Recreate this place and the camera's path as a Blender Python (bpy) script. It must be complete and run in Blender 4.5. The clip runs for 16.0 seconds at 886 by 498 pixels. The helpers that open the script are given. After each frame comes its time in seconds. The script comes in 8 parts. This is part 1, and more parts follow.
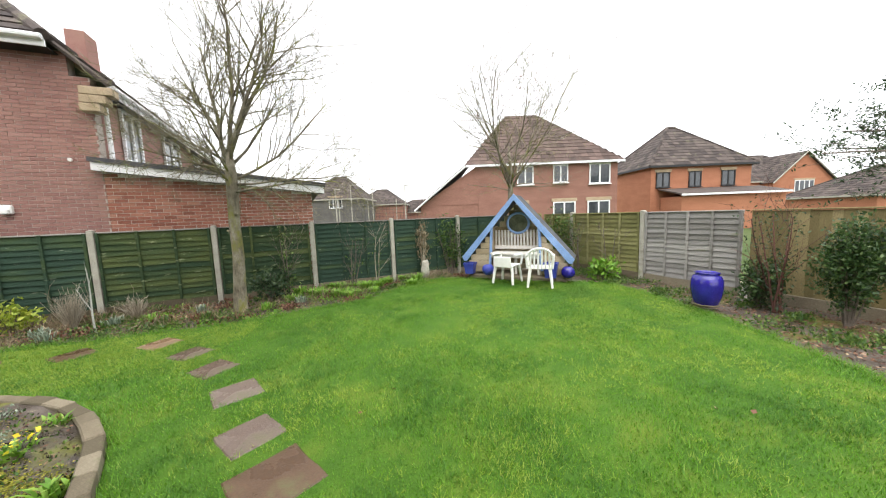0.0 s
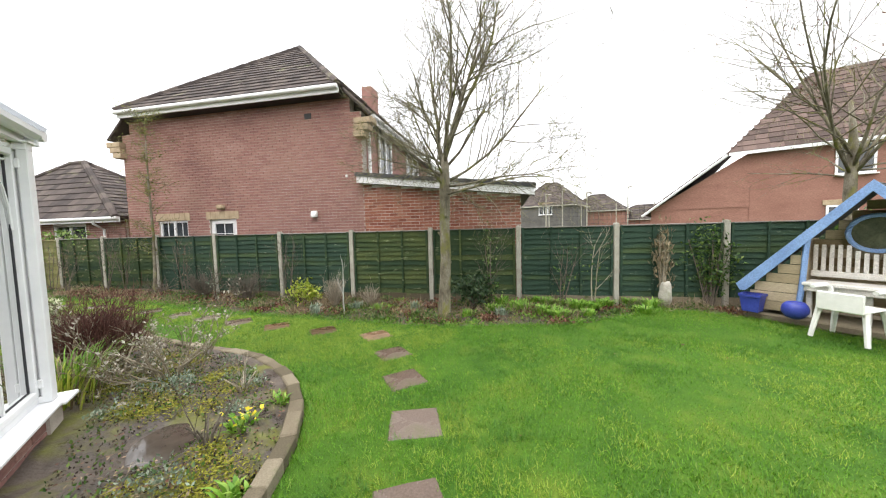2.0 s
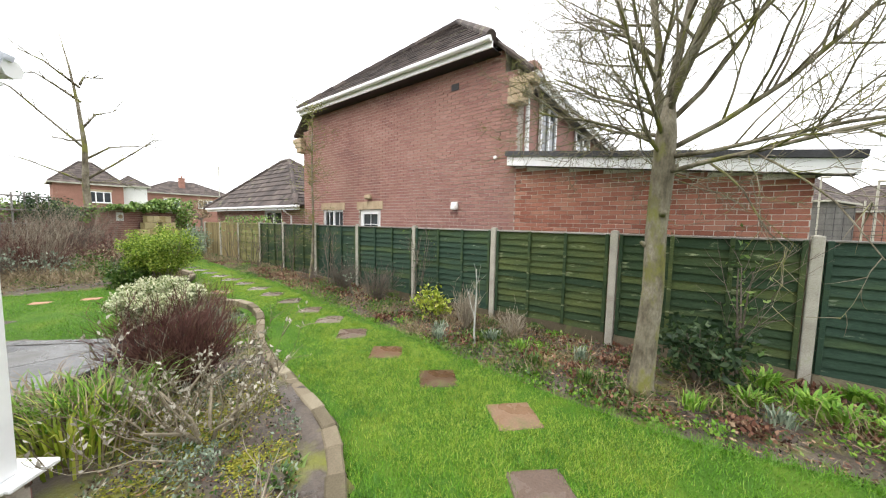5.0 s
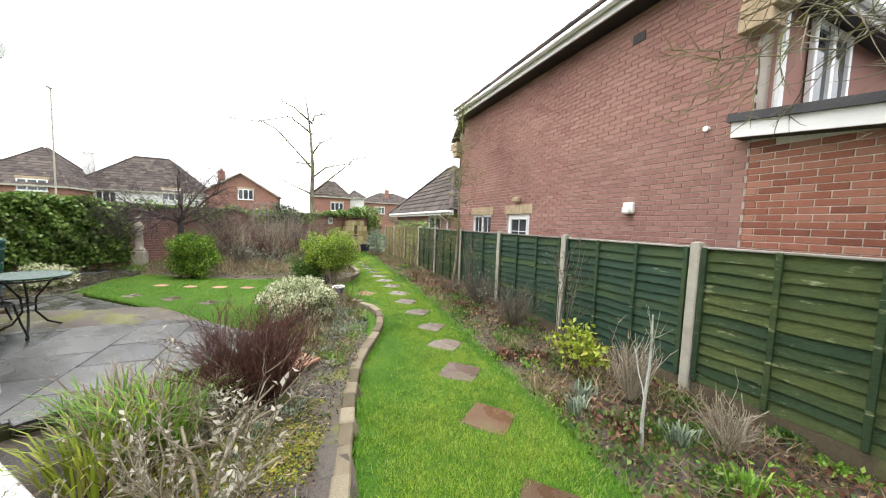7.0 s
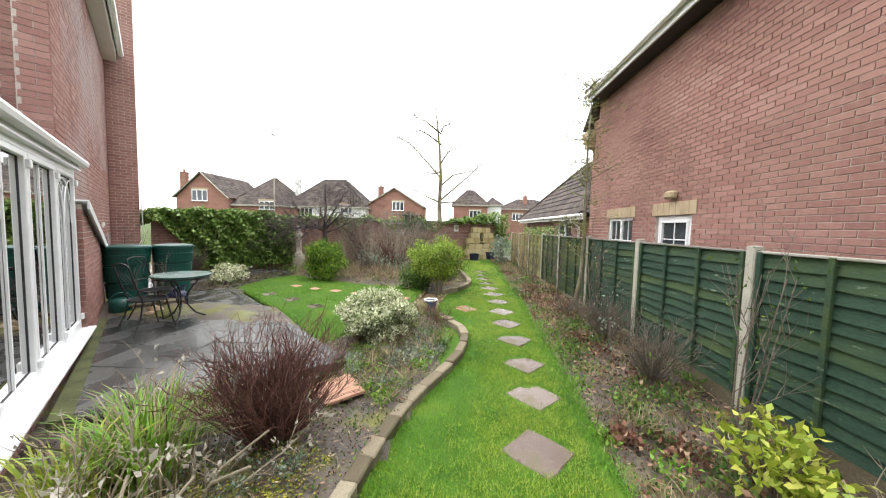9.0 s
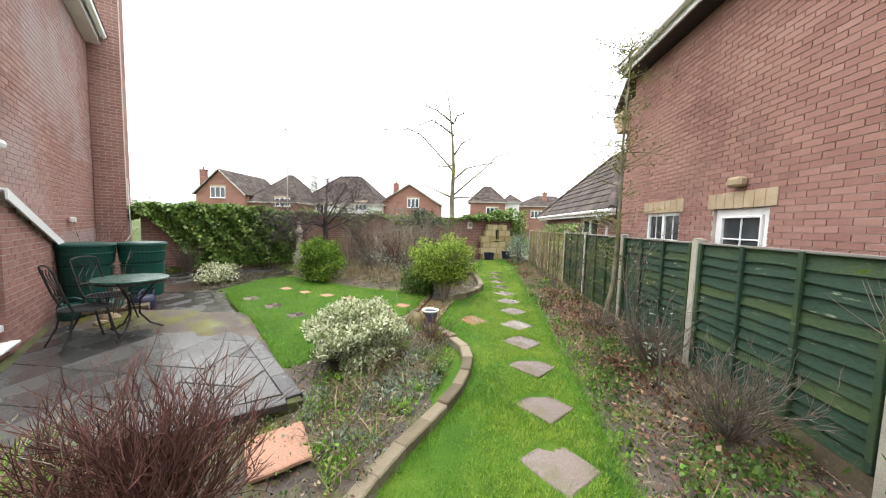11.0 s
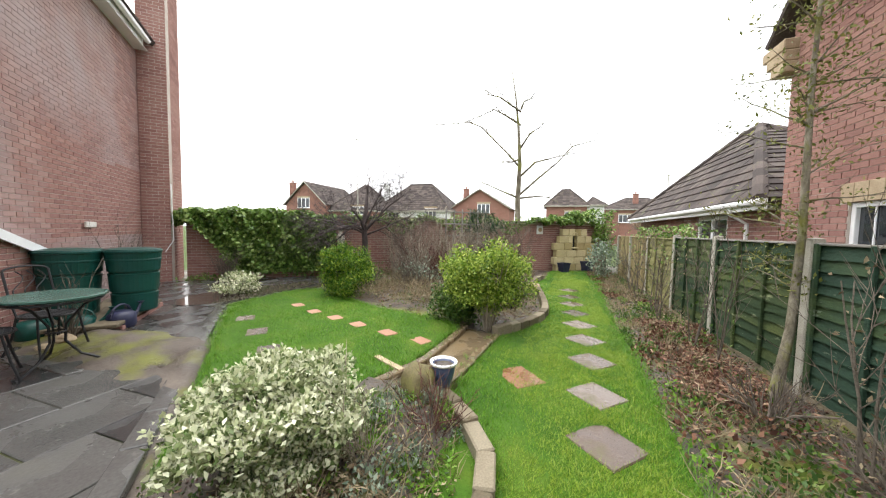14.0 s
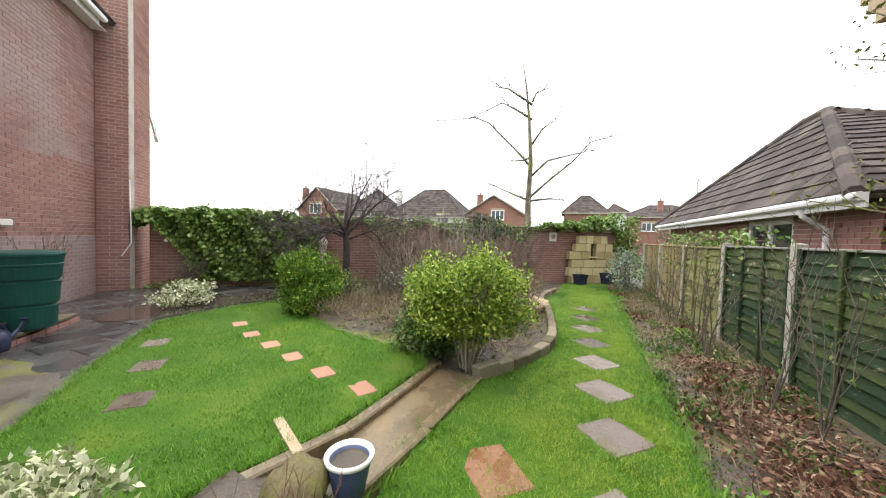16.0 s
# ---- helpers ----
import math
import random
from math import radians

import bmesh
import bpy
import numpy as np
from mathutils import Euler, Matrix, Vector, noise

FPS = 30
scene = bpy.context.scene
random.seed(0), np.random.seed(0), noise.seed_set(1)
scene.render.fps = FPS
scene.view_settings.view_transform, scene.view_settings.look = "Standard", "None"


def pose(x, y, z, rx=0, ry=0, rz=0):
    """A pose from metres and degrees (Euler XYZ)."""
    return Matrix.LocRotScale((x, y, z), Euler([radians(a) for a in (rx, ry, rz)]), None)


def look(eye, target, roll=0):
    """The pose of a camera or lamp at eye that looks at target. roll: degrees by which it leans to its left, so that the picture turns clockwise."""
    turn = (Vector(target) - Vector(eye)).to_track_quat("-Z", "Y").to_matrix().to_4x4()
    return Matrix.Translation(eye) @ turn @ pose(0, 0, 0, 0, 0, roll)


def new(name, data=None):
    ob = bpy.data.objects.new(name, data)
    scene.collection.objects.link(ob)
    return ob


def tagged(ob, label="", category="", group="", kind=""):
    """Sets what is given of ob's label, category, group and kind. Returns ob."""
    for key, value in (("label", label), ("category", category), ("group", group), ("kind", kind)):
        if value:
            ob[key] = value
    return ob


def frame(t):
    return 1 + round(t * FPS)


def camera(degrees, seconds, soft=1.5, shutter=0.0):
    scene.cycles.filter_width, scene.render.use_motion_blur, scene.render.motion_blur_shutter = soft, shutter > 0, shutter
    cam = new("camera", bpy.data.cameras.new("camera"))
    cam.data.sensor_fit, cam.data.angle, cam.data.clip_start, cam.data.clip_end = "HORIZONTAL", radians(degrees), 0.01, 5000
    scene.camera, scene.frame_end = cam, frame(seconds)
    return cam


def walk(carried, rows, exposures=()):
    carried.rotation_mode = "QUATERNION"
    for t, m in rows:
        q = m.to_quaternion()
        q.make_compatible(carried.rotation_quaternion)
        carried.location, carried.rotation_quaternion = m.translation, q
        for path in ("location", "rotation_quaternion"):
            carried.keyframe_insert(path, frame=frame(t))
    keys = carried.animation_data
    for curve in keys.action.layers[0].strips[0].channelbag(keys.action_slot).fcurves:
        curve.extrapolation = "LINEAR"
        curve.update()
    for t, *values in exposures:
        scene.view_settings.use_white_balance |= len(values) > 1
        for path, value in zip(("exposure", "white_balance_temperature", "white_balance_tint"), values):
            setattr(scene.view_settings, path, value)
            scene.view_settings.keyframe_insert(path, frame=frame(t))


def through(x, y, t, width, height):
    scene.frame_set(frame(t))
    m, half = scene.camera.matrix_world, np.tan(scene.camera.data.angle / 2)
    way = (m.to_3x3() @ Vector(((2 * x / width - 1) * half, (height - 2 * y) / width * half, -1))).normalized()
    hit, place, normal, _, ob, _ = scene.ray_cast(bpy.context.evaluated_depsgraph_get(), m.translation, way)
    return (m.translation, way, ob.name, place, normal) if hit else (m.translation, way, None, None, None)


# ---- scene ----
# ---- the camera and its walk ----
cam = camera(107.7, 16.0, 1.15)
# seconds, eye, a point looked at, roll
PATH = [
    (0, (0.053, 0.539, 1.624), (0.863, 2.355, 1.41), -2.2),
    (0.5, (0.088, 0.797, 1.671), (0.734, 2.684, 1.519), -0.9),
    (1, (0.069, 1.114, 1.64), (0.422, 3.08, 1.547), 0.3),
    (1.5, (0.056, 1.394, 1.599), (0.069, 3.391, 1.497), -0.1),
    (2, (0.154, 1.691, 1.55), (-0.243, 3.647, 1.423), -1.5),
    (2.5, (0.109, 1.942, 1.553), (-0.628, 3.795, 1.402), 0.3),
    (3, (-0.077, 2.284, 1.561), (-1.001, 4.054, 1.449), 0.9),
    (3.2, (-0.133, 2.369, 1.555), (-1.094, 4.12, 1.455), 1.4),
    (5.3, (-0.785, 3.881, 1.656), (-2.09, 5.388, 1.5), 1.5),
    (5.5, (-0.847, 4.025, 1.669), (-2.23, 5.464, 1.542), 2.3),
    (6, (-0.995, 4.34, 1.66), (-2.567, 5.572, 1.55), 2.8),
    (6.5, (-1.171, 4.66, 1.682), (-2.908, 5.643, 1.548), 2.4),
    (7, (-1.356, 4.936, 1.663), (-3.195, 5.709, 1.513), 2.0),
    (7.5, (-1.558, 5.264, 1.651), (-3.471, 5.824, 1.491), 2.4),
    (8, (-1.767, 5.524, 1.671), (-3.734, 5.848, 1.505), 3.1),
    (8.5, (-1.983, 5.682, 1.671), (-3.974, 5.79, 1.516), 2.1),
    (9, (-2.212, 5.888, 1.677), (-4.207, 5.821, 1.544), 1.4),
    (9.2, (-2.294, 5.91, 1.682), (-4.286, 5.805, 1.536), 1.6),
    (11.3, (-3.388, 6.121, 1.642), (-5.372, 5.914, 1.491), 1.5),
    (11.5, (-3.502, 6.149, 1.629), (-5.477, 5.874, 1.475), 1.2),
    (12, (-3.904, 6.167, 1.623), (-5.84, 5.695, 1.452), 0.9),
    (12.5, (-4.187, 6.241, 1.602), (-6.089, 5.652, 1.418), -0.0),
    (13, (-4.557, 6.328, 1.623), (-6.435, 5.66, 1.452), 0.1),
    (13.5, (-4.852, 6.383, 1.614), (-6.724, 5.692, 1.479), -0.0),
    (14, (-5.177, 6.384, 1.582), (-7.073, 5.757, 1.465), 1.1),
    (14.5, (-5.476, 6.456, 1.536), (-7.37, 5.825, 1.414), 2.0),
    (15, (-5.856, 6.533, 1.552), (-7.738, 5.862, 1.462), 2.1),
    (15.5, (-6.227, 6.484, 1.505), (-8.099, 5.782, 1.437), 2.4),
    (16, (-6.559, 6.523, 1.533), (-8.421, 5.797, 1.459), 1.7),
]
# the clip's own camera opens up a little along the fence path
EXPOSURES = [(0, 1.4), (2.5, 1.44), (5.5, 1.58), (9, 1.62), (13, 1.54), (16, 1.44)]
walk(cam, [(t, look(eye, target, roll)) for t, eye, target, roll in PATH], EXPOSURES)

# ---- daylight: overcast sky and a wide pale sun ----
world = bpy.data.worlds.new("overcast_sky")
scene.world = world
world.use_nodes = True
wn, wl = world.node_tree.nodes, world.node_tree.links
wn.clear()
w_out = wn.new("ShaderNodeOutputWorld")
w_bg = wn.new("ShaderNodeBackground")
w_sky = wn.new("ShaderNodeTexSky")
w_sky.sky_type = "NISHITA"
w_sky.sun_disc = False
w_sky.sun_elevation = radians(38)
w_sky.sun_rotation = radians(200)
w_sky.air_density = 1.0
w_sky.dust_density = 6.0
w_sky.ozone_density = 1.0
# cloud cover: the sky's own colour is mostly veiled by an even white layer
w_mix = wn.new("ShaderNodeMix")
w_mix.data_type = "RGBA"
w_mix.inputs["Factor"].default_value = 0.9
w_mix.inputs["B"].default_value = (9.6, 9.75, 10.0, 1)
wl.new(w_sky.outputs[0], w_mix.inputs["A"])
wl.new(w_mix.outputs["Result"], w_bg.inputs["Color"])
w_bg.inputs["Strength"].default_value = 0.09
wl.new(w_bg.outputs[0], w_out.inputs["Surface"])

sun = new("sun", bpy.data.lights.new("sun", "SUN"))
sun.data.energy = 1.5
sun.data.angle = radians(70)
sun.data.color = (1.0, 0.97, 0.93)
sun.matrix_world = look((0, 0, 30), (2, 5, 0))


# ---- mesh building ----
rng = np.random.default_rng(7)
rnd = random.Random(11)


class Build:
    """Gathers points and faces for one mesh."""

    def __init__(self):
        self.v, self.f = [], []

    def add(self, vs, fs):
        o = len(self.v)
        self.v.extend([tuple(p) for p in vs])
        self.f.extend([tuple(i + o for i in f) for f in fs])
        return self

    def box(self, c, s, rz=0.0, bev=0.0, m=None):
        """A box with its centre and full size, turned about z by degrees; bev chamfers its edges."""
        hx, hy, hz = s[0] / 2, s[1] / 2, s[2] / 2
        if bev <= 0:
            pts = [(x, y, z) for x in (-hx, hx) for y in (-hy, hy) for z in (-hz, hz)]
            fs = [(0, 1, 3, 2), (4, 6, 7, 5), (0, 4, 5, 1), (2, 3, 7, 6), (0, 2, 6, 4), (1, 5, 7, 3)]
        else:
            b = min(bev, hx * 0.9, hy * 0.9, hz * 0.9)
            pts, fs, idx = [], [], {}
            for sx in (-1, 1):
                for sy in (-1, 1):
                    for sz in (-1, 1):
                        for ax in range(3):
                            p = [sx * (hx - b), sy * (hy - b), sz * (hz - b)]
                            p[ax] = (sx * hx, sy * hy, sz * hz)[ax]
                            idx[(sx, sy, sz, ax)] = len(pts)
                            pts.append(tuple(p))
            for ax in range(3):
                o1, o2 = [a for a in range(3) if a != ax]
                for sg in (-1, 1):
                    loop = []
                    for a, c2 in ((-1, -1), (1, -1), (1, 1), (-1, 1)):
                        k = [0, 0, 0]
                        k[ax], k[o1], k[o2] = sg, a, c2
                        loop.append(idx[(*k, ax)])
                    fs.append(tuple(loop))
                for a in (-1, 1):
                    for c2 in (-1, 1):
                        k1, k2 = [0, 0, 0], [0, 0, 0]
                        k1[o1], k1[o2], k1[ax] = a, c2, -1
                        k2[o1], k2[o2], k2[ax] = a, c2, 1
                        fs.append((idx[(*k1, o1)], idx[(*k2, o1)], idx[(*k2, o2)], idx[(*k1, o2)]))
            for sx in (-1, 1):
                for sy in (-1, 1):
                    for sz in (-1, 1):
                        fs.append(tuple(idx[(sx, sy, sz, a)] for a in range(3)))
        r = m if m is not None else Matrix.Rotation(radians(rz), 4, "Z")
        c = Vector(c)
        return self.add([c + (r @ Vector(p)) for p in pts], fs)

    def tube(self, pts, radii, n=6, cap=True):
        pts = [Vector(p) for p in pts]
        rings = []
        for i, p in enumerate(pts):
            d = (pts[min(i + 1, len(pts) - 1)] - pts[max(i - 1, 0)]).normalized()
            a = d.cross(Vector((0.31, 0.17, 0.93)))
            if a.length < 1e-3:
                a = d.cross(Vector((1, 0, 0)))
            a.normalize()
            b = d.cross(a)
            r = radii[i] if not isinstance(radii, (int, float)) else radii
            rings.append([p + r * (math.cos(t) * a + math.sin(t) * b) for t in [2 * math.pi * k / n for k in range(n)]])
        vs = [q for ring in rings for q in ring]
        fs = [(i * n + k, i * n + (k + 1) % n, (i + 1) * n + (k + 1) % n, (i + 1) * n + k) for i in range(len(pts) - 1) for k in range(n)]
        if cap:
            fs += [tuple(range(n - 1, -1, -1)), tuple(range((len(pts) - 1) * n, len(pts) * n))]
        return self.add(vs, fs)

    def lathe(self, prof, n=24, c=(0, 0, 0)):
        """A turned body: (radius, height) from the bottom up."""
        vs = [(c[0] + r * math.cos(2 * math.pi * k / n), c[1] + r * math.sin(2 * math.pi * k / n), c[2] + z) for r, z in prof for k in range(n)]
        fs = [(i * n + k, i * n + (k + 1) % n, (i + 1) * n + (k + 1) % n, (i + 1) * n + k) for i in range(len(prof) - 1) for k in range(n)]
        fs += [tuple(range(n - 1, -1, -1)), tuple(range((len(prof) - 1) * n, len(prof) * n))]
        return self.add(vs, fs)

    def ring(self, prof, n=24, c=(0, 0, 0)):
        """A turned band with a closed profile and an open middle."""
        m = len(prof)
        vs = [(c[0] + r * math.cos(2 * math.pi * k / n), c[1] + r * math.sin(2 * math.pi * k / n), c[2] + z) for r, z in prof for k in range(n)]
        return self.add(vs, [(i * n + k, i * n + (k + 1) % n, ((i + 1) % m) * n + (k + 1) % n, ((i + 1) % m) * n + k) for i in range(m) for k in range(n)])

    def prism(self, poly, z0, z1):
        """A flat outline (x, y), counter-clockwise, raised from z0 to z1."""
        n = len(poly)
        vs = [(x, y, z0) for x, y in poly] + [(x, y, z1) for x, y in poly]
        return self.add(vs, [tuple(range(n - 1, -1, -1)), tuple(range(n, 2 * n))] + [(k, (k + 1) % n, n + (k + 1) % n, n + k) for k in range(n)])

    def slab(self, corners, thick):
        """A plate under a plane outline in space."""
        c = [Vector(p) for p in corners]
        nrm = (c[1] - c[0]).cross(c[2] - c[0]).normalized()
        n = len(c)
        vs = c + [p - nrm * thick for p in c]
        return self.add(vs, [tuple(range(n)), tuple(range(2 * n - 1, n - 1, -1))] + [(k, n + k, n + (k + 1) % n, (k + 1) % n) for k in range(n)])

    def mesh(self, name, mat, smooth=False):
        me = bpy.data.meshes.new(name)
        me.from_pydata(self.v, [], self.f)
        me.materials.append(mat)
        if smooth:
            me.polygons.foreach_set("use_smooth", [True] * len(me.polygons))
        me.update()
        return me


def raw_mesh(name, verts, faces, mat, smooth=False):
    """A mesh from numpy arrays of points and of equal-sided faces."""
    me = bpy.data.meshes.new(name)
    k = faces.shape[1]
    me.vertices.add(len(verts))
    me.vertices.foreach_set("co", np.asarray(verts, np.float32).ravel())
    me.loops.add(faces.size)
    me.loops.foreach_set("vertex_index", faces.astype(np.int32).ravel())
    me.polygons.add(len(faces))
    me.polygons.foreach_set("loop_start", np.arange(0, faces.size, k, dtype=np.int32))
    me.materials.append(mat)
    if smooth:
        me.polygons.foreach_set("use_smooth", np.ones(len(faces), bool))
    me.update(calc_edges=True)
    return me


def thing(name, label, category, m=None, group="", kind=""):
    ob = new(name)
    ob.empty_display_size = 0.2
    if m is not None:
        ob.matrix_world = m
    return tagged(ob, label, category, group, kind)


def part(name, b, mat, parent, label="", smooth=False, kind=""):
    me = b if isinstance(b, bpy.types.Mesh) else b.mesh(name, mat, smooth)
    ob = new(name, me)
    ob.parent = parent
    return tagged(ob, label, kind=kind)


def solo(name, b, mat, label, category, m=None, group="", kind="", smooth=False):
    me = b if isinstance(b, bpy.types.Mesh) else b.mesh(name, mat, smooth)
    ob = new(name, me)
    if m is not None:
        ob.matrix_world = m
    return tagged(ob, label, category, group, kind)


def clip_poly(poly, clip):
    """The part of a polygon inside a convex counter-clockwise one."""
    out = list(poly)
    for i in range(len(clip)):
        (ax, ay), (bx, by) = clip[i], clip[(i + 1) % len(clip)]
        src, out = out, []
        for j in range(len(src)):
            p, q = src[j], src[(j + 1) % len(src)]
            sp = (bx - ax) * (p[1] - ay) - (by - ay) * (p[0] - ax)
            sq = (bx - ax) * (q[1] - ay) - (by - ay) * (q[0] - ax)
            if sp >= 0:
                out.append(p)
            if sp * sq < 0:
                t = sp / (sp - sq)
                out.append((p[0] + t * (q[0] - p[0]), p[1] + t * (q[1] - p[1])))
        if len(out) < 3:
            return []
    return out


def inside(poly, xs, ys):
    """For arrays of points: which lie inside the outline."""
    res = np.zeros(len(xs), bool)
    n = len(poly)
    for i in range(n):
        (x1, y1), (x2, y2) = poly[i], poly[(i + 1) % n]
        if y1 == y2:
            continue
        hit = ((y1 > ys) != (y2 > ys)) & (xs < (x2 - x1) * (ys - y1) / (y2 - y1) + x1)
        res ^= hit
    return res


def smooth_line(pts, step=0.12, closed=False):
    """A Catmull-Rom curve through plan points, in even steps."""
    n = len(pts)
    out = []
    for i in range(n if closed else n - 1):
        p0, p1, p2, p3 = [Vector(pts[(i + k) % n] if closed else pts[min(max(i + k, 0), n - 1)]) for k in (-1, 0, 1, 2)]
        m = max(2, int((p2 - p1).length / step))
        for k in range(m):
            t = k / m
            q = 0.5 * (2 * p1 + (p2 - p0) * t + (2 * p0 - 5 * p1 + 4 * p2 - p3) * t * t + (3 * p1 - p0 - 3 * p2 + p3) * t ** 3)
            out.append(tuple(q))
    if not closed:
        out.append(tuple(pts[-1]))
    return out


# ---- materials ----
def shader(name, rough=0.7, metal=0.0, spec=0.5):
    mat = bpy.data.materials.new(name)
    mat.use_nodes = True
    nt = mat.node_tree
    bsdf = nt.nodes["Principled BSDF"]
    bsdf.inputs["Roughness"].default_value = rough
    bsdf.inputs["Metallic"].default_value = metal
    bsdf.inputs["Specular IOR Level"].default_value = spec
    return mat, nt, bsdf


def node(nt, kind, **vals):
    n = nt.nodes.new(kind)
    for k, v in vals.items():
        n.inputs[k.replace("_", " ")].default_value = v
    return n


def coords(nt, space="Object", scale=(1, 1, 1)):
    tc = nt.nodes.new("ShaderNodeTexCoord")
    mp = nt.nodes.new("ShaderNodeMapping")
    mp.inputs["Scale"].default_value = scale
    nt.links.new(tc.outputs[space], mp.inputs["Vector"])
    return mp.outputs["Vector"]


def ramp(nt, fac, stops):
    r = nt.nodes.new("ShaderNodeValToRGB")
    el = r.color_ramp.elements
    while len(el) < len(stops):
        el.new(0.5)
    for e, (p, c) in zip(el, stops):
        e.position, e.color = p, (*c, 1)
    nt.links.new(fac, r.inputs["Fac"])
    return r.outputs["Color"]


def blend(nt, fac, a, b, how="MIX"):
    m = nt.nodes.new("ShaderNodeMix")
    m.data_type, m.blend_type = "RGBA", how
    for sock, val in ((m.inputs["Factor"], fac), (m.inputs["A"], a), (m.inputs["B"], b)):
        if isinstance(val, bpy.types.NodeSocket):
            nt.links.new(val, sock)
        elif isinstance(val, (int, float)):
            sock.default_value = val
        else:
            sock.default_value = (*val, 1)
    return m.outputs["Result"]


def bump(nt, bsdf, height, strength=0.3, dist=0.01):
    b = node(nt, "ShaderNodeBump", Strength=strength, Distance=dist)
    nt.links.new(height, b.inputs["Height"])
    nt.links.new(b.outputs["Normal"], bsdf.inputs["Normal"])


def stuff_mat(name, stops, scale=8.0, fine=60.0, rough=0.75, relief=0.2, space="Object", stretch=(1, 1, 1), metal=0.0, vary="", spots=None, spec=0.4, gloss=None, vary_by=0.6, grained=0.6):
    """A surface of two noises: broad patches through the colour stops, fine grain over it; vary takes a random per object or island."""
    mat, nt, bsdf = shader(name, rough, metal, spec)
    vec = coords(nt, space, stretch)
    big = node(nt, "ShaderNodeTexNoise", Scale=scale, Detail=6.0, Roughness=0.6)
    small = node(nt, "ShaderNodeTexNoise", Scale=fine, Detail=4.0, Roughness=0.6)
    for n in (big, small):
        nt.links.new(vec, n.inputs["Vector"])
    fac = big.outputs["Fac"]
    if vary:
        if vary == "object":
            src = nt.nodes.new("ShaderNodeObjectInfo").outputs["Random"]
        else:
            src = nt.nodes.new("ShaderNodeNewGeometry").outputs["Random Per Island"]
        mx = nt.nodes.new("ShaderNodeMix")
        mx.inputs["Factor"].default_value = vary_by
        nt.links.new(fac, mx.inputs["A"])
        nt.links.new(src, mx.inputs["B"])
        fac = mx.outputs["Result"]
    col = ramp(nt, fac, stops)
    grain = ramp(nt, small.outputs["Fac"], [(0.3, (0.55, 0.55, 0.55)), (0.7, (1.25, 1.25, 1.25))])
    col = blend(nt, grained, col, grain, "MULTIPLY")
    if spots:
        sc, lo, hi, c = spots
        sp = node(nt, "ShaderNodeTexNoise", Scale=sc, Detail=5.0, Roughness=0.65)
        nt.links.new(vec, sp.inputs["Vector"])
        f = ramp(nt, sp.outputs["Fac"], [(lo, (0, 0, 0)), (hi, (1, 1, 1))])
        col = blend(nt, f, col, c)
    nt.links.new(col, bsdf.inputs["Base Color"])
    if gloss:
        g = ramp(nt, big.outputs["Fac"], [(gloss[0], (gloss[2],) * 3), (gloss[1], (rough,) * 3)])
        nt.links.new(g, bsdf.inputs["Roughness"])
    bump(nt, bsdf, small.outputs["Fac"], relief, 0.01)
    return mat


def leaf_mat(name, stops, rough=0.5, through=0.25):
    """Leaves: a colour for each leaf, with some light passing through."""
    mat, nt, bsdf = shader(name, rough, 0.0, 0.4)
    geo = nt.nodes.new("ShaderNodeNewGeometry")
    col = ramp(nt, geo.outputs["Random Per Island"], stops)
    nt.links.new(col, bsdf.inputs["Base Color"])
    tr = nt.nodes.new("ShaderNodeBsdfTranslucent")
    nt.links.new(col, tr.inputs["Color"])
    mx = nt.nodes.new("ShaderNodeMixShader")
    mx.inputs[0].default_value = through
    nt.links.new(bsdf.outputs[0], mx.inputs[1])
    nt.links.new(tr.outputs[0], mx.inputs[2])
    nt.links.new(mx.outputs[0], nt.nodes["Material Output"].inputs["Surface"])
    return mat


BRICK_STOPS = [(0.2, (0.2, 0.11, 0.097)), (0.42, (0.285, 0.15, 0.128)), (0.6, (0.35, 0.195, 0.164)), (0.8, (0.42, 0.262, 0.223))]
M_BRICK = stuff_mat("brick_single", BRICK_STOPS, 3, 90, 0.9, 0.35, "Generated", vary="object", spec=0.15, vary_by=0.22)
M_BRICKS = stuff_mat("brick_many", BRICK_STOPS, 0.7, 90, 0.9, 0.35, vary="island", spots=(0.55, 0.5, 0.75, (0.33, 0.2, 0.16)), spec=0.15, vary_by=0.24)
M_BRICKS_BLOOM = stuff_mat("brick_bloomed", BRICK_STOPS, 0.7, 90, 0.9, 0.35, vary="island", spots=(0.5, 0.36, 0.70, (0.36, 0.29, 0.28)), spec=0.15, vary_by=0.35)
EXT_STOPS = [(0.2, (0.20, 0.078, 0.052)), (0.42, (0.29, 0.115, 0.076)), (0.6, (0.36, 0.155, 0.105)), (0.8, (0.40, 0.21, 0.15))]
M_BRICKS_NEW = stuff_mat("brick_newer", EXT_STOPS, 0.9, 90, 0.9, 0.35, vary="island", spec=0.15, vary_by=0.4)
M_BRICK_NEW = stuff_mat("brick_newer_single", EXT_STOPS, 3, 90, 0.9, 0.35, "Generated", vary="object", spec=0.15, vary_by=0.5)
M_MORTAR_PALE = stuff_mat("pale_mortar", [(0.3, (0.58, 0.53, 0.47)), (0.7, (0.74, 0.70, 0.64))], 3, 120, 0.95, 0.3, spec=0.1)
M_MORTAR = stuff_mat("mortar", [(0.3, (0.44, 0.38, 0.33)), (0.7, (0.60, 0.54, 0.48))], 3, 120, 0.95, 0.3, spec=0.1)
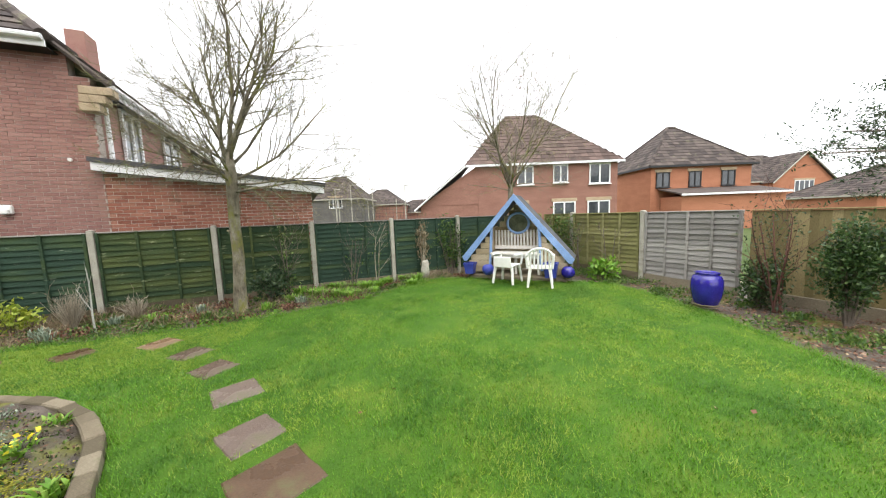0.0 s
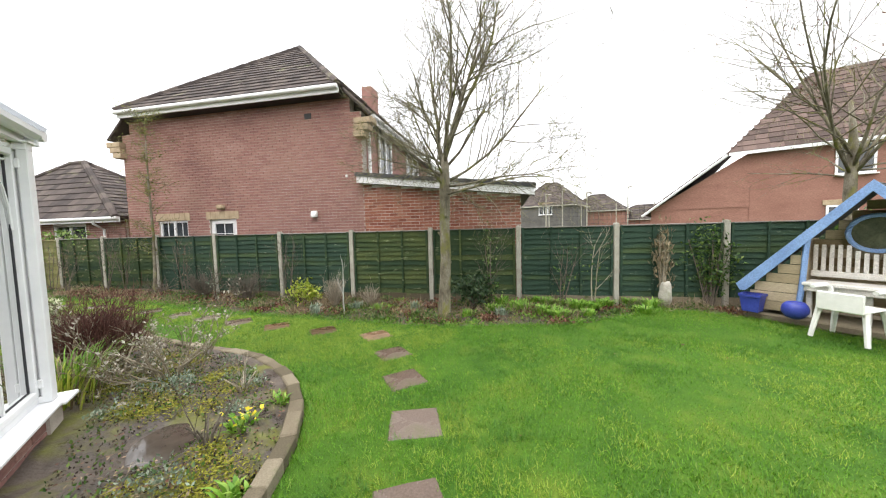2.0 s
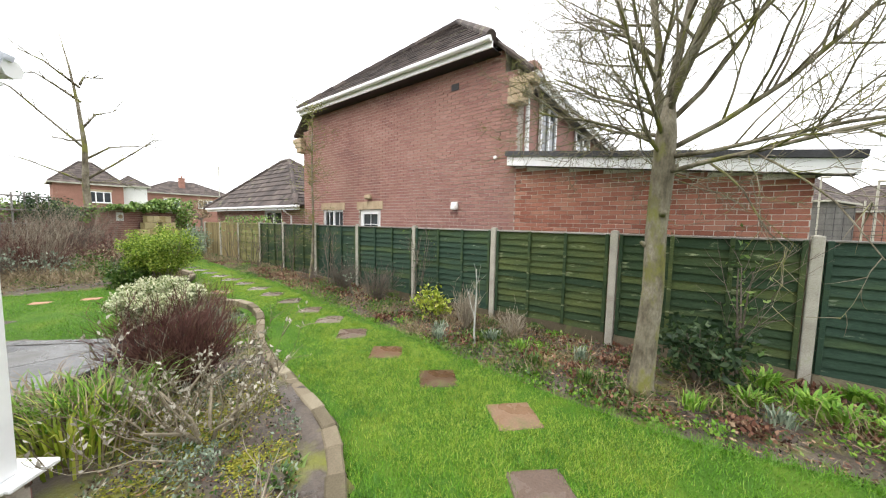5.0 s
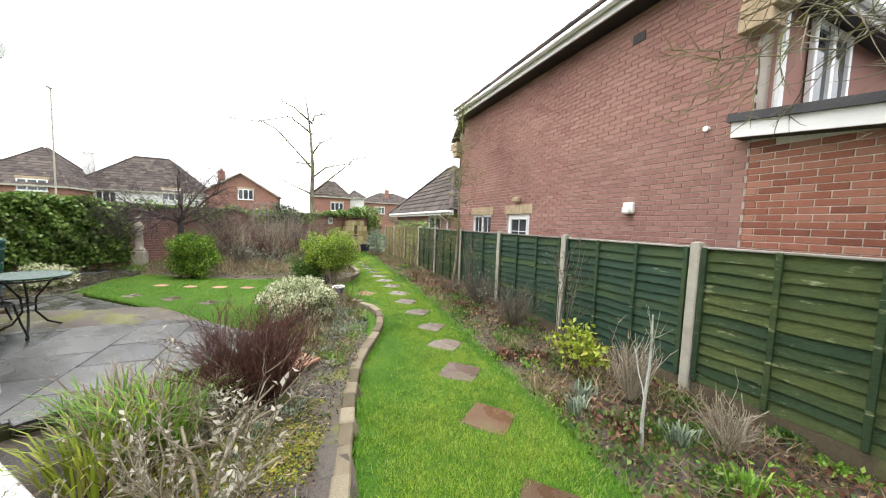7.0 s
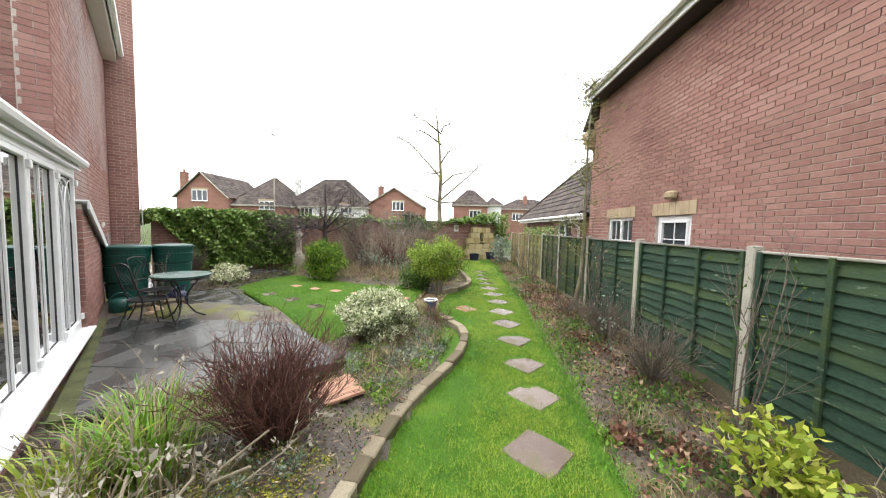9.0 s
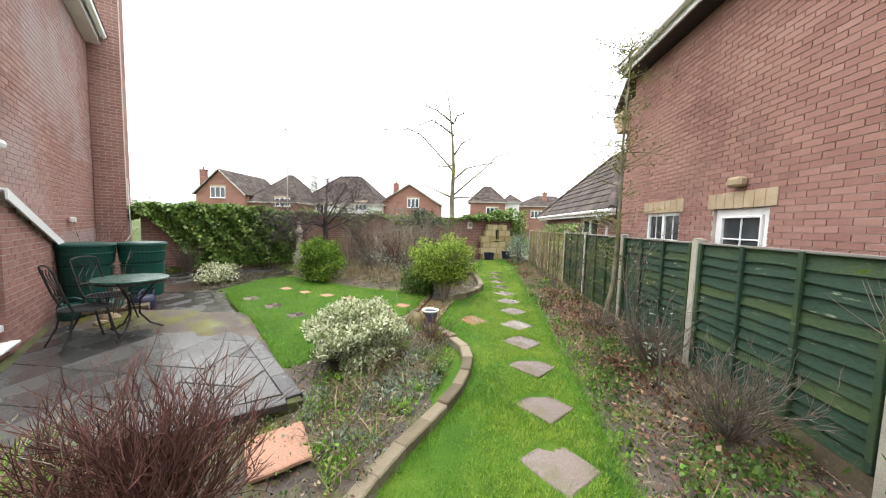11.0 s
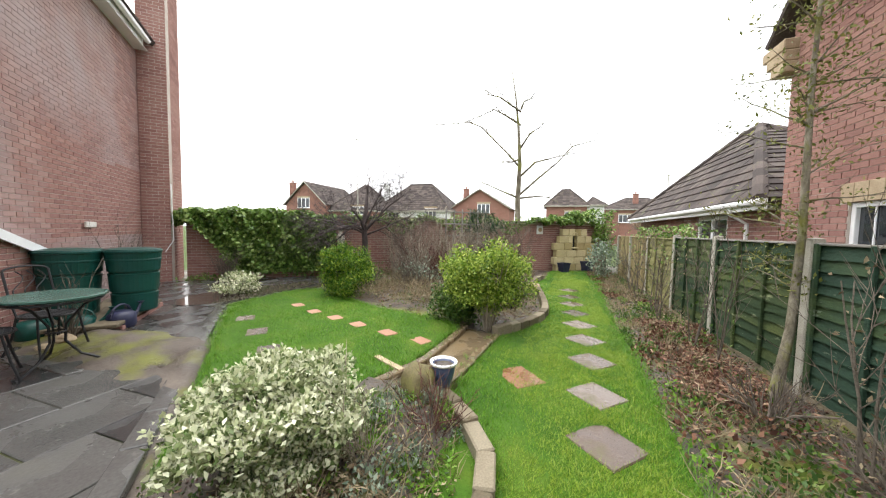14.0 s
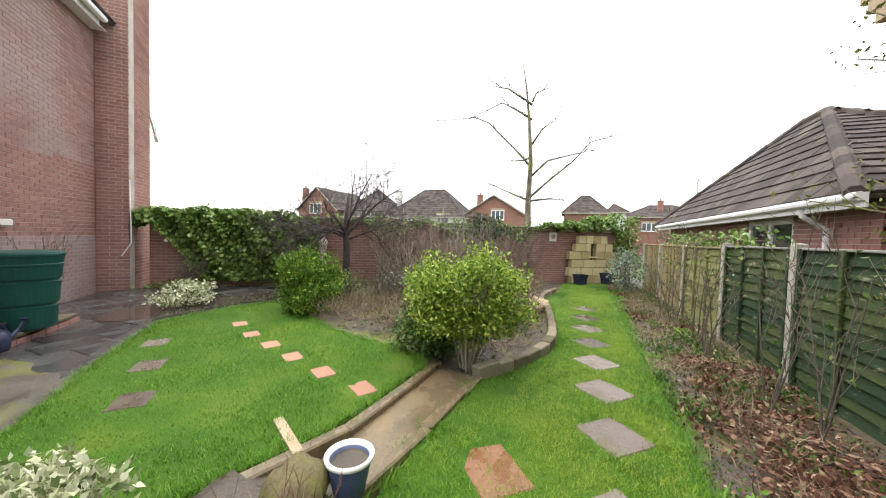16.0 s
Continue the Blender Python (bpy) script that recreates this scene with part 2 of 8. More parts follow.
M_SANDSTONE = stuff_mat("buff_stone", [(0.3, (0.36, 0.275, 0.18)), (0.7, (0.50, 0.40, 0.275))], 4, 80, 0.9, 0.3, spec=0.15)
M_PVC = stuff_mat("white_plastic_frame", [(0.3, (0.76, 0.77, 0.78)), (0.7, (0.84, 0.84, 0.84))], 2, 9, 0.3, 0.0, grained=0.08)
M_WHITE_PLASTIC = stuff_mat("white_moulded_plastic", [(0.3, (0.74, 0.74, 0.70)), (0.7, (0.84, 0.84, 0.82))], 3, 12, 0.4, 0.01, grained=0.12)
M_TILE = stuff_mat("roof_tile", [(0.25, (0.048, 0.039, 0.037)), (0.5, (0.076, 0.061, 0.056)), (0.8, (0.115, 0.094, 0.083))], 1.2, 50, 0.85, 0.3, vary="island", spots=(2.2, 0.6, 0.72, (0.15, 0.15, 0.09)), spec=0.2)
M_TILE_RED = stuff_mat("roof_tile_brown", [(0.25, (0.07, 0.05, 0.044)), (0.5, (0.105, 0.074, 0.064)), (0.8, (0.15, 0.105, 0.09))], 1.2, 50, 0.85, 0.3, vary="island", spec=0.2)
M_LEAD = stuff_mat("roof_felt", [(0.3, (0.035, 0.035, 0.04)), (0.7, (0.08, 0.08, 0.085))], 2, 60, 0.8, 0.2)
M_CONCRETE = stuff_mat("concrete_post", [(0.25, (0.30, 0.28, 0.23)), (0.6, (0.45, 0.43, 0.37)), (0.85, (0.55, 0.53, 0.47))], 4, 90, 0.9, 0.35, spots=(3.0, 0.58, 0.75, (0.22, 0.26, 0.12)), spec=0.2)
FENCE_STOPS = [(0.25, (0.016, 0.040, 0.026)), (0.5, (0.027, 0.057, 0.036)), (0.62, (0.046, 0.077, 0.031)), (0.8, (0.095, 0.12, 0.043))]
M_FENCE = stuff_mat("green_stained_wood", FENCE_STOPS, 0.9, 40, 0.75, 0.3, stretch=(0.6, 1, 2.5), vary="object", spots=(7.0, 0.62, 0.72, (0.20, 0.24, 0.17)), spec=0.25, vary_by=0.2)
M_FENCE_ALGAE = stuff_mat("algae_green_wood", [(0.25, (0.016, 0.038, 0.023)), (0.5, (0.035, 0.06, 0.026)), (0.8, (0.115, 0.135, 0.04))], 1.1, 40, 0.8, 0.3, stretch=(0.6, 1, 2.0), vary="object", spots=(7.0, 0.6, 0.7, (0.22, 0.25, 0.14)), spec=0.2, vary_by=0.25)
M_FENCE_MOSS = stuff_mat("mossy_wood", [(0.25, (0.11, 0.11, 0.042)), (0.5, (0.21, 0.205, 0.08)), (0.75, (0.32, 0.305, 0.15))], 1.3, 40, 0.85, 0.3, stretch=(0.6, 0.6, 2.5), vary="object", spec=0.2, vary_by=0.3)
M_FENCE_GREY = stuff_mat("weathered_grey_wood", [(0.25, (0.19, 0.18, 0.165)), (0.5, (0.27, 0.26, 0.245)), (0.8, (0.35, 0.335, 0.31))], 1.5, 60, 0.85, 0.3, stretch=(0.6, 0.6, 4), vary="object", spots=(3.0, 0.6, 0.75, (0.2, 0.2, 0.12)), spec=0.2)
M_FENCE_TAN = stuff_mat("tan_fence_wood", [(0.25, (0.16, 0.13, 0.06)), (0.5, (0.25, 0.20, 0.095)), (0.8, (0.34, 0.28, 0.15))], 1.5, 60, 0.85, 0.3, stretch=(3, 3, 0.6), vary="object", spec=0.2)
M_SOIL = stuff_mat("damp_soil", [(0.25, (0.032, 0.025, 0.019)), (0.5, (0.082, 0.065, 0.052)), (0.75, (0.15, 0.123, 0.1))], 2.5, 38, 0.7, 1.0, spots=(1.7, 0.5, 0.64, (0.12, 0.125, 0.02)), spec=0.4, gloss=(0.35, 0.55, 0.2))
M_GRASS_BASE = stuff_mat("turf", [(0.25, (0.026, 0.078, 0.006)), (0.5, (0.052, 0.120, 0.009)), (0.75, (0.12, 0.165, 0.018))], 1.6, 70, 0.85, 0.8, spec=0.2)
M_FLAG_RUST = stuff_mat("rusty_flag", [(0.25, (0.075, 0.042, 0.022)), (0.5, (0.14, 0.078, 0.042)), (0.75, (0.21, 0.135, 0.085))], 3, 60, 0.6, 0.3, vary="object", spots=(2.5, 0.55, 0.72, (0.09, 0.10, 0.035)), spec=0.4, gloss=(0.4, 0.55, 0.1))
M_FLAG = stuff_mat("stepping_flag", [(0.25, (0.065, 0.045, 0.033)), (0.5, (0.115, 0.082, 0.064)), (0.75, (0.17, 0.135, 0.112))], 3, 60, 0.6, 0.3, vary="object", spots=(2.5, 0.55, 0.72, (0.10, 0.10, 0.04)), spec=0.4, gloss=(0.45, 0.62, 0.08))
M_PATIO = stuff_mat("wet_paving", [(0.2, (0.026, 0.025, 0.025)), (0.45, (0.052, 0.051, 0.05)), (0.74, (0.085, 0.083, 0.078)), (0.97, (0.1, 0.094, 0.06))], 1.6, 50, 0.42, 0.22, vary="object", vary_by=0.45, spots=(9.0, 0.62, 0.72, (0.15, 0.15, 0.135)), spec=0.55, gloss=(0.42, 0.62, 0.07))
M_EDGE = stuff_mat("edging_stone", [(0.25, (0.0989, 0.0817, 0.0521)), (0.5, (0.172, 0.1419, 0.0966)), (0.8, (0.258, 0.2236, 0.1596))], 4, 70, 0.85, 0.4, vary="object", spots=(4, 0.58, 0.7, (0.11, 0.12, 0.05)), spec=0.25)
M_RED_SLAB = stuff_mat("terracotta_slab", [(0.3, (0.32, 0.16, 0.10)), (0.7, (0.42, 0.235, 0.16))], 4, 60, 0.7, 0.2, vary="object")
M_BARK = stuff_mat("grey_green_bark", [(0.3, (0.07, 0.06, 0.042)), (0.45, (0.16, 0.14, 0.10)), (0.6, (0.26, 0.235, 0.18)), (0.75, (0.36, 0.34, 0.27))], 7, 60, 0.9, 0.9, stretch=(1, 1, 0.5), spots=(4, 0.5, 0.62, (0.17, 0.17, 0.05)), spec=0.2)
M_TWIG = stuff_mat("twig_bark", [(0.3, (0.09, 0.075, 0.06)), (0.7, (0.19, 0.16, 0.13))], 6, 60, 0.85, 0.3, spec=0.2)
M_TWIG_RED = stuff_mat("red_brown_twig", [(0.3, (0.0743, 0.0351, 0.0297)), (0.7, (0.1755, 0.0837, 0.0675))], 6, 60, 0.8, 0.2, vary="island", spec=0.2)
M_TWIG_PALE = stuff_mat("pale_twig", [(0.3, (0.24, 0.20, 0.15)), (0.7, (0.42, 0.37, 0.29))], 6, 60, 0.85, 0.2, vary="island", spec=0.2)
M_BLUE = stuff_mat("blue_painted_wood", [(0.25, (0.16, 0.27, 0.52)), (0.6, (0.24, 0.38, 0.66)), (0.85, (0.33, 0.47, 0.72))], 3, 60, 0.6, 0.15)
M_BLUE_POT = stuff_mat("blue_pot", [(0.3, (0.03, 0.045, 0.28)), (0.7, (0.055, 0.08, 0.42))], 4, 60, 0.4, 0.05)
M_COBALT = stuff_mat("cobalt_glaze", [(0.3, (0.012, 0.010, 0.16)), (0.7, (0.03, 0.022, 0.30))], 4, 60, 0.12, 0.03, spec=0.6)
M_BUTT = stuff_mat("dark_green_plastic", [(0.3, (0.004, 0.048, 0.040)), (0.7, (0.008, 0.075, 0.060))], 2, 60, 0.38, 0.05)
M_IRON = stuff_mat("black_wrought_iron", [(0.3, (0.012, 0.012, 0.013)), (0.7, (0.035, 0.035, 0.037))], 6, 80, 0.45, 0.1, metal=0.4)
M_BLACK = stuff_mat("black_plastic", [(0.3, (0.012, 0.012, 0.013)), (0.7, (0.03, 0.03, 0.032))], 4, 60, 0.5, 0.1)
M_RENDER_ORANGE = stuff_mat("far_orange_brick", [(0.3, (0.37, 0.16, 0.095)), (0.7, (0.47, 0.215, 0.13))], 0.7, 14, 0.9, 0.2, stretch=(1, 1, 3), spec=0.1)
M_RENDER_PINK = stuff_mat("far_red_brick", [(0.3, (0.26, 0.135, 0.105)), (0.7, (0.35, 0.19, 0.15))], 0.7, 14, 0.9, 0.2, stretch=(1, 1, 3), spec=0.1)
M_RENDER_WHITE = stuff_mat("white_render", [(0.3, (0.70, 0.70, 0.68)), (0.7, (0.80, 0.80, 0.78))], 0.7, 14, 0.9, 0.1, spec=0.1)
M_NICHE = stuff_mat("yellow_stone", [(0.3, (0.38, 0.31, 0.15)), (0.7, (0.55, 0.47, 0.27))], 3, 60, 0.9, 0.3, vary="object", spec=0.15)
M_STATUE = stuff_mat("cast_stone", [(0.3, (0.42, 0.38, 0.31)), (0.7, (0.58, 0.54, 0.46))], 5, 70, 0.9, 0.3)
M_NICHE_SHADE = stuff_mat("niche_shade", [(0.3, (0.02, 0.02, 0.022)), (0.7, (0.05, 0.05, 0.052))], 2, 30, 0.9, 0.0)


def glass_mat(name, rough=0.02, tint=(0.85, 0.9, 0.9), clear=0.5):
    """Window glass: mostly clear, with a mirror-like sheen that grows at a slant."""
    mat = bpy.data.materials.new(name)
    mat.use_nodes = True
    nt = mat.node_tree
    nt.nodes.clear()
    out = nt.nodes.new("ShaderNodeOutputMaterial")
    tr = nt.nodes.new("ShaderNodeBsdfTransparent")
    tr.inputs["Color"].default_value = (*[c * clear for c in tint], 1)
    gl = nt.nodes.new("ShaderNodeBsdfGlossy")
    gl.inputs["Roughness"].default_value = rough
    fr = nt.nodes.new("ShaderNodeFresnel")
    fr.inputs["IOR"].default_value = 1.5
    mx = nt.nodes.new("ShaderNodeMixShader")
    nt.links.new(fr.outputs[0], mx.inputs[0])
    nt.links.new(tr.outputs[0], mx.inputs[1])
    nt.links.new(gl.outputs[0], mx.inputs[2])
    nt.links.new(mx.outputs[0], out.inputs["Surface"])
    return mat


M_GLASS = glass_mat("window_glass", clear=0.82)
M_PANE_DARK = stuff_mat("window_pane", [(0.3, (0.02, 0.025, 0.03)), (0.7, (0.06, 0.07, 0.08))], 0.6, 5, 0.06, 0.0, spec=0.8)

L_GRASS = leaf_mat("grass_blade", [(0.0, (0.050, 0.15, 0.008)), (0.45, (0.105, 0.262, 0.013)), (0.9, (0.155, 0.32, 0.02)), (1.0, (0.27, 0.33, 0.07))], 0.5, 0.3)
L_IVY = leaf_mat("ivy_leaf", [(0.0, (0.055, 0.12, 0.018)), (0.6, (0.15, 0.26, 0.045)), (1.0, (0.36, 0.46, 0.15))], 0.35)
L_GREEN = leaf_mat("green_leaf", [(0.0, (0.03, 0.075, 0.015)), (0.6, (0.075, 0.15, 0.025)), (1.0, (0.17, 0.24, 0.05))])
L_LIME = leaf_mat("lime_leaf", [(0.0, (0.05, 0.11, 0.012)), (0.3, (0.15, 0.26, 0.026)), (0.7, (0.32, 0.43, 0.055)), (1.0, (0.48, 0.55, 0.12))])
L_CONIFER = leaf_mat("conifer_leaf", [(0.0, (0.02, 0.07, 0.008)), (0.4, (0.07, 0.18, 0.013)), (0.75, (0.2, 0.33, 0.028)), (1.0, (0.38, 0.46, 0.06))])
L_DARK = leaf_mat("dark_leaf", [(0.0, (0.012, 0.03, 0.012)), (0.6, (0.03, 0.065, 0.022)), (1.0, (0.07, 0.11, 0.04))])
L_CREAM = leaf_mat("variegated_leaf", [(0.0, (0.08, 0.13, 0.035)), (0.25, (0.24, 0.30, 0.12)), (0.45, (0.52, 0.55, 0.33)), (1.0, (0.80, 0.80, 0.62))])
L_LAUREL = leaf_mat("laurel_leaf", [(0.0, (0.018, 0.045, 0.014)), (0.6, (0.045, 0.095, 0.025)), (1.0, (0.11, 0.17, 0.05))], 0.35)
L_YELLOW = leaf_mat("yellow_green_leaf", [(0.0, (0.16, 0.24, 0.02)), (0.6, (0.33, 0.40, 0.04)), (1.0, (0.50, 0.50, 0.10))])
L_LITTER = leaf_mat("fallen_leaf", [(0.0, (0.045, 0.018, 0.012)), (0.4, (0.125, 0.050, 0.03)), (0.8, (0.22, 0.11, 0.065)), (1.0, (0.38, 0.28, 0.18))], 0.7, 0.1)
L_STRAW = leaf_mat("dry_stem", [(0.0, (0.10, 0.07, 0.04)), (0.5, (0.22, 0.17, 0.10)), (1.0, (0.38, 0.31, 0.2))], 0.8, 0.1)
L_CLOD = leaf_mat("soil_crumb", [(0.0, (0.02, 0.014, 0.01)), (0.6, (0.05, 0.036, 0.026)), (1.0, (0.10, 0.08, 0.06))], 0.9, 0.0)
L_BRIGHT = leaf_mat("fresh_green_leaf", [(0.0, (0.08, 0.20, 0.015)), (0.6, (0.16, 0.33, 0.03)), (1.0, (0.28, 0.42, 0.07))])
L_SILVER = leaf_mat("silver_leaf", [(0.0, (0.11, 0.16, 0.11)), (0.6, (0.22, 0.28, 0.2)), (1.0, (0.36, 0.42, 0.32))])
L_PETAL = leaf_mat("yellow_petal", [(0.0, (0.70, 0.55, 0.02)), (1.0, (0.85, 0.75, 0.08))])
L_BUD = leaf_mat("silver_bud", [(0.0, (0.30, 0.27, 0.22)), (1.0, (0.55, 0.52, 0.44))])


# ---- ground, beds and lawns ----
U = Vector((-0.719, -0.695))      # along the house's garden wall
N = Vector((-0.695, 0.719))       # out of that wall, into the garden


def lift(x, y):
    """The garden's level: flat by the lawn, rising a little along the path and towards the patio."""
    x, y = np.asarray(x, float), np.asarray(y, float)
    s = np.clip((-5.0 - x) / 3.5, 0, 1)
    s = s * s * (3 - 2 * s)
    a = np.clip((6.2 - y) / 1.6, 0, 1) * np.clip((-6.4 - x) / 1.2, 0, 1)
    return 0.08 * s - 0.04 * (1 - s) + 0.07 * a


MAIN_LAWN = smooth_line([(-1.27, 3.3), (-1.15, 2.85), (-0.98, 2.1), (-0.78, 1.4), (-0.5, 0.2), (0.5, -2.2), (4.0, -2.2), (4.5, 0.8), (4.9, 1.6), (5.35, 2.5), (5.75, 3.5), (6.1, 4.6), (6.15, 5.6),
                         (5.6, 6.1), (4.6, 6.9), (3.9, 7.75), (3.2, 8.1), (2.2, 7.75), (1.2, 7.1), (0.2, 6.95), (-0.8, 6.75), (-2.0, 6.8), (-3.1, 6.95), (-4.6, 7.12), (-6.0, 7.22),
                         (-8.0, 7.32), (-10.0, 7.42), (-12.5, 7.5), (-15.5, 7.75), (-18.5, 8.0), (-18.2, 6.6), (-16.0, 6.35), (-14.6, 6.0), (-13.1, 6.27), (-11.5, 6.4), (-10.3, 6.12),
                         (-9.75, 5.75), (-7.92, 5.6), (-7.6, 5.84), (-7.3, 6.05), (-6.85, 6.15), (-6.25, 6.04), (-5.25, 5.6), (-4.5, 5.4), (-3.7, 5.27), (-3.0, 5.14), (-2.55, 4.97), (-2.0, 4.6), (-1.62, 4.13), (-1.39, 3.7)], 0.15, True)
UPPER_LAWN = smooth_line([(-6.48, 4.12), (-7.45, 3.1), (-9.15, 1.32), (-9.6, 1.05), (-10.6, 1.05), (-11.2, 1.4), (-10.75, 2.3), (-10.2, 3.6), (-9.85, 5.0), (-9.2, 5.08), (-8.3, 4.98), (-7.7, 4.75), (-7.0, 4.4)], 0.15, True)


def turf(name, outline, extra, label):
    """A sheet of turf over its outline, following the ground's level, with a cut edge."""
    bm = bmesh.new()
    vs = [bm.verts.new((x, y, 0)) for x, y in outline]
    bm.faces.new(vs)
    bmesh.ops.triangulate(bm, faces=bm.faces[:])
    for ax, lo, hi in ((0, -18, 7), (1, -2, 9)):
        for q in range(lo, hi):
            co, no = [0, 0, 0], [0, 0, 0]
            co[ax], no[ax] = q + 0.003, 1
            bmesh.ops.bisect_plane(bm, geom=bm.verts[:] + bm.edges[:] + bm.faces[:], plane_co=co, plane_no=no)
    rim = [e for e in bm.edges if e.is_boundary]
    ret = bmesh.ops.extrude_edge_only(bm, edges=rim)
    low = {v for v in ret["geom"] if isinstance(v, bmesh.types.BMVert)}
    for v in bm.verts:
        v.co.z = float(lift(v.co.x, v.co.y)) + extra - (0.14 if v in low else 0)
    bmesh.ops.recalc_face_normals(bm, faces=bm.faces[:])
    me = bpy.data.meshes.new(name)
    bm.to_mesh(me)
    bm.free()
    me.materials.append(M_GRASS_BASE)
    return solo(name, me, None, label, "lawn", kind="structure")


def grid_sheet(name, x0, x1, y0, y1, step, zfun, mat):
    xs, ys = np.arange(x0, x1 + step / 2, step), np.arange(y0, y1 + step / 2, step)
    gx, gy = np.meshgrid(xs, ys)
    v = np.stack([gx.ravel(), gy.ravel(), zfun(gx.ravel(), gy.ravel())], 1)
    w, h = len(xs), len(ys)
    i = (np.arange(h - 1)[:, None] * w + np.arange(w - 1)[None]).ravel()
    return raw_mesh(name, v, np.stack([i, i + 1, i + w + 1, i + w], 1), mat, True)


def soil_level(x, y):
    z = lift(x, y) - 0.05
    z += 0.018 * np.sin(5.1 * x + 2.2 * np.sin(3.3 * y)) * np.sin(4.3 * y + 1.7 * np.sin(2.9 * x)) + 0.012 * np.sin(13 * x + 3) * np.sin(11 * y)
    bed = np.clip((5.9 - y) / 0.4, 0, 1) * np.clip((x + 8.2) / 0.5, 0, 1) * np.clip((-1.3 - x) / 0.5, 0, 1)
    bed2 = np.clip((6.2 - y) / 0.5, 0, 1) * np.clip((-10.0 - x) / 0.4, 0, 1) * np.clip((y - 1.5) / 1.0, 0, 1)
    z = z + 0.13 * bed + 0.07 * bed2
    z = z - 0.07 * np.exp(-(((x + 2.43) / 0.34) ** 2 + ((y - 3.57) / 0.34) ** 2) ** 2)
    under = inside(MAIN_LAWN, x, y) | inside(UPPER_LAWN, x, y)
    return np.where(under, lift(x, y) - 0.12, z)


solo("garden_soil", grid_sheet("garden_soil", -22.0, 9.0, -5.0, 9.4, 0.1, soil_level, M_SOIL), None, "dark damp soil of the garden beds", "soil", kind="structure")
M_FAR_GROUND = stuff_mat("far_ground", [(0.3, (0.05, 0.085, 0.025)), (0.7, (0.10, 0.12, 0.05))], 0.05, 2.0, 0.95, 0.1, spec=0.1)
far = Build()
far.add([(-900, -900, -0.25), (900, -900, -0.25), (900, 900, -0.25), (-900, 900, -0.25)], [(0, 1, 2, 3)])
solo("ground", far, M_FAR_GROUND, "rough green ground beyond the garden", "ground", kind="structure")
turf("lawn_main", MAIN_LAWN, 0.0, "bright green mown lawn, damp and mossy in patches")
turf("lawn_upper", UPPER_LAWN, 0.03, "small raised green lawn beside the patio")


# ---- brick walls ----
def brick_wall(parent, origin, u, n, length, z0, z1, holes=(), near=None, thick=0.25, top=None, joined_mat=None, single_mat=None, joint_mat=None):
    """A wall of laid bricks. origin: its outer bottom corner; u along, n outwards. holes: (a0, a1, z0, z1). near(a, z): laid singly.
    top(a): the height at which the bricks end."""
    u, n, o = Vector((*u, 0)), Vector((*n, 0)), Vector((*origin, 0))
    xs = sorted({0.0, length, *[h[0] for h in holes], *[h[1] for h in holes]})
    zs = sorted({z0, z1, *[h[2] for h in holes], *[h[3] for h in holes]})
    body = Build()
    frame3 = Matrix((u, n, Vector((0, 0, 1)))).transposed().to_4x4()
    if top is None:
        for xa, xb in zip(xs, xs[1:]):
            za = z0
            for zl, zh in zip(zs, zs[1:]):
                cx, cz = (xa + xb) / 2, (zl + zh) / 2
                if any(h[0] < cx < h[1] and h[2] < cz < h[3] for h in holes):
                    if zl > za:
                        body.box(o + u * cx - n * (thick / 2 + 0.008) + Vector((0, 0, (za + zl) / 2)), (xb - xa, thick, zl - za), m=frame3)
                    za = zh
            if z1 > za:
                body.box(o + u * (xa + xb) / 2 - n * (thick / 2 + 0.008) + Vector((0, 0, (za + z1) / 2)), (xb - xa, thick, z1 - za), m=frame3)
    else:
        k = [(0, z0), (length, z0), (length, top(length)), (0, top(0))]
        pts = [o + u * a - n * 0.008 + Vector((0, 0, z)) for a, z in k] + [o + u * a - n * (thick + 0.008) + Vector((0, 0, z)) for a, z in k]
        body.add(pts, [(0, 1, 2, 3), (7, 6, 5, 4), (0, 4, 5, 1), (1, 5, 6, 2), (2, 6, 7, 3), (3, 7, 4, 0)])
    part("mortar", body, joint_mat or M_MORTAR, parent)
    rest, singles, shared = Build(), 0, {}
    row = 0
    z = z0
    while z + 0.065 <= z1 + 1e-6:
        a = -0.1125 if row % 2 else 0.0
        while a < length:
            lo, hi = max(a, 0), min(a + 0.215, length)
            a += 0.225
            spans = [(lo, hi)]
            for h in holes:
                if h[2] < z + 0.0375 < h[3]:
                    spans = [s for lo2, hi2 in spans for s in ((lo2, min(hi2, h[0])), (max(lo2, h[1]), hi2)) if s[1] - s[0] > 0.03]
            for lo, hi in spans:
                if hi - lo < 0.03 or (top is not None and z + 0.065 > top((lo + hi) / 2)):
                    continue
                c = o + u * (lo + hi) / 2 + Vector((0, 0, z + 0.0325)) - n * (0.02 - rnd.uniform(0, 0.003))
                w = round(hi - lo, 3)
                if near is not None and singles < 300 and near((lo + hi) / 2, z):
                    if w not in shared:
                        shared[w] = Build().box((0, 0, 0), (w, 0.04, 0.065), bev=0.004).mesh("brick", single_mat or M_BRICK)
                    ob = part("brick", shared[w], None, parent)
                    ob.matrix_parent_inverse = Matrix()
                    ob.matrix_basis = parent.matrix_world.inverted() @ Matrix.Translation(c) @ frame3
                    singles += 1
                else:
                    rest.box(c, (w, 0.04, 0.065), m=frame3)
        z += 0.075
        row += 1
    part("brickwork", rest, joined_mat or M_BRICKS, parent, kind="stuff")


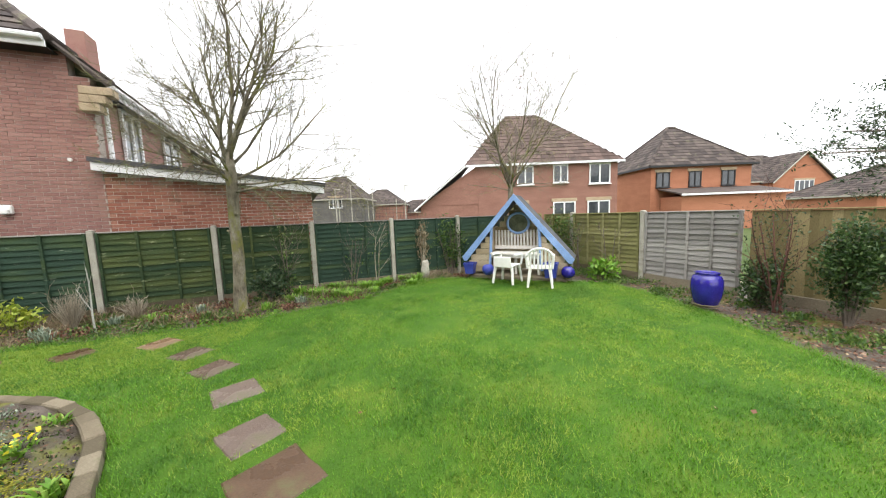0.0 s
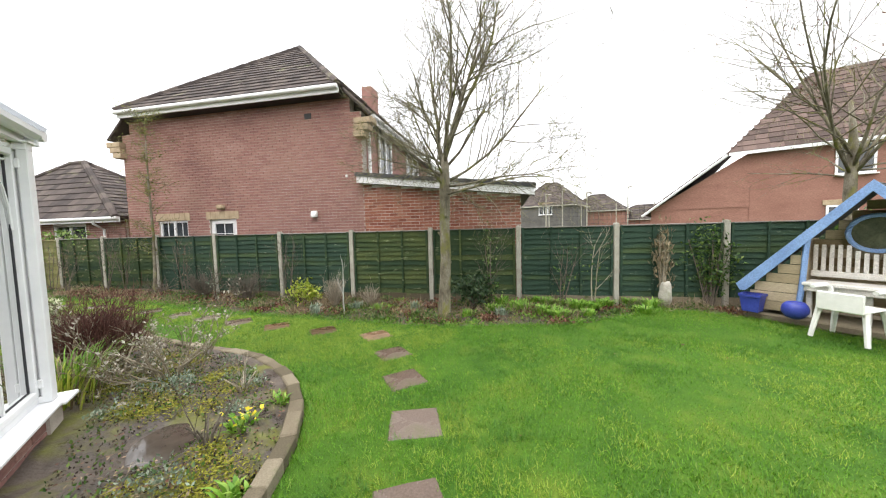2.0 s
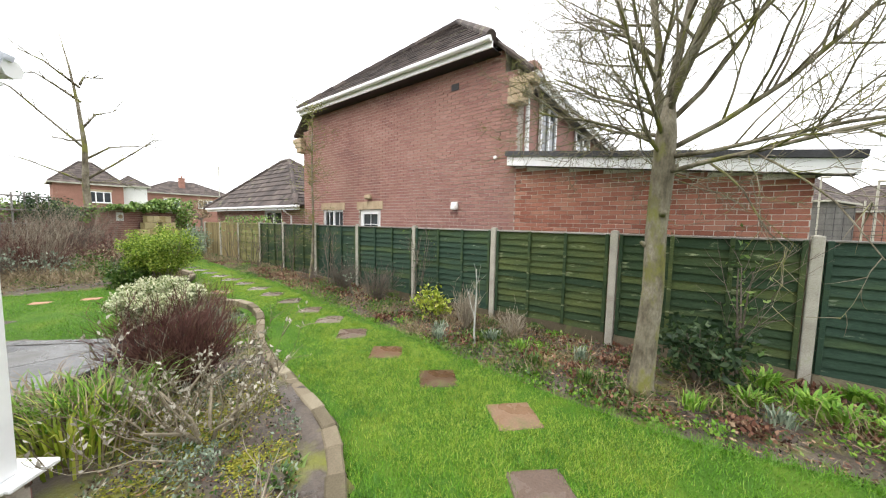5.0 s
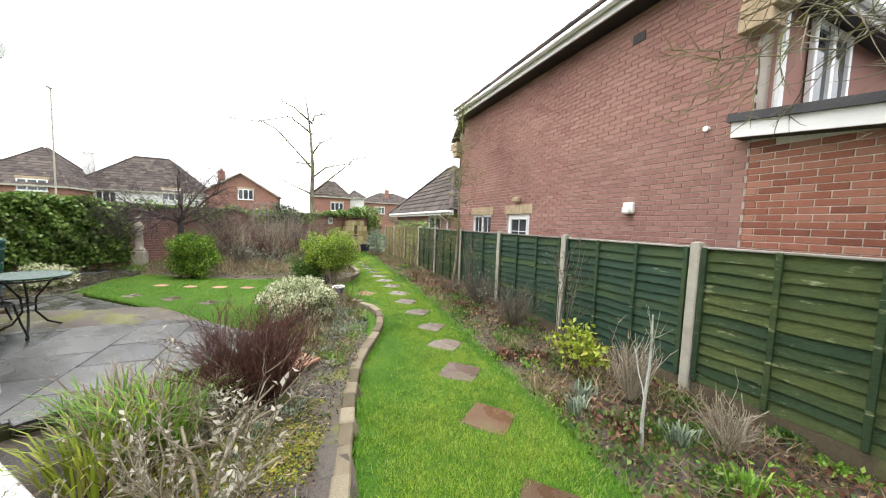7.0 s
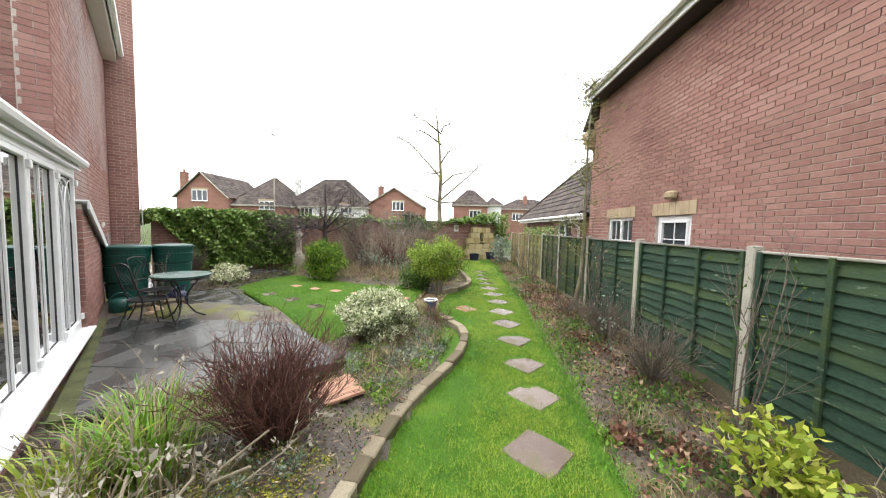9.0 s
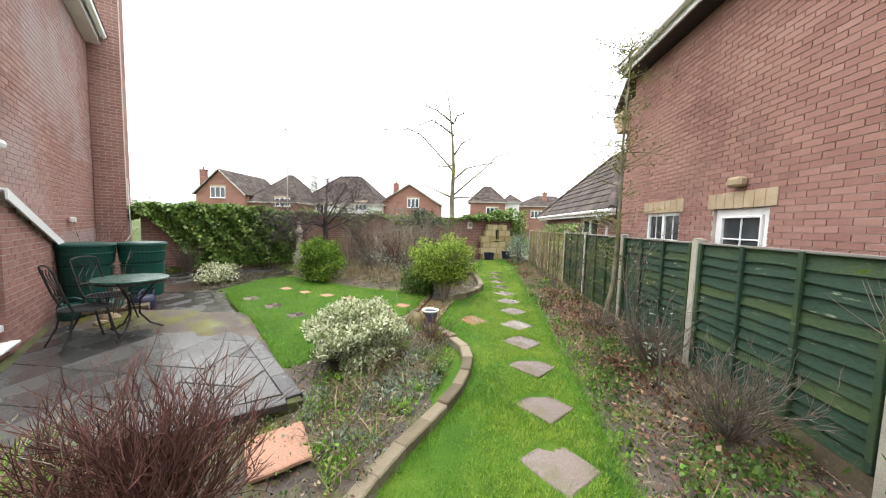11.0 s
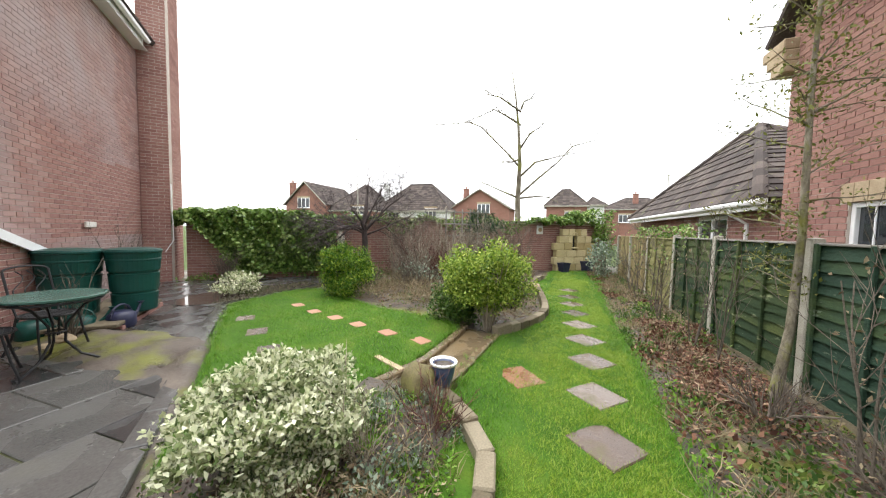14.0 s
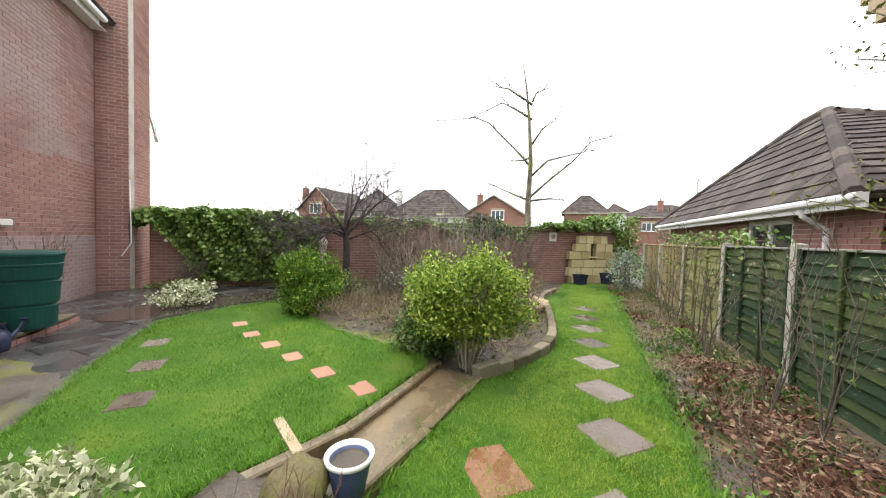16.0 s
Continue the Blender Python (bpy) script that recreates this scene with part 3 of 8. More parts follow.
def roof_plane(parent, a, b, c, d, mat, tile=0.3, gauge=0.3, thick=0.03):
    """Tiles laid on a roof slope: a, b its eave ends, c, d its ridge ends over b and a (c equal to d for a hip's triangle)."""
    a, b, c, d = [Vector(p) for p in (a, b, c, d)]
    nrm = (b - a).cross(d - a).normalized()
    if nrm.z < 0:
        nrm = -nrm
    along = (b - a).normalized()
    up = nrm.cross(along)
    if up.z < 0:
        up = -up
    rise = max((d - a).dot(up), (c - a).dot(up))
    k = Build()
    k.slab([a, b, c, d] if (c - d).length > 0.01 else [a, b, c], 0.06) if (b - a).cross((c - a)).dot(nrm) > 0 else k.slab([d, c, b, a] if (c - d).length > 0.01 else [c, b, a], 0.06)
    rows = int(rise / gauge)
    for r in range(rows):
        s0, s1 = r * gauge, min((r + 1) * gauge + 0.06, rise)
        t = (s0 + gauge * 0.5) / rise
        l, h = (a.lerp(d, t) - a).dot(along), (a.lerp(d, t) - a).dot(along) + (b.lerp(c, t) - a.lerp(d, t)).length
        x = l - (tile / 2 if r % 2 else 0)
        while x < h:
            x0, x1 = max(x, l), min(x + tile - 0.012, h)
            x += tile
            if x1 - x0 < 0.04:
                continue
            j = rnd.uniform(0, 0.006)
            p = [a + along * q + up * s + nrm * e for q, s, e in ((x0, s0, 0.012), (x1, s0, 0.012), (x1, s0, thick + 0.012 + j), (x0, s0, thick + 0.012 + j), (x1, s1, 0.012 + j), (x0, s1, 0.012 + j))]
            k.add(p, [(0, 1, 2, 3), (3, 2, 4, 5), (0, 3, 5), (1, 4, 2)])
    return part("roof_tiles", k, mat, parent, kind="stuff")


def ridge_line(parent, p, q, mat):
    p, q = Vector(p), Vector(q)
    n = max(1, int((q - p).length / 0.42))
    k = Build()
    for i in range(n):
        k.tube([p.lerp(q, i / n), p.lerp(q, (i + 1.04) / n)], [0.10, 0.115], 8)
    part("ridge_tiles", k, mat, parent, kind="stuff")


def hip_roof(parent, x0, x1, y0, y1, z, h, mat, axis="x", inset=None, tile=0.3, gauge=0.3):
    """A hipped roof over a plan rectangle, with its ridge along axis."""
    if axis == "x":
        ins = inset if inset is not None else (y1 - y0) / 2
        p, q = ((x0 + ins, (y0 + y1) / 2, z + h), (x1 - ins, (y0 + y1) / 2, z + h))
        roof_plane(parent, (x0, y0, z), (x1, y0, z), q, p, mat, tile, gauge)
        roof_plane(parent, (x1, y1, z), (x0, y1, z), p, q, mat, tile, gauge)
        roof_plane(parent, (x0, y1, z), (x0, y0, z), p, p, mat, tile, gauge)
        roof_plane(parent, (x1, y0, z), (x1, y1, z), q, q, mat, tile, gauge)
        hips = (((x0, y0, z), p), ((x0, y1, z), p), ((x1, y0, z), q), ((x1, y1, z), q))
    else:
        ins = inset if inset is not None else (x1 - x0) / 2
        p, q = (((x0 + x1) / 2, y0 + ins, z + h), ((x0 + x1) / 2, y1 - ins, z + h))
        roof_plane(parent, (x0, y0, z), (x1, y0, z), p, p, mat, tile, gauge)
        roof_plane(parent, (x1, y1, z), (x0, y1, z), q, q, mat, tile, gauge)
        roof_plane(parent, (x1, y0, z), (x1, y1, z), q, p, mat, tile, gauge)
        roof_plane(parent, (x0, y1, z), (x0, y0, z), p, q, mat, tile, gauge)
        hips = (((x0, y0, z), p), ((x1, y0, z), p), ((x0, y1, z), q), ((x1, y1, z), q))
    for a, b in hips:
        ridge_line(parent, a, b, mat)
    if (Vector(p) - Vector(q)).length > 0.5:
        ridge_line(parent, p, q, mat)


def window(parent, o, u, n, w, h, cols=2, rows=1, bars=0, frame_w=0.06, mat=None, name="window", sill=True, pane=None):
    """A window of glazed lights set in an opening: o its lower left outer corner, u to its right, n outwards. bars: glazing bars a light has each way."""
    mat = mat or M_PVC
    u, n, o = Vector((*u, 0)), Vector((*n, 0)), Vector(o)
    m3 = Matrix((u, n, Vector((0, 0, 1)))).transposed().to_4x4()
    win = new(name)
    win.parent = parent
    win.empty_display_size = 0.1

    def bar(b, a0, a1, z0, z1, depth=0.06, back=0.06):
        b.box(o + u * (a0 + a1) / 2 + Vector((0, 0, (z0 + z1) / 2)) - n * back, (a1 - a0, depth, z1 - z0), m=m3, bev=0.006)

    fr = Build()
    bar(fr, 0, frame_w, 0, h), bar(fr, w - frame_w, w, 0, h), bar(fr, frame_w, w - frame_w, 0, frame_w), bar(fr, frame_w, w - frame_w, h - frame_w, h)
    for c in range(1, cols):
        bar(fr, w * c / cols - frame_w * 0.6, w * c / cols + frame_w * 0.6, frame_w, h - frame_w, 0.058)
    for r in range(1, rows):
        bar(fr, frame_w, w - frame_w, h * r / rows - frame_w * 0.4, h * r / rows + frame_w * 0.4, 0.056)
    if bars:
        for c in range(cols):
            for k in range(1, bars + 1):
                x = w * (c + k / (bars + 1)) / cols
                bar(fr, x - 0.01, x + 0.01, frame_w, h - frame_w, 0.02)
        for k in range(1, bars + 1):
            bar(fr, frame_w, w - frame_w, h * k / (bars + 1) - 0.01, h * k / (bars + 1) + 0.01, 0.018)
    part("window_frame", fr, mat, win)
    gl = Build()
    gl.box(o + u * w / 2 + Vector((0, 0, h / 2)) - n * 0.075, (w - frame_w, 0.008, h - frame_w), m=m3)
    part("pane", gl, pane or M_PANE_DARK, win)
    if sill:
        sl = Build()
        bar(sl, -0.05, w + 0.05, -0.05, -0.002, 0.16, 0.0)
        part("window_sill", sl, mat, win)
    return win


# the neighbour's two-storey house beside the fence
nb = thing("neighbour_house", "two-storey red brick house with a dark hipped tile roof behind the fence", "house", kind="structure")
NX0, NX1, NY = -11.28, -3.5, 9.59
win_a0, win_a1 = -10.15 - NX0, -9.1 - NX0
door_a0, door_a1 = -8.33 - NX0, -7.42 - NX0
nb_holes = [(win_a0, win_a1, 1.0, 1.98), (door_a0, door_a1, -0.2, 1.98), (win_a0 - 0.1, win_a1 + 0.1, 1.98, 2.2), (door_a0 - 0.1, door_a1 + 0.08, 1.98, 2.2)]
brick_wall(nb, (NX0, NY), (1, 0), (0, -1), NX1 - NX0, -0.2, 4.6, nb_holes, near=lambda a, z: 4.9 < a < 7.6 and 1.5 < z < 3.1)
brick_wall(nb, (NX0 + 0.3, NY), (1, 0), (0, -1), NX1 - NX0 - 0.6, 4.6, 5.05)
sd = Build()
sd.box((NX1 - 0.125, NY + 5.9, 2.1), (0.25, 11.3, 4.7))
sd.box((NX0 + 0.125, NY + 5.9, 2.1), (0.25, 11.3, 4.7))
sd.box(((NX0 + NX1) / 2, NY + 11.65, 2.1), (NX1 - NX0, 0.2, 4.7))
part("side_walls", sd, M_BRICKS, nb)
for nm, a0, a1 in (("window_lintel", win_a0, win_a1), ("door_lintel", door_a0, door_a1)):
    k = Build()
    m = 7
    for i in range(m):
        wd = (a1 - a0 + 0.2) / m
        k.box((NX0 + a0 - 0.1 + wd * (i + 0.5), NY + 0.06, 2.09), (wd - 0.006, 0.15, 0.218), bev=0.004)
    part(nm, k, M_SANDSTONE, nb)
window(nb, (NX0 + win_a0, NY, 1.0), (1, 0), (0, -1), win_a1 - win_a0, 0.98, 2, 1, 1)
dr = new("door")
dr.parent = nb
k = Build()
k.box((NX0 + (door_a0 + door_a1) / 2, NY + 0.08, 0.55), (door_a1 - door_a0, 0.06, 1.4), bev=0.01)
k.box((NX0 + (door_a0 + door_a1) / 2, NY + 0.08, 1.93), (door_a1 - door_a0, 0.062, 0.1), bev=0.01)
for s in (door_a0 + 0.06, door_a1 - 0.06):
    k.box((NX0 + s, NY + 0.08, 1.55), (0.12, 0.064, 0.7), bev=0.01)
part("door_leaf", k, M_PVC, dr)
window(nb, (NX0 + door_a0 + 0.12, NY - 0.01, 1.25), (1, 0), (0, -1), door_a1 - door_a0 - 0.24, 0.63, 1, 1, 1, 0.03, sill=False)
# a half-hipped roof: short eaves over the gable wall, lower ones along both sides
ev = 9.22
XL, XR, XM = NX0 - 0.33, NX1 + 0.33, (NX0 + NX1) / 2     # side eaves and ridge
HL, HR, ZE, ZH, ZR, YB = XL + 0.73, XR - 0.73, 4.47, 5.15, 8.4, NY + 12
k = Build()
k.box((XM, ev + 0.02, 5.06), (HR - HL, 0.03, 0.2))
part("fascia", k, M_PVC, nb)
k = Build()
k.box((XM, (ev + NY) / 2 + 0.03, 4.97), (HR - HL, NY - ev - 0.02, 0.02))
k.box((NX1 + 0.16, NY + 5.5, 4.36), (0.3, 11, 0.02))
part("soffit", k, M_BLACK, nb)
k = Build()
k.tube([(HL, ev - 0.06, 5.1), (HR, ev - 0.06, 5.1)], 0.055, 8)
k.tube([(XR + 0.03, NY - 0.05, 4.42), (XR + 0.03, NY + 11, 4.42)], 0.055, 8)
k.box((XR - 0.03, NY + 5.5, 4.38), (0.03, 11.2, 0.18))
part("gutter", k, M_PVC, nb)
pk = (XM, NY + 3.4, ZR)
roof_plane(nb, (HL, ev - 0.04, ZH), (HR, ev - 0.04, ZH), pk, pk, M_TILE)
roof_plane(nb, (XR, NY - 0.12, ZE), (XR, YB, ZE), (HR, YB, ZH), (HR, NY - 0.12, ZH), M_TILE)
roof_plane(nb, (HR, ev - 0.04, ZH), (HR, YB, ZH), (XM, YB, ZR), pk, M_TILE)
roof_plane(nb, (XL, YB, ZE), (XL, NY - 0.12, ZE), (HL, NY - 0.12, ZH), (HL, YB, ZH), M_TILE)
roof_plane(nb, (HL, YB, ZH), (HL, ev - 0.04, ZH), pk, (XM, YB, ZR), M_TILE)
for q in ((HL, ev - 0.04, ZH), (HR, ev - 0.04, ZH), (XM, YB, ZR)):
    ridge_line(nb, q, pk, M_TILE)
k = Build()
for x0, x1 in ((HL, XL), (HR, XR)):
    k.tube([(x0, NY - 0.13, ZH - 0.02), (x1, NY - 0.13, ZE - 0.02)], 0.05, 6)
part("verge", k, M_TILE, nb, "mortared tile verge")
# stone kneelers, soil pipe, vents, lamp and front windows
k = Build()
for i in range(3):
    k.box((NX1 + 0.02 + 0.06 * i, NY - 0.06, 3.98 + 0.16 * i), (0.3 + 0.1 * i, 0.3, 0.15), bev=0.01)
for i in range(3):
    k.box((NX0 - 0.02 - 0.06 * i, NY - 0.02, 3.98 + 0.16 * i), (0.3 + 0.1 * i, 0.3, 0.15), bev=0.01)
part("kneeler_stone", k, M_SANDSTONE, nb)
k = Build()
k.tube([(NX1 + 0.09, NY + 0.25, 2.9), (NX1 + 0.09, NY + 0.25, 4.2), (NX1 + 0.33, NY + 0.25, 4.36)], 0.045, 8)
part("downpipe", k, M_PVC, nb)
k = Build()
k.box((-5.0, NY - 0.005, 4.6), (0.2, 0.02, 0.14), bev=0.004)
part("vent", k, M_BLACK, nb)
k = Build()
k.box((-4.93, NY - 0.04, 2.02), (0.17, 0.09, 0.17), bev=0.02)
k.box((-4.93, NY - 0.1, 1.98), (0.13, 0.06, 0.1), bev=0.02)
part("flue_cover", k, M_WHITE_PLASTIC, nb, "white plastic vent cover")
k = Build()
k.box((-7.87, NY - 0.06, 2.32), (0.24, 0.12, 0.13), bev=0.03)
part("wall_lamp", k, M_SANDSTONE, nb, "cream wall lamp over the door")
k = Build()
k.tube([(-3.95, NY - 0.05, 2.98), (-3.95, NY + 0.02, 2.98)], 0.035, 8)
part("overflow_pipe", k, M_WHITE_PLASTIC, nb)
for yy, ww in ((NY + 1.0, 1.0), (NY + 3.6, 1.5), (NY + 6.8, 1.2)):
    window(nb, (NX1 + 0.11, yy, 3.12), (0, 1), (1, 0), ww, 1.2, 2, 1, 0, 0.07)
k = Build()
k.box((-7.3, NY + 9.5, 8.7), (0.6, 0.9, 1.3), bev=0.02)
part("chimney", k, M_BRICKS, nb)

# the neighbour's single-storey extension
ex = thing("neighbour_extension", "single-storey red brick extension with a white-edged sloping felt roof", "extension", kind="structure")
EX0, EX1 = -3.49, 0.45
slope = lambda a: 2.75 - 0.115 * a
brick_wall(ex, (EX0, NY - 0.012), (1, 0), (0, -1), EX1 - EX0, -0.2, 2.74, (), near=lambda a, z: 1.5 < z, top=slope, joined_mat=M_BRICKS_NEW, single_mat=M_BRICK_NEW, joint_mat=M_MORTAR_PALE)
k = Build()
k.add([(EX0 - 0.1, NY - 0.22, slope(-0.1) + 0.0), (EX1 + 0.3, NY - 0.22, slope(4.24)), (EX1 + 0.3, NY - 0.22, slope(4.24) + 0.17), (EX0 - 0.1, NY - 0.22, slope(-0.1) + 0.17),
       (EX0 - 0.1, NY - 0.19, slope(-0.1) + 0.0), (EX1 + 0.3, NY - 0.19, slope(4.24)), (EX1 + 0.3, NY - 0.19, slope(4.24) + 0.17), (EX0 - 0.1, NY - 0.19, slope(-0.1) + 0.17)],
      [(0, 1, 2, 3), (7, 6, 5, 4), (0, 4, 5, 1), (1, 5, 6, 2), (2, 6, 7, 3), (3, 7, 4, 0)])
part("fascia", k, M_PVC, ex, "white fascia board")
k = Build()
k.slab([(EX0 - 0.12, NY - 0.26, slope(-0.1) + 0.26), (EX1 + 0.34, NY - 0.26, slope(4.24) + 0.26), (EX1 + 0.34, NY + 7, slope(4.24) + 0.26), (EX0 - 0.02, NY + 7, slope(-0.1) + 0.26)], 0.09)
k.slab([(EX0 - 0.1, NY - 0.19, slope(-0.1) + 0.02), (EX1 + 0.3, NY - 0.19, slope(4.24) + 0.02), (EX1 + 0.3, NY + 0.05, slope(4.24) + 0.02), (EX0 - 0.1, NY + 0.05, slope(-0.1) + 0.02)], 0.02)
part("felt_roof", k, M_LEAD, ex)
k = Build()
k.box((EX1 - 0.125, NY + 3.6, 1.0), (0.25, 6.6, 2.4))
part("end_wall", k, M_BRICKS, ex)

# the brick garage with a hipped roof
ga = thing("neighbour_garage", "low brick garage with a mossy dark hipped tile roof", "garage", kind="structure")
GX0, GX1, GY = -20.6, -12.0, 9.95
gw = (-15.15 - GX0, -13.65 - GX0)
brick_wall(ga, (GX0, GY), (1, 0), (0, -1), GX1 - GX0, -0.2, 2.1, [(gw[0], gw[1], 1.2, 2.02)])
window(ga, (GX0 + gw[0], GY, 1.2), (1, 0), (0, -1), gw[1] - gw[0], 0.82, 2, 1, 0, 0.09)
k = Build()
k.box((GX1 - 0.12, GY + 1.7, 0.95), (0.24, 3.2, 2.3))
k.box((GX0 + 0.12, GY + 1.7, 0.95), (0.24, 3.2, 2.3))
part("side_walls", k, M_BRICKS, ga)
k = Build()
k.box(((GX0 + GX1) / 2, 9.62, 2.1), (GX1 - GX0 + 0.6, 0.03, 0.17))
k.tube([(GX0 - 0.3, 9.56, 2.14), (GX1 + 0.3, 9.56, 2.14)], 0.055, 8)
k.tube([(-12.75, 9.57, 2.1), (-12.75, 9.6, 1.98), (-12.75, 9.87, 1.8), (-12.75, 9.87, 0)], 0.035, 8)
part("gutter", k, M_PVC, ga, "white plastic gutter and downpipe")
hip_roof(ga, GX0 - 0.55, GX1 + 0.2, 9.58, 13.6, 2.18, 2.3, M_TILE, "x", 4.35)


# ---- fences ----
FX = [2.28 - 1.92 * i for i in range(6)] + [-9.2, -11.08, -12.75, -14.6, -16.5, -18.4]


fence_run = thing("garden_fence", "garden fence of lap panels between concrete posts", "fence", kind="structure")


def fence_post(x, y, top, rz=0.0):
    k = Build()
    k.box((0, 0, (top - 0.5) / 2 - 0.25 + 0.0), (0.10, 0.11, top + 0.5 - 0.0), bev=0.012)
    k.add([(-0.05, -0.055, top - 0.25), (0.05, -0.055, top - 0.25), (0.05, 0.055, top - 0.25), (-0.05, 0.055, top - 0.25), (0, 0, top - 0.235)], [(0, 1, 4), (1, 2, 4), (2, 3, 4), (3, 0, 4)])
    ob = part("post", k, M_CONCRETE, fence_run, "pale concrete post with moss stains")
    ob.matrix_basis = pose(x, y, 0.25, 0, 0, rz)
    return ob


def fence_panel(x0, y0, x1, y1, top, mat, label, side=1, boards="lap", battens=4, gravel=True):
    """A lap panel between two posts: waving overlapping slats, battens, a capping rail and a gravel board below."""
    a, b = Vector((x0, y0)), Vector((x1, y1))
    L = (b - a).length - 0.12
    rz = math.degrees(math.atan2(b.y - a.y, b.x - a.x))
    mid = (a + b) / 2
    t = new("panel")
    t.parent = fence_run
    t.empty_display_size = 0.2
    t.matrix_basis = pose(mid.x, mid.y, 0, 0, 0, rz)
    tagged(t, label)
    base = 0.09
    f = -side
    if boards == "lap":
        n = 13
        hgt = (top - 0.04 - base) / n
        for i in range(n):
            k = Build()
            z0, z1 = base + hgt * i, base + hgt * (i + 1) + 0.022
            m = 9
            vs, fs = [], []
            ph, am = rnd.uniform(0, 6), rnd.uniform(0.004, 0.011)
            for j in range(m + 1):
                x = -L / 2 + L * j / m
                w = am * math.sin(ph + j * 1.3) + rnd.uniform(-0.003, 0.003)
                vs += [(x, f * 0.012, z0 + w), (x, f * 0.024, z0 + w), (x, f * -0.006, z1), (x, f * -0.016, z1)]
            for j in range(m):
                for q in range(4):
                    r = (q + 1) % 4
                    fs.append((4 * j + q, 4 * j + 4 + q, 4 * j + 4 + r, 4 * j + r))
            fs += [(0, 1, 2, 3), (4 * m + 3, 4 * m + 2, 4 * m + 1, 4 * m)]
            k.add(vs, fs)
            part("slat", k, mat, t)
        for i in range(battens):
            x = -L / 2 + 0.03 + (L - 0.06) * i / (battens - 1)
            k = Build().box((x, f * 0.036, (base + top) / 2), (0.045, 0.03, top - base - 0.02), bev=0.004)
            part("batten", k, mat, t)
    else:
        n = int(L / 0.11)
        for i in range(n):
            x = -L / 2 + L * (i + 0.5) / n
            k = Build().box((x, f * (0.0 + 0.006 * (i % 2)), (base + top) / 2 - 0.01), (L / n + 0.012, 0.014, top - base - 0.04), bev=0.003)
            part("board", k, mat, t)
        for z in (base + 0.25, (base + top) / 2, top - 0.25):
            part("rail", Build().box((0, -f * 0.03, z), (L, 0.04, 0.08), bev=0.005), mat, t)
    part("capping", Build().box((0, f * 0.005, top - 0.012), (L, 0.065, 0.024), bev=0.005), mat if boards != "lap" or mat not in (M_FENCE, M_FENCE_ALGAE) else M_FENCE_GREY, t)
    if gravel:
        part("gravel_board", Build().box((0, 0, -0.02), (L, 0.045, 0.23), bev=0.006), M_EDGE, t, "concrete gravel board")
    return t


FY = 8.77
for x in FX[:9]:
    fence_post(x, FY, 1.565)
labels = {0: "dark green lap fence panel, streaked and weathered", 1: "green lap fence panel overgrown with yellow-green algae"}
fence_panel(FX[0], FY, 4.2, FY, 1.53, M_FENCE, labels[0])
fence_post(4.2, FY, 1.565)
fence_panel(4.2, FY, 6.12, FY, 1.53, M_FENCE, labels[0])
for i in range(8):
    fence_panel(FX[i + 1], FY, FX[i], FY, 1.53, M_FENCE_ALGAE if i in (1, 2, 6, 7) else M_FENCE, labels[1 if i in (1, 2, 6, 7) else 0])
for i in range(8, 11):
    fence_panel(FX[i + 1], FY, FX[i], FY, 1.5, M_FENCE_MOSS if i == 8 else M_FENCE_TAN, "weathered pale wooden fence panel", boards="lap" if i == 8 else "board")
    fence_post(FX[i + 1], FY, 1.5)
# the far end: aged lap panels, one grey, then upright boards
EFX = 7.3
for y in (7.55, 5.45):
    fence_post(EFX, y, 1.53)
fence_panel(EFX, 8.75, EFX, 7.55, 1.5, M_FENCE_MOSS, "aged wooden lap fence panel green with algae", 1)
fence_panel(EFX, 7.55, EFX, 5.45, 1.5, M_FENCE_MOSS, "aged wooden lap fence panel green with algae", 1, battens=5)
fence_panel(EFX, 5.45, EFX, 3.55, 1.5, M_FENCE_GREY, "weathered silver-grey lap fence panel", 1, battens=5)
for i in range(4):
    fence_panel(EFX, 3.55 - 1.85 * i, EFX, 1.7 - 1.85 * i, 1.5, M_FENCE_TAN, "tan upright board fence panel", 1, "board")
fence_panel(6.12, FY, 7.26, FY, 1.53, M_FENCE_MOSS, "aged wooden lap fence panel green with algae")


# ---- the house itself: garden wall, chimney, conservatory ----
own = thing("own_house", "two-storey red brick house wall with a projecting chimney", "house", kind="structure")
HC = Vector((-10.4, -3.04))       # where the chimney meets the wall


def along(k, out=0.0):
    """k metres from the chimney towards the conservatory, out metres into the garden."""
    p = HC - U * k + N * out
    return p


p0 = along(0.0, -0.05)
brick_wall(own, p0, -U, N, 5.75, 0.0, 5.86, (), near=lambda a, z: a < 3.4 and 1.3 < z < 2.9, joined_mat=M_BRICKS_BLOOM)
# the corner pier above the conservatory, and the gable wall that the conservatory leans on
p1 = along(5.75, -0.05)
brick_wall(own, p1, -U, N, 0.6, 2.45, 5.86)
brick_wall(own, along(6.36, -0.055), -N, -U, 0.24, 2.455, 5.855, thick=0.05)
p2 = along(5.865, -0.06)
brick_wall(own, p2, -N, -U, 7.0, 0.0, 5.86)
k = Build()
c = along(-0.35, -3.4)
k.box((c.x, c.y, 2.9), (0.3, 7.0, 5.86), math.degrees(math.atan2(U.y, U.x)))
c = along(3.0, -7.0)
k.box((c.x, c.y, 2.9), (7.0, 0.3, 5.86), math.degrees(math.atan2(U.y, U.x)))
part("rear_walls", k, M_BRICKS, own)
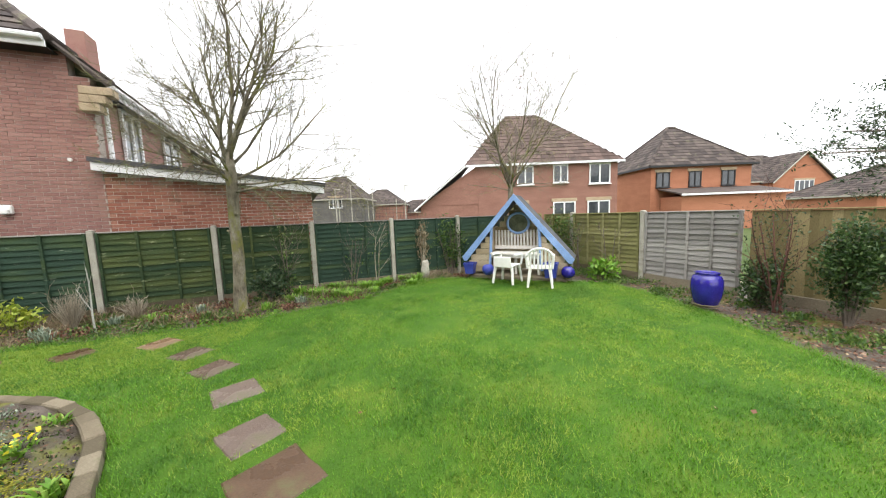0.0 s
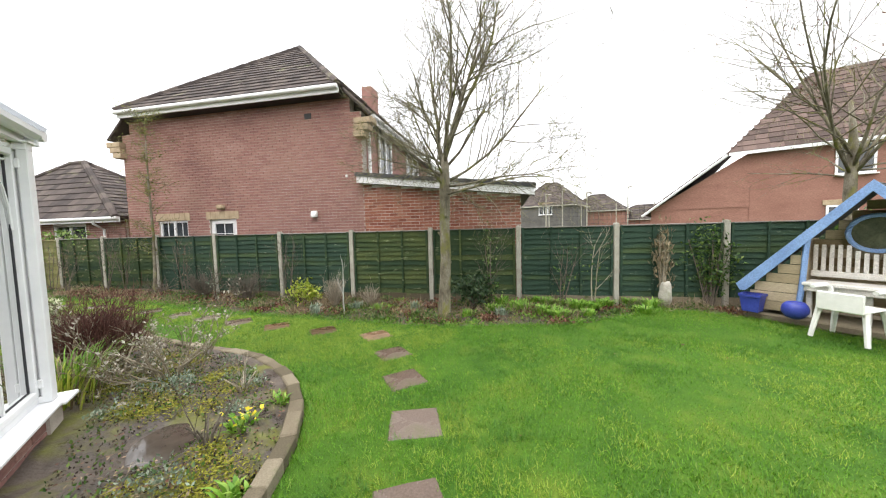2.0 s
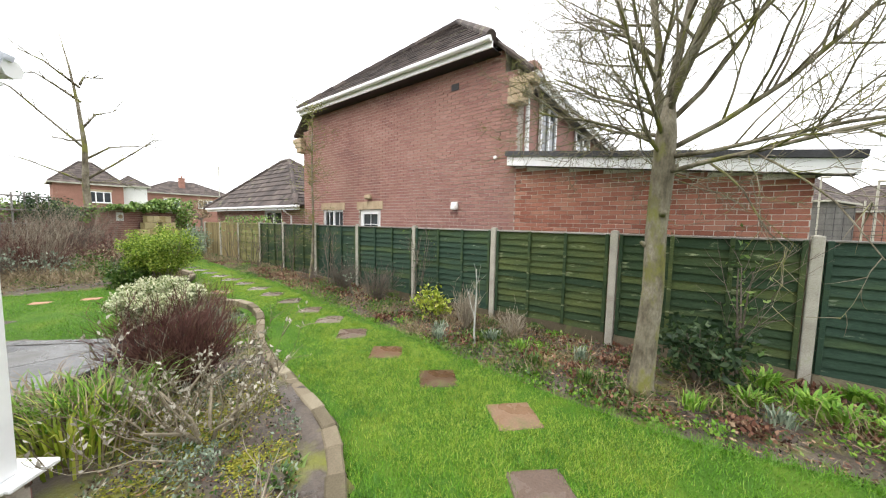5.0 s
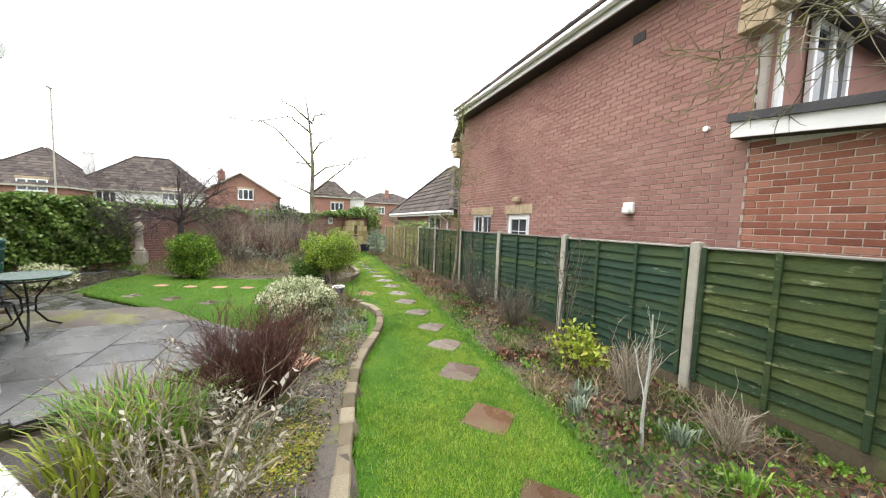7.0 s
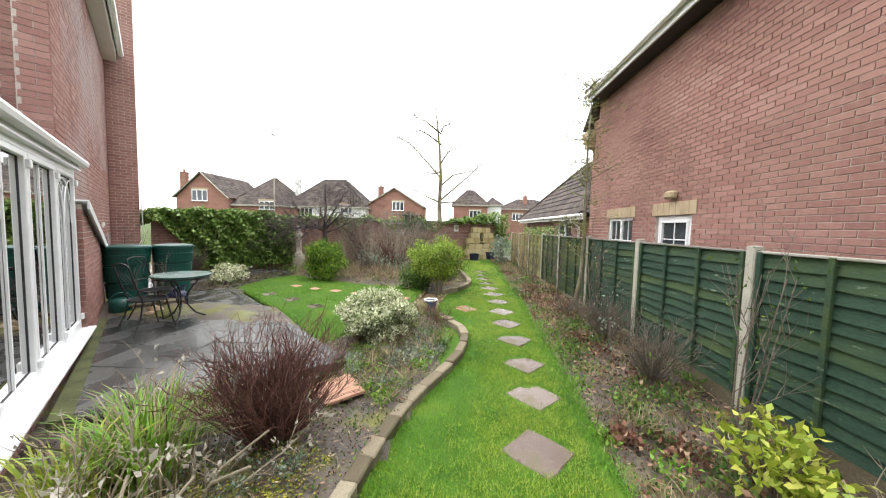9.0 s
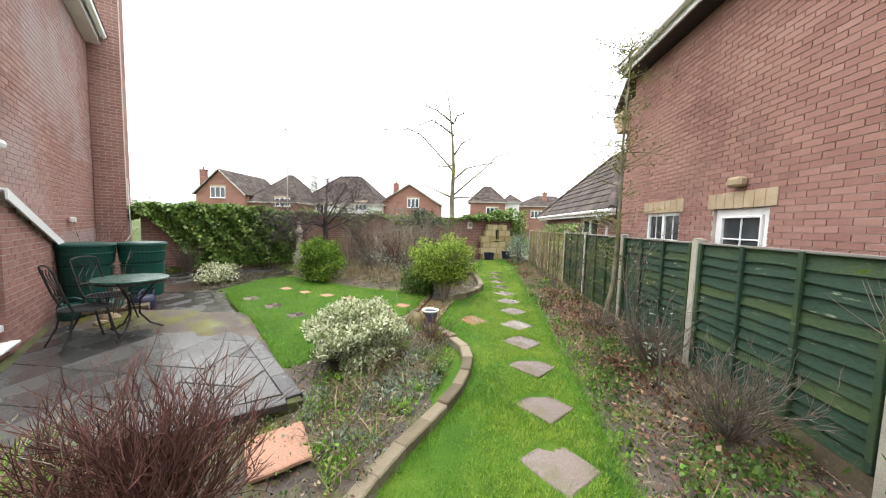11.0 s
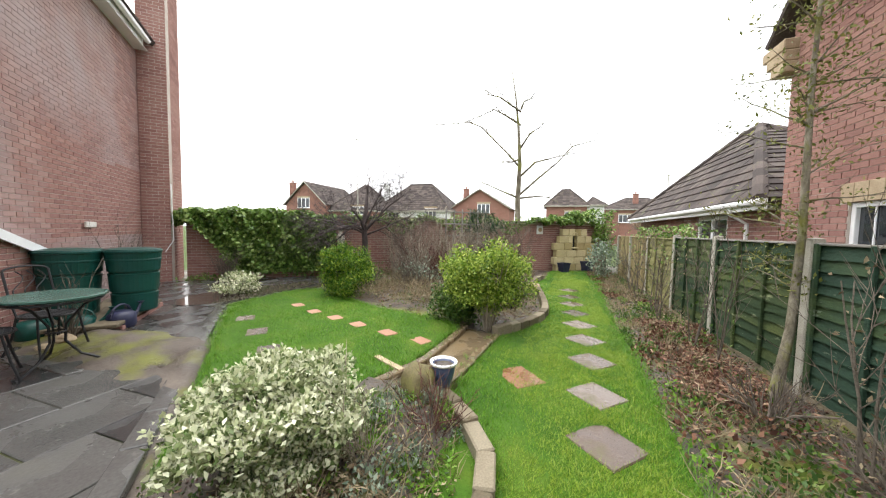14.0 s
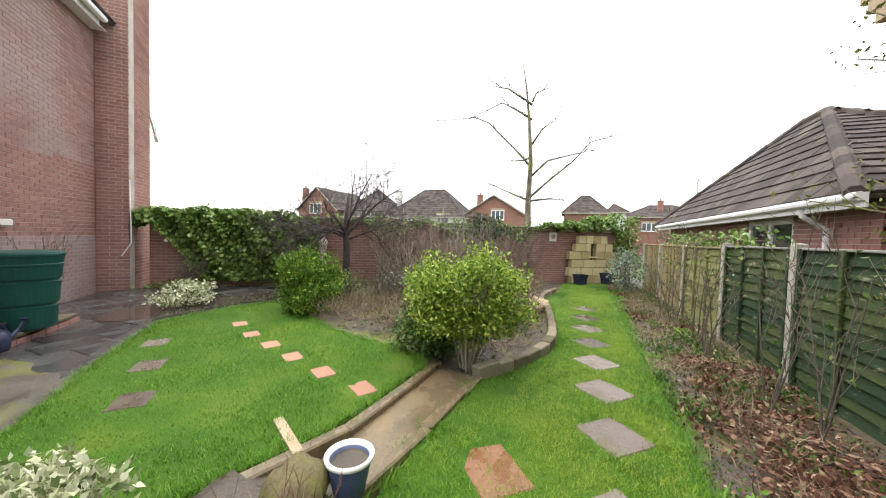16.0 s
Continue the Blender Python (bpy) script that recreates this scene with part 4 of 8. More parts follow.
# chimney breast
brick_wall(own, along(0.0, -0.04), N, -U, 0.55, 0.0, 9.5)
brick_wall(own, along(-1.1, 0.5), -U, N, 1.1, 0.0, 9.5, thick=0.4)
k = Build()
c = along(-0.6, 0.2)
k.box((c.x, c.y, 4.7), (0.9, 0.5, 9.6), math.degrees(math.atan2(U.y, U.x)))
part("chimney_core", k, M_BRICKS, own)
# eaves
k = Build()
a, b = along(0.35, 0.28), along(6.6, 0.28)
k.tube([(a.x, a.y, 5.8), (b.x, b.y, 5.8)], 0.06, 8)
a, b = along(0.35, 0.2), along(6.6, 0.2)
k.slab([(a.x, a.y, 5.88), (b.x, b.y, 5.88), (b.x, b.y, 5.66), (a.x, a.y, 5.66)], 0.03)
part("gutter", k, M_PVC, own, "white gutter and fascia under the eaves")
k = Build()
cs = [along(0.1, 0.2), along(6.6, 0.2), along(6.6, -0.1), along(0.1, -0.1)]
k.slab([(q.x, q.y, 5.67) for q in cs], 0.02)
part("soffit", k, M_PVC, own)
cs = [along(-1.2, 0.3), along(6.9, 0.3), along(6.9, -3.4), along(-1.2, -3.4), along(6.9, -7.2), along(-1.2, -7.2)]
roof_plane(own, (*cs[0], 5.9), (*cs[1], 5.9), (*cs[2], 8.6), (*cs[3], 8.6), M_TILE)
roof_plane(own, (*cs[4], 5.9), (*cs[5], 5.9), (*cs[3], 8.6), (*cs[2], 8.6), M_TILE)
# the house's further gable edge, beyond the chimney
k = Build()
k.slab([(-11.05, -3.15, 5.62), (-12.4, -4.95, 4.4), (-12.4, -4.95, 4.2), (-11.05, -3.15, 5.4)], 0.05)
k.slab([(-12.3, -4.82, 4.46), (-12.45, -5.02, 4.32), (-12.45, -5.02, 4.08), (-12.3, -4.82, 4.2)], 0.08)
part("bargeboard", k, M_PVC, own, "sloping bargeboard of the further gable")

# wing wall with a white sloping cap, beside the conservatory
wing = thing("wing_wall", "low brick wing wall with a white sloping cap", "wall", kind="structure")
wa = Vector((-6.24, 1.09))
wd = (Vector((-7.62, -0.22)) - wa)
wl_ = wd.length
wd.normalize()
wn_ = Vector((wd.y, -wd.x)) if Vector((wd.y, -wd.x)).dot(N) > 0 else Vector((-wd.y, wd.x))
slope_w = lambda a: 1.86 - 0.68 * a / 1.82
brick_wall(wing, wa, wd, wn_, wl_, 0.0, 1.85, (), top=slope_w, near=lambda a, z: True)
k = Build()
for (a0, z0_), (a1, z1_) in (((-0.02, 1.88), (wl_ + 0.05, 1.18)),):
    p, q = wa + wd * a0, wa + wd * a1
    e0, e1 = wn_ * 0.05, wn_ * -0.28
    k.slab([(*(p + e0), z0_ + 0.04), (*(q + e0), z1_ + 0.04), (*(q + e1), z1_ + 0.04), (*(p + e1), z0_ + 0.04)], 0.02)
    k.slab([(*(p + e0), z0_ + 0.04), (*(q + e0), z1_ + 0.04), (*(q + e0), z1_ - 0.08), (*(p + e0), z0_ - 0.08)], 0.02)
part("cap", k, M_PVC, wing, "white sloping cap")
k = Build()
for row in range(24):
    p = wa - wd * 0.012 - wn_ * 0.125
    k.box((p.x, p.y, 0.0375 + 0.075 * row), (0.02, 0.25, 0.065), math.degrees(math.atan2(wd.y, wd.x)))
part("end_bricks", k, M_BRICKS, wing, kind="stuff")

# conservatory
cons = thing("conservatory", "white framed conservatory with arched glazing bars on a brick plinth", "conservatory", kind="structure")
C0, CW = Vector((-3.47, 3.59)), Vector((-6.2, 1.1))
cu = (CW - C0).normalized()
cn = Vector((cu.y, -cu.x)) if Vector((cu.y, -cu.x)).dot(N) > 0 else Vector((-cu.y, cu.x))
cv = -cn
CL, CD = (CW - C0).length, 3.7


def glazed_side(o, d, n, length, lights, arched, up=0.0):
    """A side of the conservatory: plinth, sill, posts and arched lights from o along d, with n outwards."""
    m3 = Matrix((Vector((*d, 0)), Vector((*n, 0)), Vector((0, 0, 1)))).transposed().to_4x4()

    def put(b, a0, a1, z0, z1, depth, back, bev=0.006):
        p = o + d * (a0 + a1) / 2 - n * back
        b.box((p.x, p.y, (z0 + z1) / 2), (a1 - a0, depth, z1 - z0), m=m3, bev=bev)

    brick_wall(cons, o + n * 0.02, d, n, length, -0.15, 0.235, (), near=lambda a, z: True, thick=0.2)
    s = Build()
    put(s, -0.08, length + 0.06, 0.225 + up, 0.26 + up, 0.24, 0.02, 0.01)
    put(s, 0.3, length - 0.3, 0.235 + up, 0.255 + up, 0.3, 0.31, 0)
    part("window_sill", s, M_PVC, cons)
    w = length / lights
    for i in range(lights + 1):
        b = Build()
        half = 0.03
        x = min(max(w * i, half), length - half)
        put(b, x - half, x + half, 0.265, 2.225, 0.08, 0.07)
        part("post", b, M_PVC, cons)
    b = Build()
    put(b, 0, length, 2.22, 2.29, 0.085, 0.07)
    put(b, 0.01, length - 0.01, 0.265, 0.32, 0.075, 0.07)
    part("head_rail", b, M_PVC, cons)
    for i in range(lights):
        a0, a1 = w * i + (0.028 if i else 0.05), w * (i + 1) - (0.028 if i < lights - 1 else 0.05)
        lt = new("window")
        lt.parent = cons
        b = Build()
        for x0, x1, z0, z1 in ((a0, a0 + 0.034, 0.32, 2.22), (a1 - 0.034, a1, 0.32, 2.22), (a0 + 0.034, a1 - 0.034, 0.32, 0.37), (a0 + 0.034, a1 - 0.034, 2.17, 2.22)):
            put(b, x0, x1, z0, z1, 0.05, 0.05)
        part("window_frame", b, M_PVC, lt)
        b = Build()
        for x0, x1, z0, z1 in ((a0 + 0.034, a0 + 0.041, 0.37, 2.17), (a1 - 0.041, a1 - 0.034, 0.37, 2.17), (a0 + 0.041, a1 - 0.041, 0.37, 0.377), (a0 + 0.041, a1 - 0.041, 2.163, 2.17)):
            put(b, x0, x1, z0, z1, 0.008, 0.064, 0)
        part("gasket", b, M_LEAD, lt, "black rubber gasket")
        g = Build()
        put(g, a0 + 0.02, a1 - 0.02, 0.33, 2.21, 0.006, 0.07, 0)
        pn = part("pane", g, M_GLASS, lt)
        pn.visible_shadow = False
        b = Build()
        for z in (0.42, 2.12):
            put(b, a1 - 0.02, a1 + 0.05, z - 0.035, z + 0.035, 0.03, 0.012, 0.006)
        part("hinge", b, M_PVC, lt, "white window hinge")
        # crossing arches over a middle bar
        b = Build()
        mid, half_w = (a0 + a1) / 2, (a1 - a0) / 2 - 0.034
        put(b, mid - 0.012, mid + 0.012, 0.36, 1.62 if i in arched else 2.18, 0.014, 0.058, 0)
        for c0, r, t0, t1 in () if i not in arched else ((mid - half_w, half_w * 1.0, 0, 90), (mid + half_w, half_w, 90, 180), (mid, half_w, 0, 180)):
            pts = []
            for q in range(11):
                t = radians(t0 + (t1 - t0) * q / 10)
                x, z = c0 + r * math.cos(t), 1.62 + 0.52 * math.sin(t)
                p = o + d * x - n * 0.058
                pts.append((p.x, p.y, z))
            b.tube(pts, 0.009, 4)
        part("glazing_bar", b, M_PVC, lt)
    # gutter and fascia
    b = Build()
    put(b, -0.02, length + 0.02, 2.29, 2.39, 0.03, -0.0, 0)
    a, e = o - d * 0.04 + n * 0.055, o + d * (length + 0.04) + n * 0.055
    b.tube([(a.x, a.y, 2.37), (e.x, e.y, 2.37)], 0.05, 8)
    put(b, -0.02, length + 0.02, 2.275, 2.29, 0.16, 0.05, 0)
    part("gutter", b, M_PVC, cons, "white gutter")


glazed_side(C0, cu, cn, CL, 4, (3,))
ce = -cu
t8 = radians(3.5)
EC = C0 - ce * 0.05 - cn * 0.05                       # the far face stands a little askew
ED = cv * math.cos(t8) + ce * math.sin(t8)
EN = ce * math.cos(t8) - cv * math.sin(t8)
EL = 3.62
glazed_side(EC + ED * EL, -ED, EN, EL, 4, (0, 1, 2, 3), 0.004)
k = Build()
r0, r1, r2, r3 = C0 + cn * 0.05 + ce * 0.05, CW + cn * 0.05, CW + cv * (CD + 0.1), EC + ED * (EL + 0.1) + EN * 0.05
ap0, ap1 = (C0 + cv * 1.9 + cu * 1.6), (CW + cv * 1.9)
k.slab([(*r1, 2.4), (*r0, 2.4), (*ap0, 3.2), (*ap1, 3.2)], 0.03)
k.slab([(*r0, 2.4), (*r3, 2.4), (*ap0, 3.2)], 0.03)
k.slab([(*r3, 2.4), (*r2, 2.4), (*ap1, 3.2), (*ap0, 3.2)], 0.03)
M_POLY = leaf_mat("roof_sheet", [(0.0, (0.66, 0.68, 0.71)), (1.0, (0.72, 0.74, 0.77))], 0.3, 0.7)
part("roof_sheet", k, M_POLY, cons, "pale translucent roof sheets")
k = Build()
fl = [C0 - cn * 0.2 + cu * 0.2, C0 + cv * CD + cu * 0.2, CW + cv * CD, CW - cn * 0.2]
k.prism([(p.x, p.y) for p in fl][::-1], 0.0, 0.2)
M_FLOOR = stuff_mat("conservatory_tiles", [(0.3, (0.30, 0.28, 0.25)), (0.7, (0.42, 0.40, 0.36))], 2, 40, 0.4, 0.05)
part("floor", k, M_FLOOR, cons)
k = Build()
c = C0 + cv * (CD + 0.15) + cu * (CL / 2)
k.box((c.x, c.y, 1.3), (CL, 0.2, 2.7), math.degrees(math.atan2(cu.y, cu.x)))
part("back_wall", k, M_BRICKS, cons)

def sill_plant(a, label):
    """A potted plant with violet flowers on the conservatory's inner sill."""
    p = EC + ED * a - EN * 0.3
    t = thing("potted_plant", label, "plant", pose(p.x, p.y, 0.262))
    part("pot", Build().lathe([(0.0, 0.0), (0.055, 0.0), (0.075, 0.13), (0.065, 0.13), (0.05, 0.02)], 16), M_RED_SLAB, t, "terracotta pot")
    rg = np.random.default_rng(int(a * 100))
    n = 70
    P = rg.normal(size=(n, 3)) * (0.09, 0.09, 0.05) + (0, 0, 0.2)
    for nm, pts, mat, s in (("foliage", P, L_GREEN, 0.09), ("blossom", P[:26] + (0, 0, 0.07), L_VIOLET, 0.045)):
        d = rg.normal(size=(len(pts), 3))
        d /= np.linalg.norm(d, axis=1, keepdims=True)
        e = np.cross(d, (0.3, 0.5, 0.8))
        v = np.stack([pts, pts + d * s * 0.5 + e * s * 0.3, pts + d * s, pts + d * s * 0.5 - e * s * 0.3], 1)
        part(nm, raw_mesh(nm, v.reshape(-1, 3), np.arange(4 * len(pts)).reshape(-1, 4), mat), None, t, kind="stuff")


L_VIOLET = leaf_mat("violet_petal", [(0.0, (0.13, 0.02, 0.16)), (1.0, (0.30, 0.08, 0.36))])
for a in (0.45, 0.95, 1.35):
    sill_plant(a, "potted plant with violet flowers on the inner window sill")


# ---- houses beyond the garden ----
def far_house(name, label, x, y, rz, w, d, eave, ridge, wall_mat, tile_mat, windows=(), kind="hip", base=-0.3, chimney=None, gable_front=None, tile=0.45, gauge=0.4, trim=None, dark_frames=False):
    """A house with its front along x from 0 to w, facing -y; windows: (face, along, height, width, tall)."""
    h = thing(name, label, "house", pose(x, y, 0, 0, 0, rz))
    k = Build()
    t = 0.2
    k.box((w / 2, t / 2, (eave + base) / 2), (w, t, eave - base))
    k.box((w / 2, d - t / 2, (eave + base) / 2), (w, t, eave - base))
    k.box((t / 2, d / 2, (eave + base) / 2), (t, d - 2 * t, eave - base))
    k.box((w - t / 2, d / 2, (eave + base) / 2), (t, d - 2 * t, eave - base))
    o = 0.3
    if kind == "gable":
        k.prism([(0, 0), (w, 0), (w, t), (0, t)], eave - 0.01, eave)
        for yy in (0, d - t):
            k.add([(0, yy, eave), (w, yy, eave), (w / 2, yy, ridge - 0.12), (0, yy + t, eave), (w, yy + t, eave), (w / 2, yy + t, ridge - 0.12)], [(0, 1, 2), (5, 4, 3), (0, 3, 4, 1), (1, 4, 5, 2), (2, 5, 3, 0)])
    part("wall", k, wall_mat, h)
    if kind == "gable":
        roof_plane(h, (w + o, -o, eave - 0.1), (w + o, d + o, eave - 0.1), (w / 2, d + o, ridge), (w / 2, -o, ridge), tile_mat, tile, gauge)
        roof_plane(h, (-o, d + o, eave - 0.1), (-o, -o, eave - 0.1), (w / 2, -o, ridge), (w / 2, d + o, ridge), tile_mat, tile, gauge)
    elif kind != "bare":
        hip_roof(h, -o, w + o, -o, d + o, eave, ridge - eave, tile_mat, "x" if kind == "hip" else "y", None if kind != "hip" or w > d + 0.5 else (d + 2 * o) / 2 * 0.8 if w > d * 0.8 else (w + 2 * o) / 2 - 0.01, tile, gauge)
    k = Build()
    if kind not in ("gable", "bare"):
        for c, s in (((w / 2, -o - 0.02, eave - 0.06), (w + 2 * o, 0.06, 0.16)), ((-o - 0.02, d / 2, eave - 0.06), (0.06, d + 2 * o, 0.16)), ((w + o + 0.02, d / 2, eave - 0.06), (0.06, d + 2 * o, 0.16))):
            k.box(c, s)
    elif kind == "gable":
        for sg in (-1, 1):
            a, b = Vector((w / 2 + sg * (w / 2 + o), -o - 0.02, eave - 0.2)), Vector((w / 2, -o - 0.02, ridge - 0.08))
            k.tube([a, b], 0.07, 4)
    if k.v:
        part("fascia", k, trim or M_CONCRETE, h)
    for face, a, z, ww, hh in windows:
        if face == "f":
            window(h, (a, -0.11, z), (1, 0), (0, -1), ww, hh, max(1, round(ww / 0.6)), 1, 0, 0.08, M_BLACK if dark_frames else M_PVC)
        elif face == "l":
            window(h, (-0.11, a + ww, z), (0, -1), (-1, 0), ww, hh, max(1, round(ww / 0.6)), 1, 0, 0.08, M_BLACK if dark_frames else M_PVC)
        elif face == "r":
            window(h, (w + 0.11, a, z), (0, 1), (1, 0), ww, hh, max(1, round(ww / 0.6)), 1, 0, 0.08, M_BLACK if dark_frames else M_PVC)
        if face == "f":
            k = Build().box((a + ww / 2, -0.03, z + hh + 0.12), (ww + 0.2, 0.08, 0.22), bev=0.01)
            part("lintel", k, M_SANDSTONE, h)
    if chimney:
        cx, cy, top = chimney
        k = Build().box((cx, cy, (eave + top) / 2), (0.7, 0.55, top - eave), bev=0.02)
        k.box((cx, cy, top + 0.03), (0.8, 0.65, 0.1), bev=0.02)
        k.lathe([(0.11, 0), (0.09, 0.35)], 10, (cx, cy, top + 0.08))
        part("chimney", k, wall_mat, h)
    return h


# over the far fence
M_RENDER_DIM = stuff_mat("dark_render", [(0.3, (0.10, 0.095, 0.09)), (0.7, (0.18, 0.17, 0.16))], 0.7, 14, 0.9, 0.2, spec=0.1)
h1 = far_house("detached_house", "two-storey pink-red brick house with a steep brown tile roof", 11.3, 19.6, -24.5, 9.3, 8.0, 4.75, 8.3, M_RENDER_PINK, M_TILE_RED,
               [("f", 2.6, 3.35, 1.1, 1.25), ("f", 5.0, 3.4, 1.0, 1.2), ("f", 7.4, 3.25, 1.4, 1.35), ("f", 2.4, 0.9, 0.9, 1.2), ("f", 5.0, 0.9, 1.5, 1.25), ("f", 7.3, 0.9, 1.5, 1.25)], "bare")
k = Build()
k.add([(-3.9, 0.02, 2.2), (0.02, 0.02, 2.2), (0.02, 0.02, 4.75), (-3.9, 8, 2.2), (0.02, 8, 2.2), (0.02, 8, 4.75)], [(0, 1, 2), (5, 4, 3), (0, 3, 4, 1), (2, 1, 4, 5), (0, 2, 5, 3)])
k.box((-1.95, 4, 0.95), (3.9, 7.9, 2.5))
part("side_wing", k, M_RENDER_PINK, h1)
P1, Q1 = (2.7, 4.0, 8.95), (4.9, 4.0, 8.95)
roof_plane(h1, (-4.3, 8.3, 2.0), (-4.3, -0.3, 2.0), (-0.85, -0.3, 4.75), (-0.85, 8.3, 4.75), M_TILE_RED, 0.45, 0.4)
roof_plane(h1, (-0.85, 8.3, 4.75), (-0.85, -0.3, 4.75), P1, P1, M_TILE_RED, 0.45, 0.4)
roof_plane(h1, (-0.85, -0.3, 4.75), (9.6, -0.3, 4.75), Q1, P1, M_TILE_RED, 0.45, 0.4)
roof_plane(h1, (9.6, -0.3, 4.75), (9.6, 8.3, 4.75), Q1, Q1, M_TILE_RED, 0.45, 0.4)
k = Build().box((4.4, -0.33, 4.68), (10.4, 0.06, 0.14))
k.tube([(-4.3, -0.34, 1.9), (-0.85, -0.34, 4.66)], 0.06, 4)
part("fascia", k, M_PVC, h1)
k = Build().lathe([(0.1, 0), (0.1, 0.35), (0.14, 0.36), (0.14, 0.45)], 10, (6.2, 1.6, 6.2))
part("roof_vent", k, M_CONCRETE, h1)
far_house("detached_house", "orange brick house with a dark hipped roof and dark windows", 26.0, 17.6, -24, 8.0, 7.4, 4.75, 8.5, M_RENDER_ORANGE, M_TILE,
          [("f", 0.4, 3.05, 1.1, 1.2), ("f", 3.0, 3.05, 1.0, 1.2), ("f", 5.6, 3.05, 1.1, 1.2), ("f", 1.0, 0.9, 1.2, 1.0)], trim=M_BLACK, dark_frames=True)
le = thing("lean_to", "low lean-to with a white edge on the orange house", "extension", pose(26.3, 17.4, 0, 0, 0, -24))
part("wall", Build().box((4.2, -1.2, 1.0), (7.6, 2.3, 2.5)), M_RENDER_ORANGE, le)
part("roof", Build().slab([(0.2, -2.6, 2.45), (8.2, -2.6, 2.45), (8.2, -0.05, 2.95), (0.2, -0.05, 2.95)], 0.1), M_TILE, le)
part("fascia", Build().box((4.2, -2.62, 2.36), (8.0, 0.05, 0.14)), M_PVC, le)
far_house("detached_house", "orange brick gabled house with a white latticed window", 53.6, 20.6, -24, 7.5, 9, 4.0, 7.6, M_RENDER_ORANGE, M_TILE, [("f", 2.6, 2.6, 2.4, 1.5)], "gable")
far_house("detached_house", "brick house with a grey tile roof", 49.5, 24.0, -24, 14, 9, 4.2, 8.0, M_RENDER_ORANGE, M_TILE, [("f", 11.5, 2.6, 1.4, 1.2)])
far_house("bungalow", "low brick bungalow with a dark tile roof", 42.0, 10.0, -30, 12, 8, 1.9, 4.4, M_RENDER_ORANGE, M_TILE, [])
far_house("distant_house", "distant house with a dark roof and grey walls", 1.0, 49.0, -25, 8, 8, 4.2, 7.6, M_RENDER_DIM, M_TILE, [("f", 3.6, 3.0, 1.8, 1.4)])
far_house("distant_house", "distant house with a dark roof", 9.0, 56.0, -25, 8, 8, 3.6, 6.3, M_RENDER_PINK, M_TILE, [])
far_house("distant_bungalow", "distant low house with a grey roof", 16.0, 60.0, -25, 13, 8, 2.2, 4.6, M_RENDER_PINK, M_TILE, [])
# over the far garden wall
far_house("gabled_house", "red brick gabled house with a white bay window", -39.5, -26.9, 90, 6.2, 8, 4.6, 7.5, M_RENDER_PINK, M_TILE, [("f", 1.9, 4.1, 1.9, 1.3)], "gable", chimney=(0.0, 1.2, 7.5))
far_house("gabled_house_wing", "tile-hung house wing with a white dormer window", -40.2, -21.0, 90, 6.6, 8, 3.8, 7.5, M_RENDER_PINK, M_TILE, [("f", 3.6, 3.3, 1.9, 1.0)])
far_house("hipped_house", "grey-white house with a dark hipped roof", -44.0, -16.2, 90, 10.4, 7.4, 4.0, 7.9, M_RENDER_WHITE, M_TILE, [("f", 2.0, 2.6, 1.6, 1.2), ("f", 7.2, 3.2, 1.6, 1.1)], chimney=(0.7, 2, 7.6))
far_house("hipped_house", "red brick house with a dark hipped roof", -46.0, -6.0, 90, 7.4, 6.6, 4.5, 6.9, M_RENDER_PINK, M_TILE, [("f", 3.4, 3.8, 1.6, 1.2)], "gable", chimney=(1.4, 2, 7.1))
far_house("hipped_house", "red brick house with a dark hipped roof", -52.5, 5.7, 90, 5.2, 5.4, 5.2, 7.7, M_RENDER_PINK, M_TILE, [("f", 2.4, 3.2, 1.8, 1.2)])
far_house("hipped_house", "white rendered house end with a dark roof", -54.0, 11.0, 90, 2.2, 7, 5.4, 6.8, M_RENDER_WHITE, M_TILE, [])
far_house("long_house", "row of distant brick houses with dark roofs", -60.0, 13.6, 90, 11.0, 8, 5.2, 7.2, M_RENDER_PINK, M_TILE, [("f", 2.4, 3.2, 1.8, 1.2), ("f", 6.4, 3.2, 1.8, 1.2)], chimney=(5.0, 2, 7.6))

# a neighbour's dark garden netting on thin poles
net = thing("garden_netting", "dark netting between thin metal poles in a neighbour's garden", "netting")
for i in range(5):
    part("pole", Build().tube([(3.2 + 2.2 * i, 27.5 - 0.5 * i, -0.25), (3.2 + 2.2 * i, 27.5 - 0.5 * i, 3.0)], 0.035, 6), M_CONCRETE, net)
k = Build()
for i in range(4):
    for j in range(9):
        t = j / 8
        k.tube([(3.2 + 2.2 * (i + t), 27.5 - 0.5 * (i + t), 0.4), (3.2 + 2.2 * (i + t), 27.5 - 0.5 * (i + t), 2.75)], 0.012, 3)
    for j in range(9):
        k.tube([(3.2 + 2.2 * i, 27.5 - 0.5 * i, 0.5 + 0.28 * j), (5.4 + 2.2 * i, 27.0 - 0.5 * i, 0.5 + 0.28 * j)], 0.012, 3)
part("mesh_netting", k, M_BLACK, net, kind="stuff")


# ---- paving, edging and the far wall ----
def level(x, y):
    return float(lift(x, y))


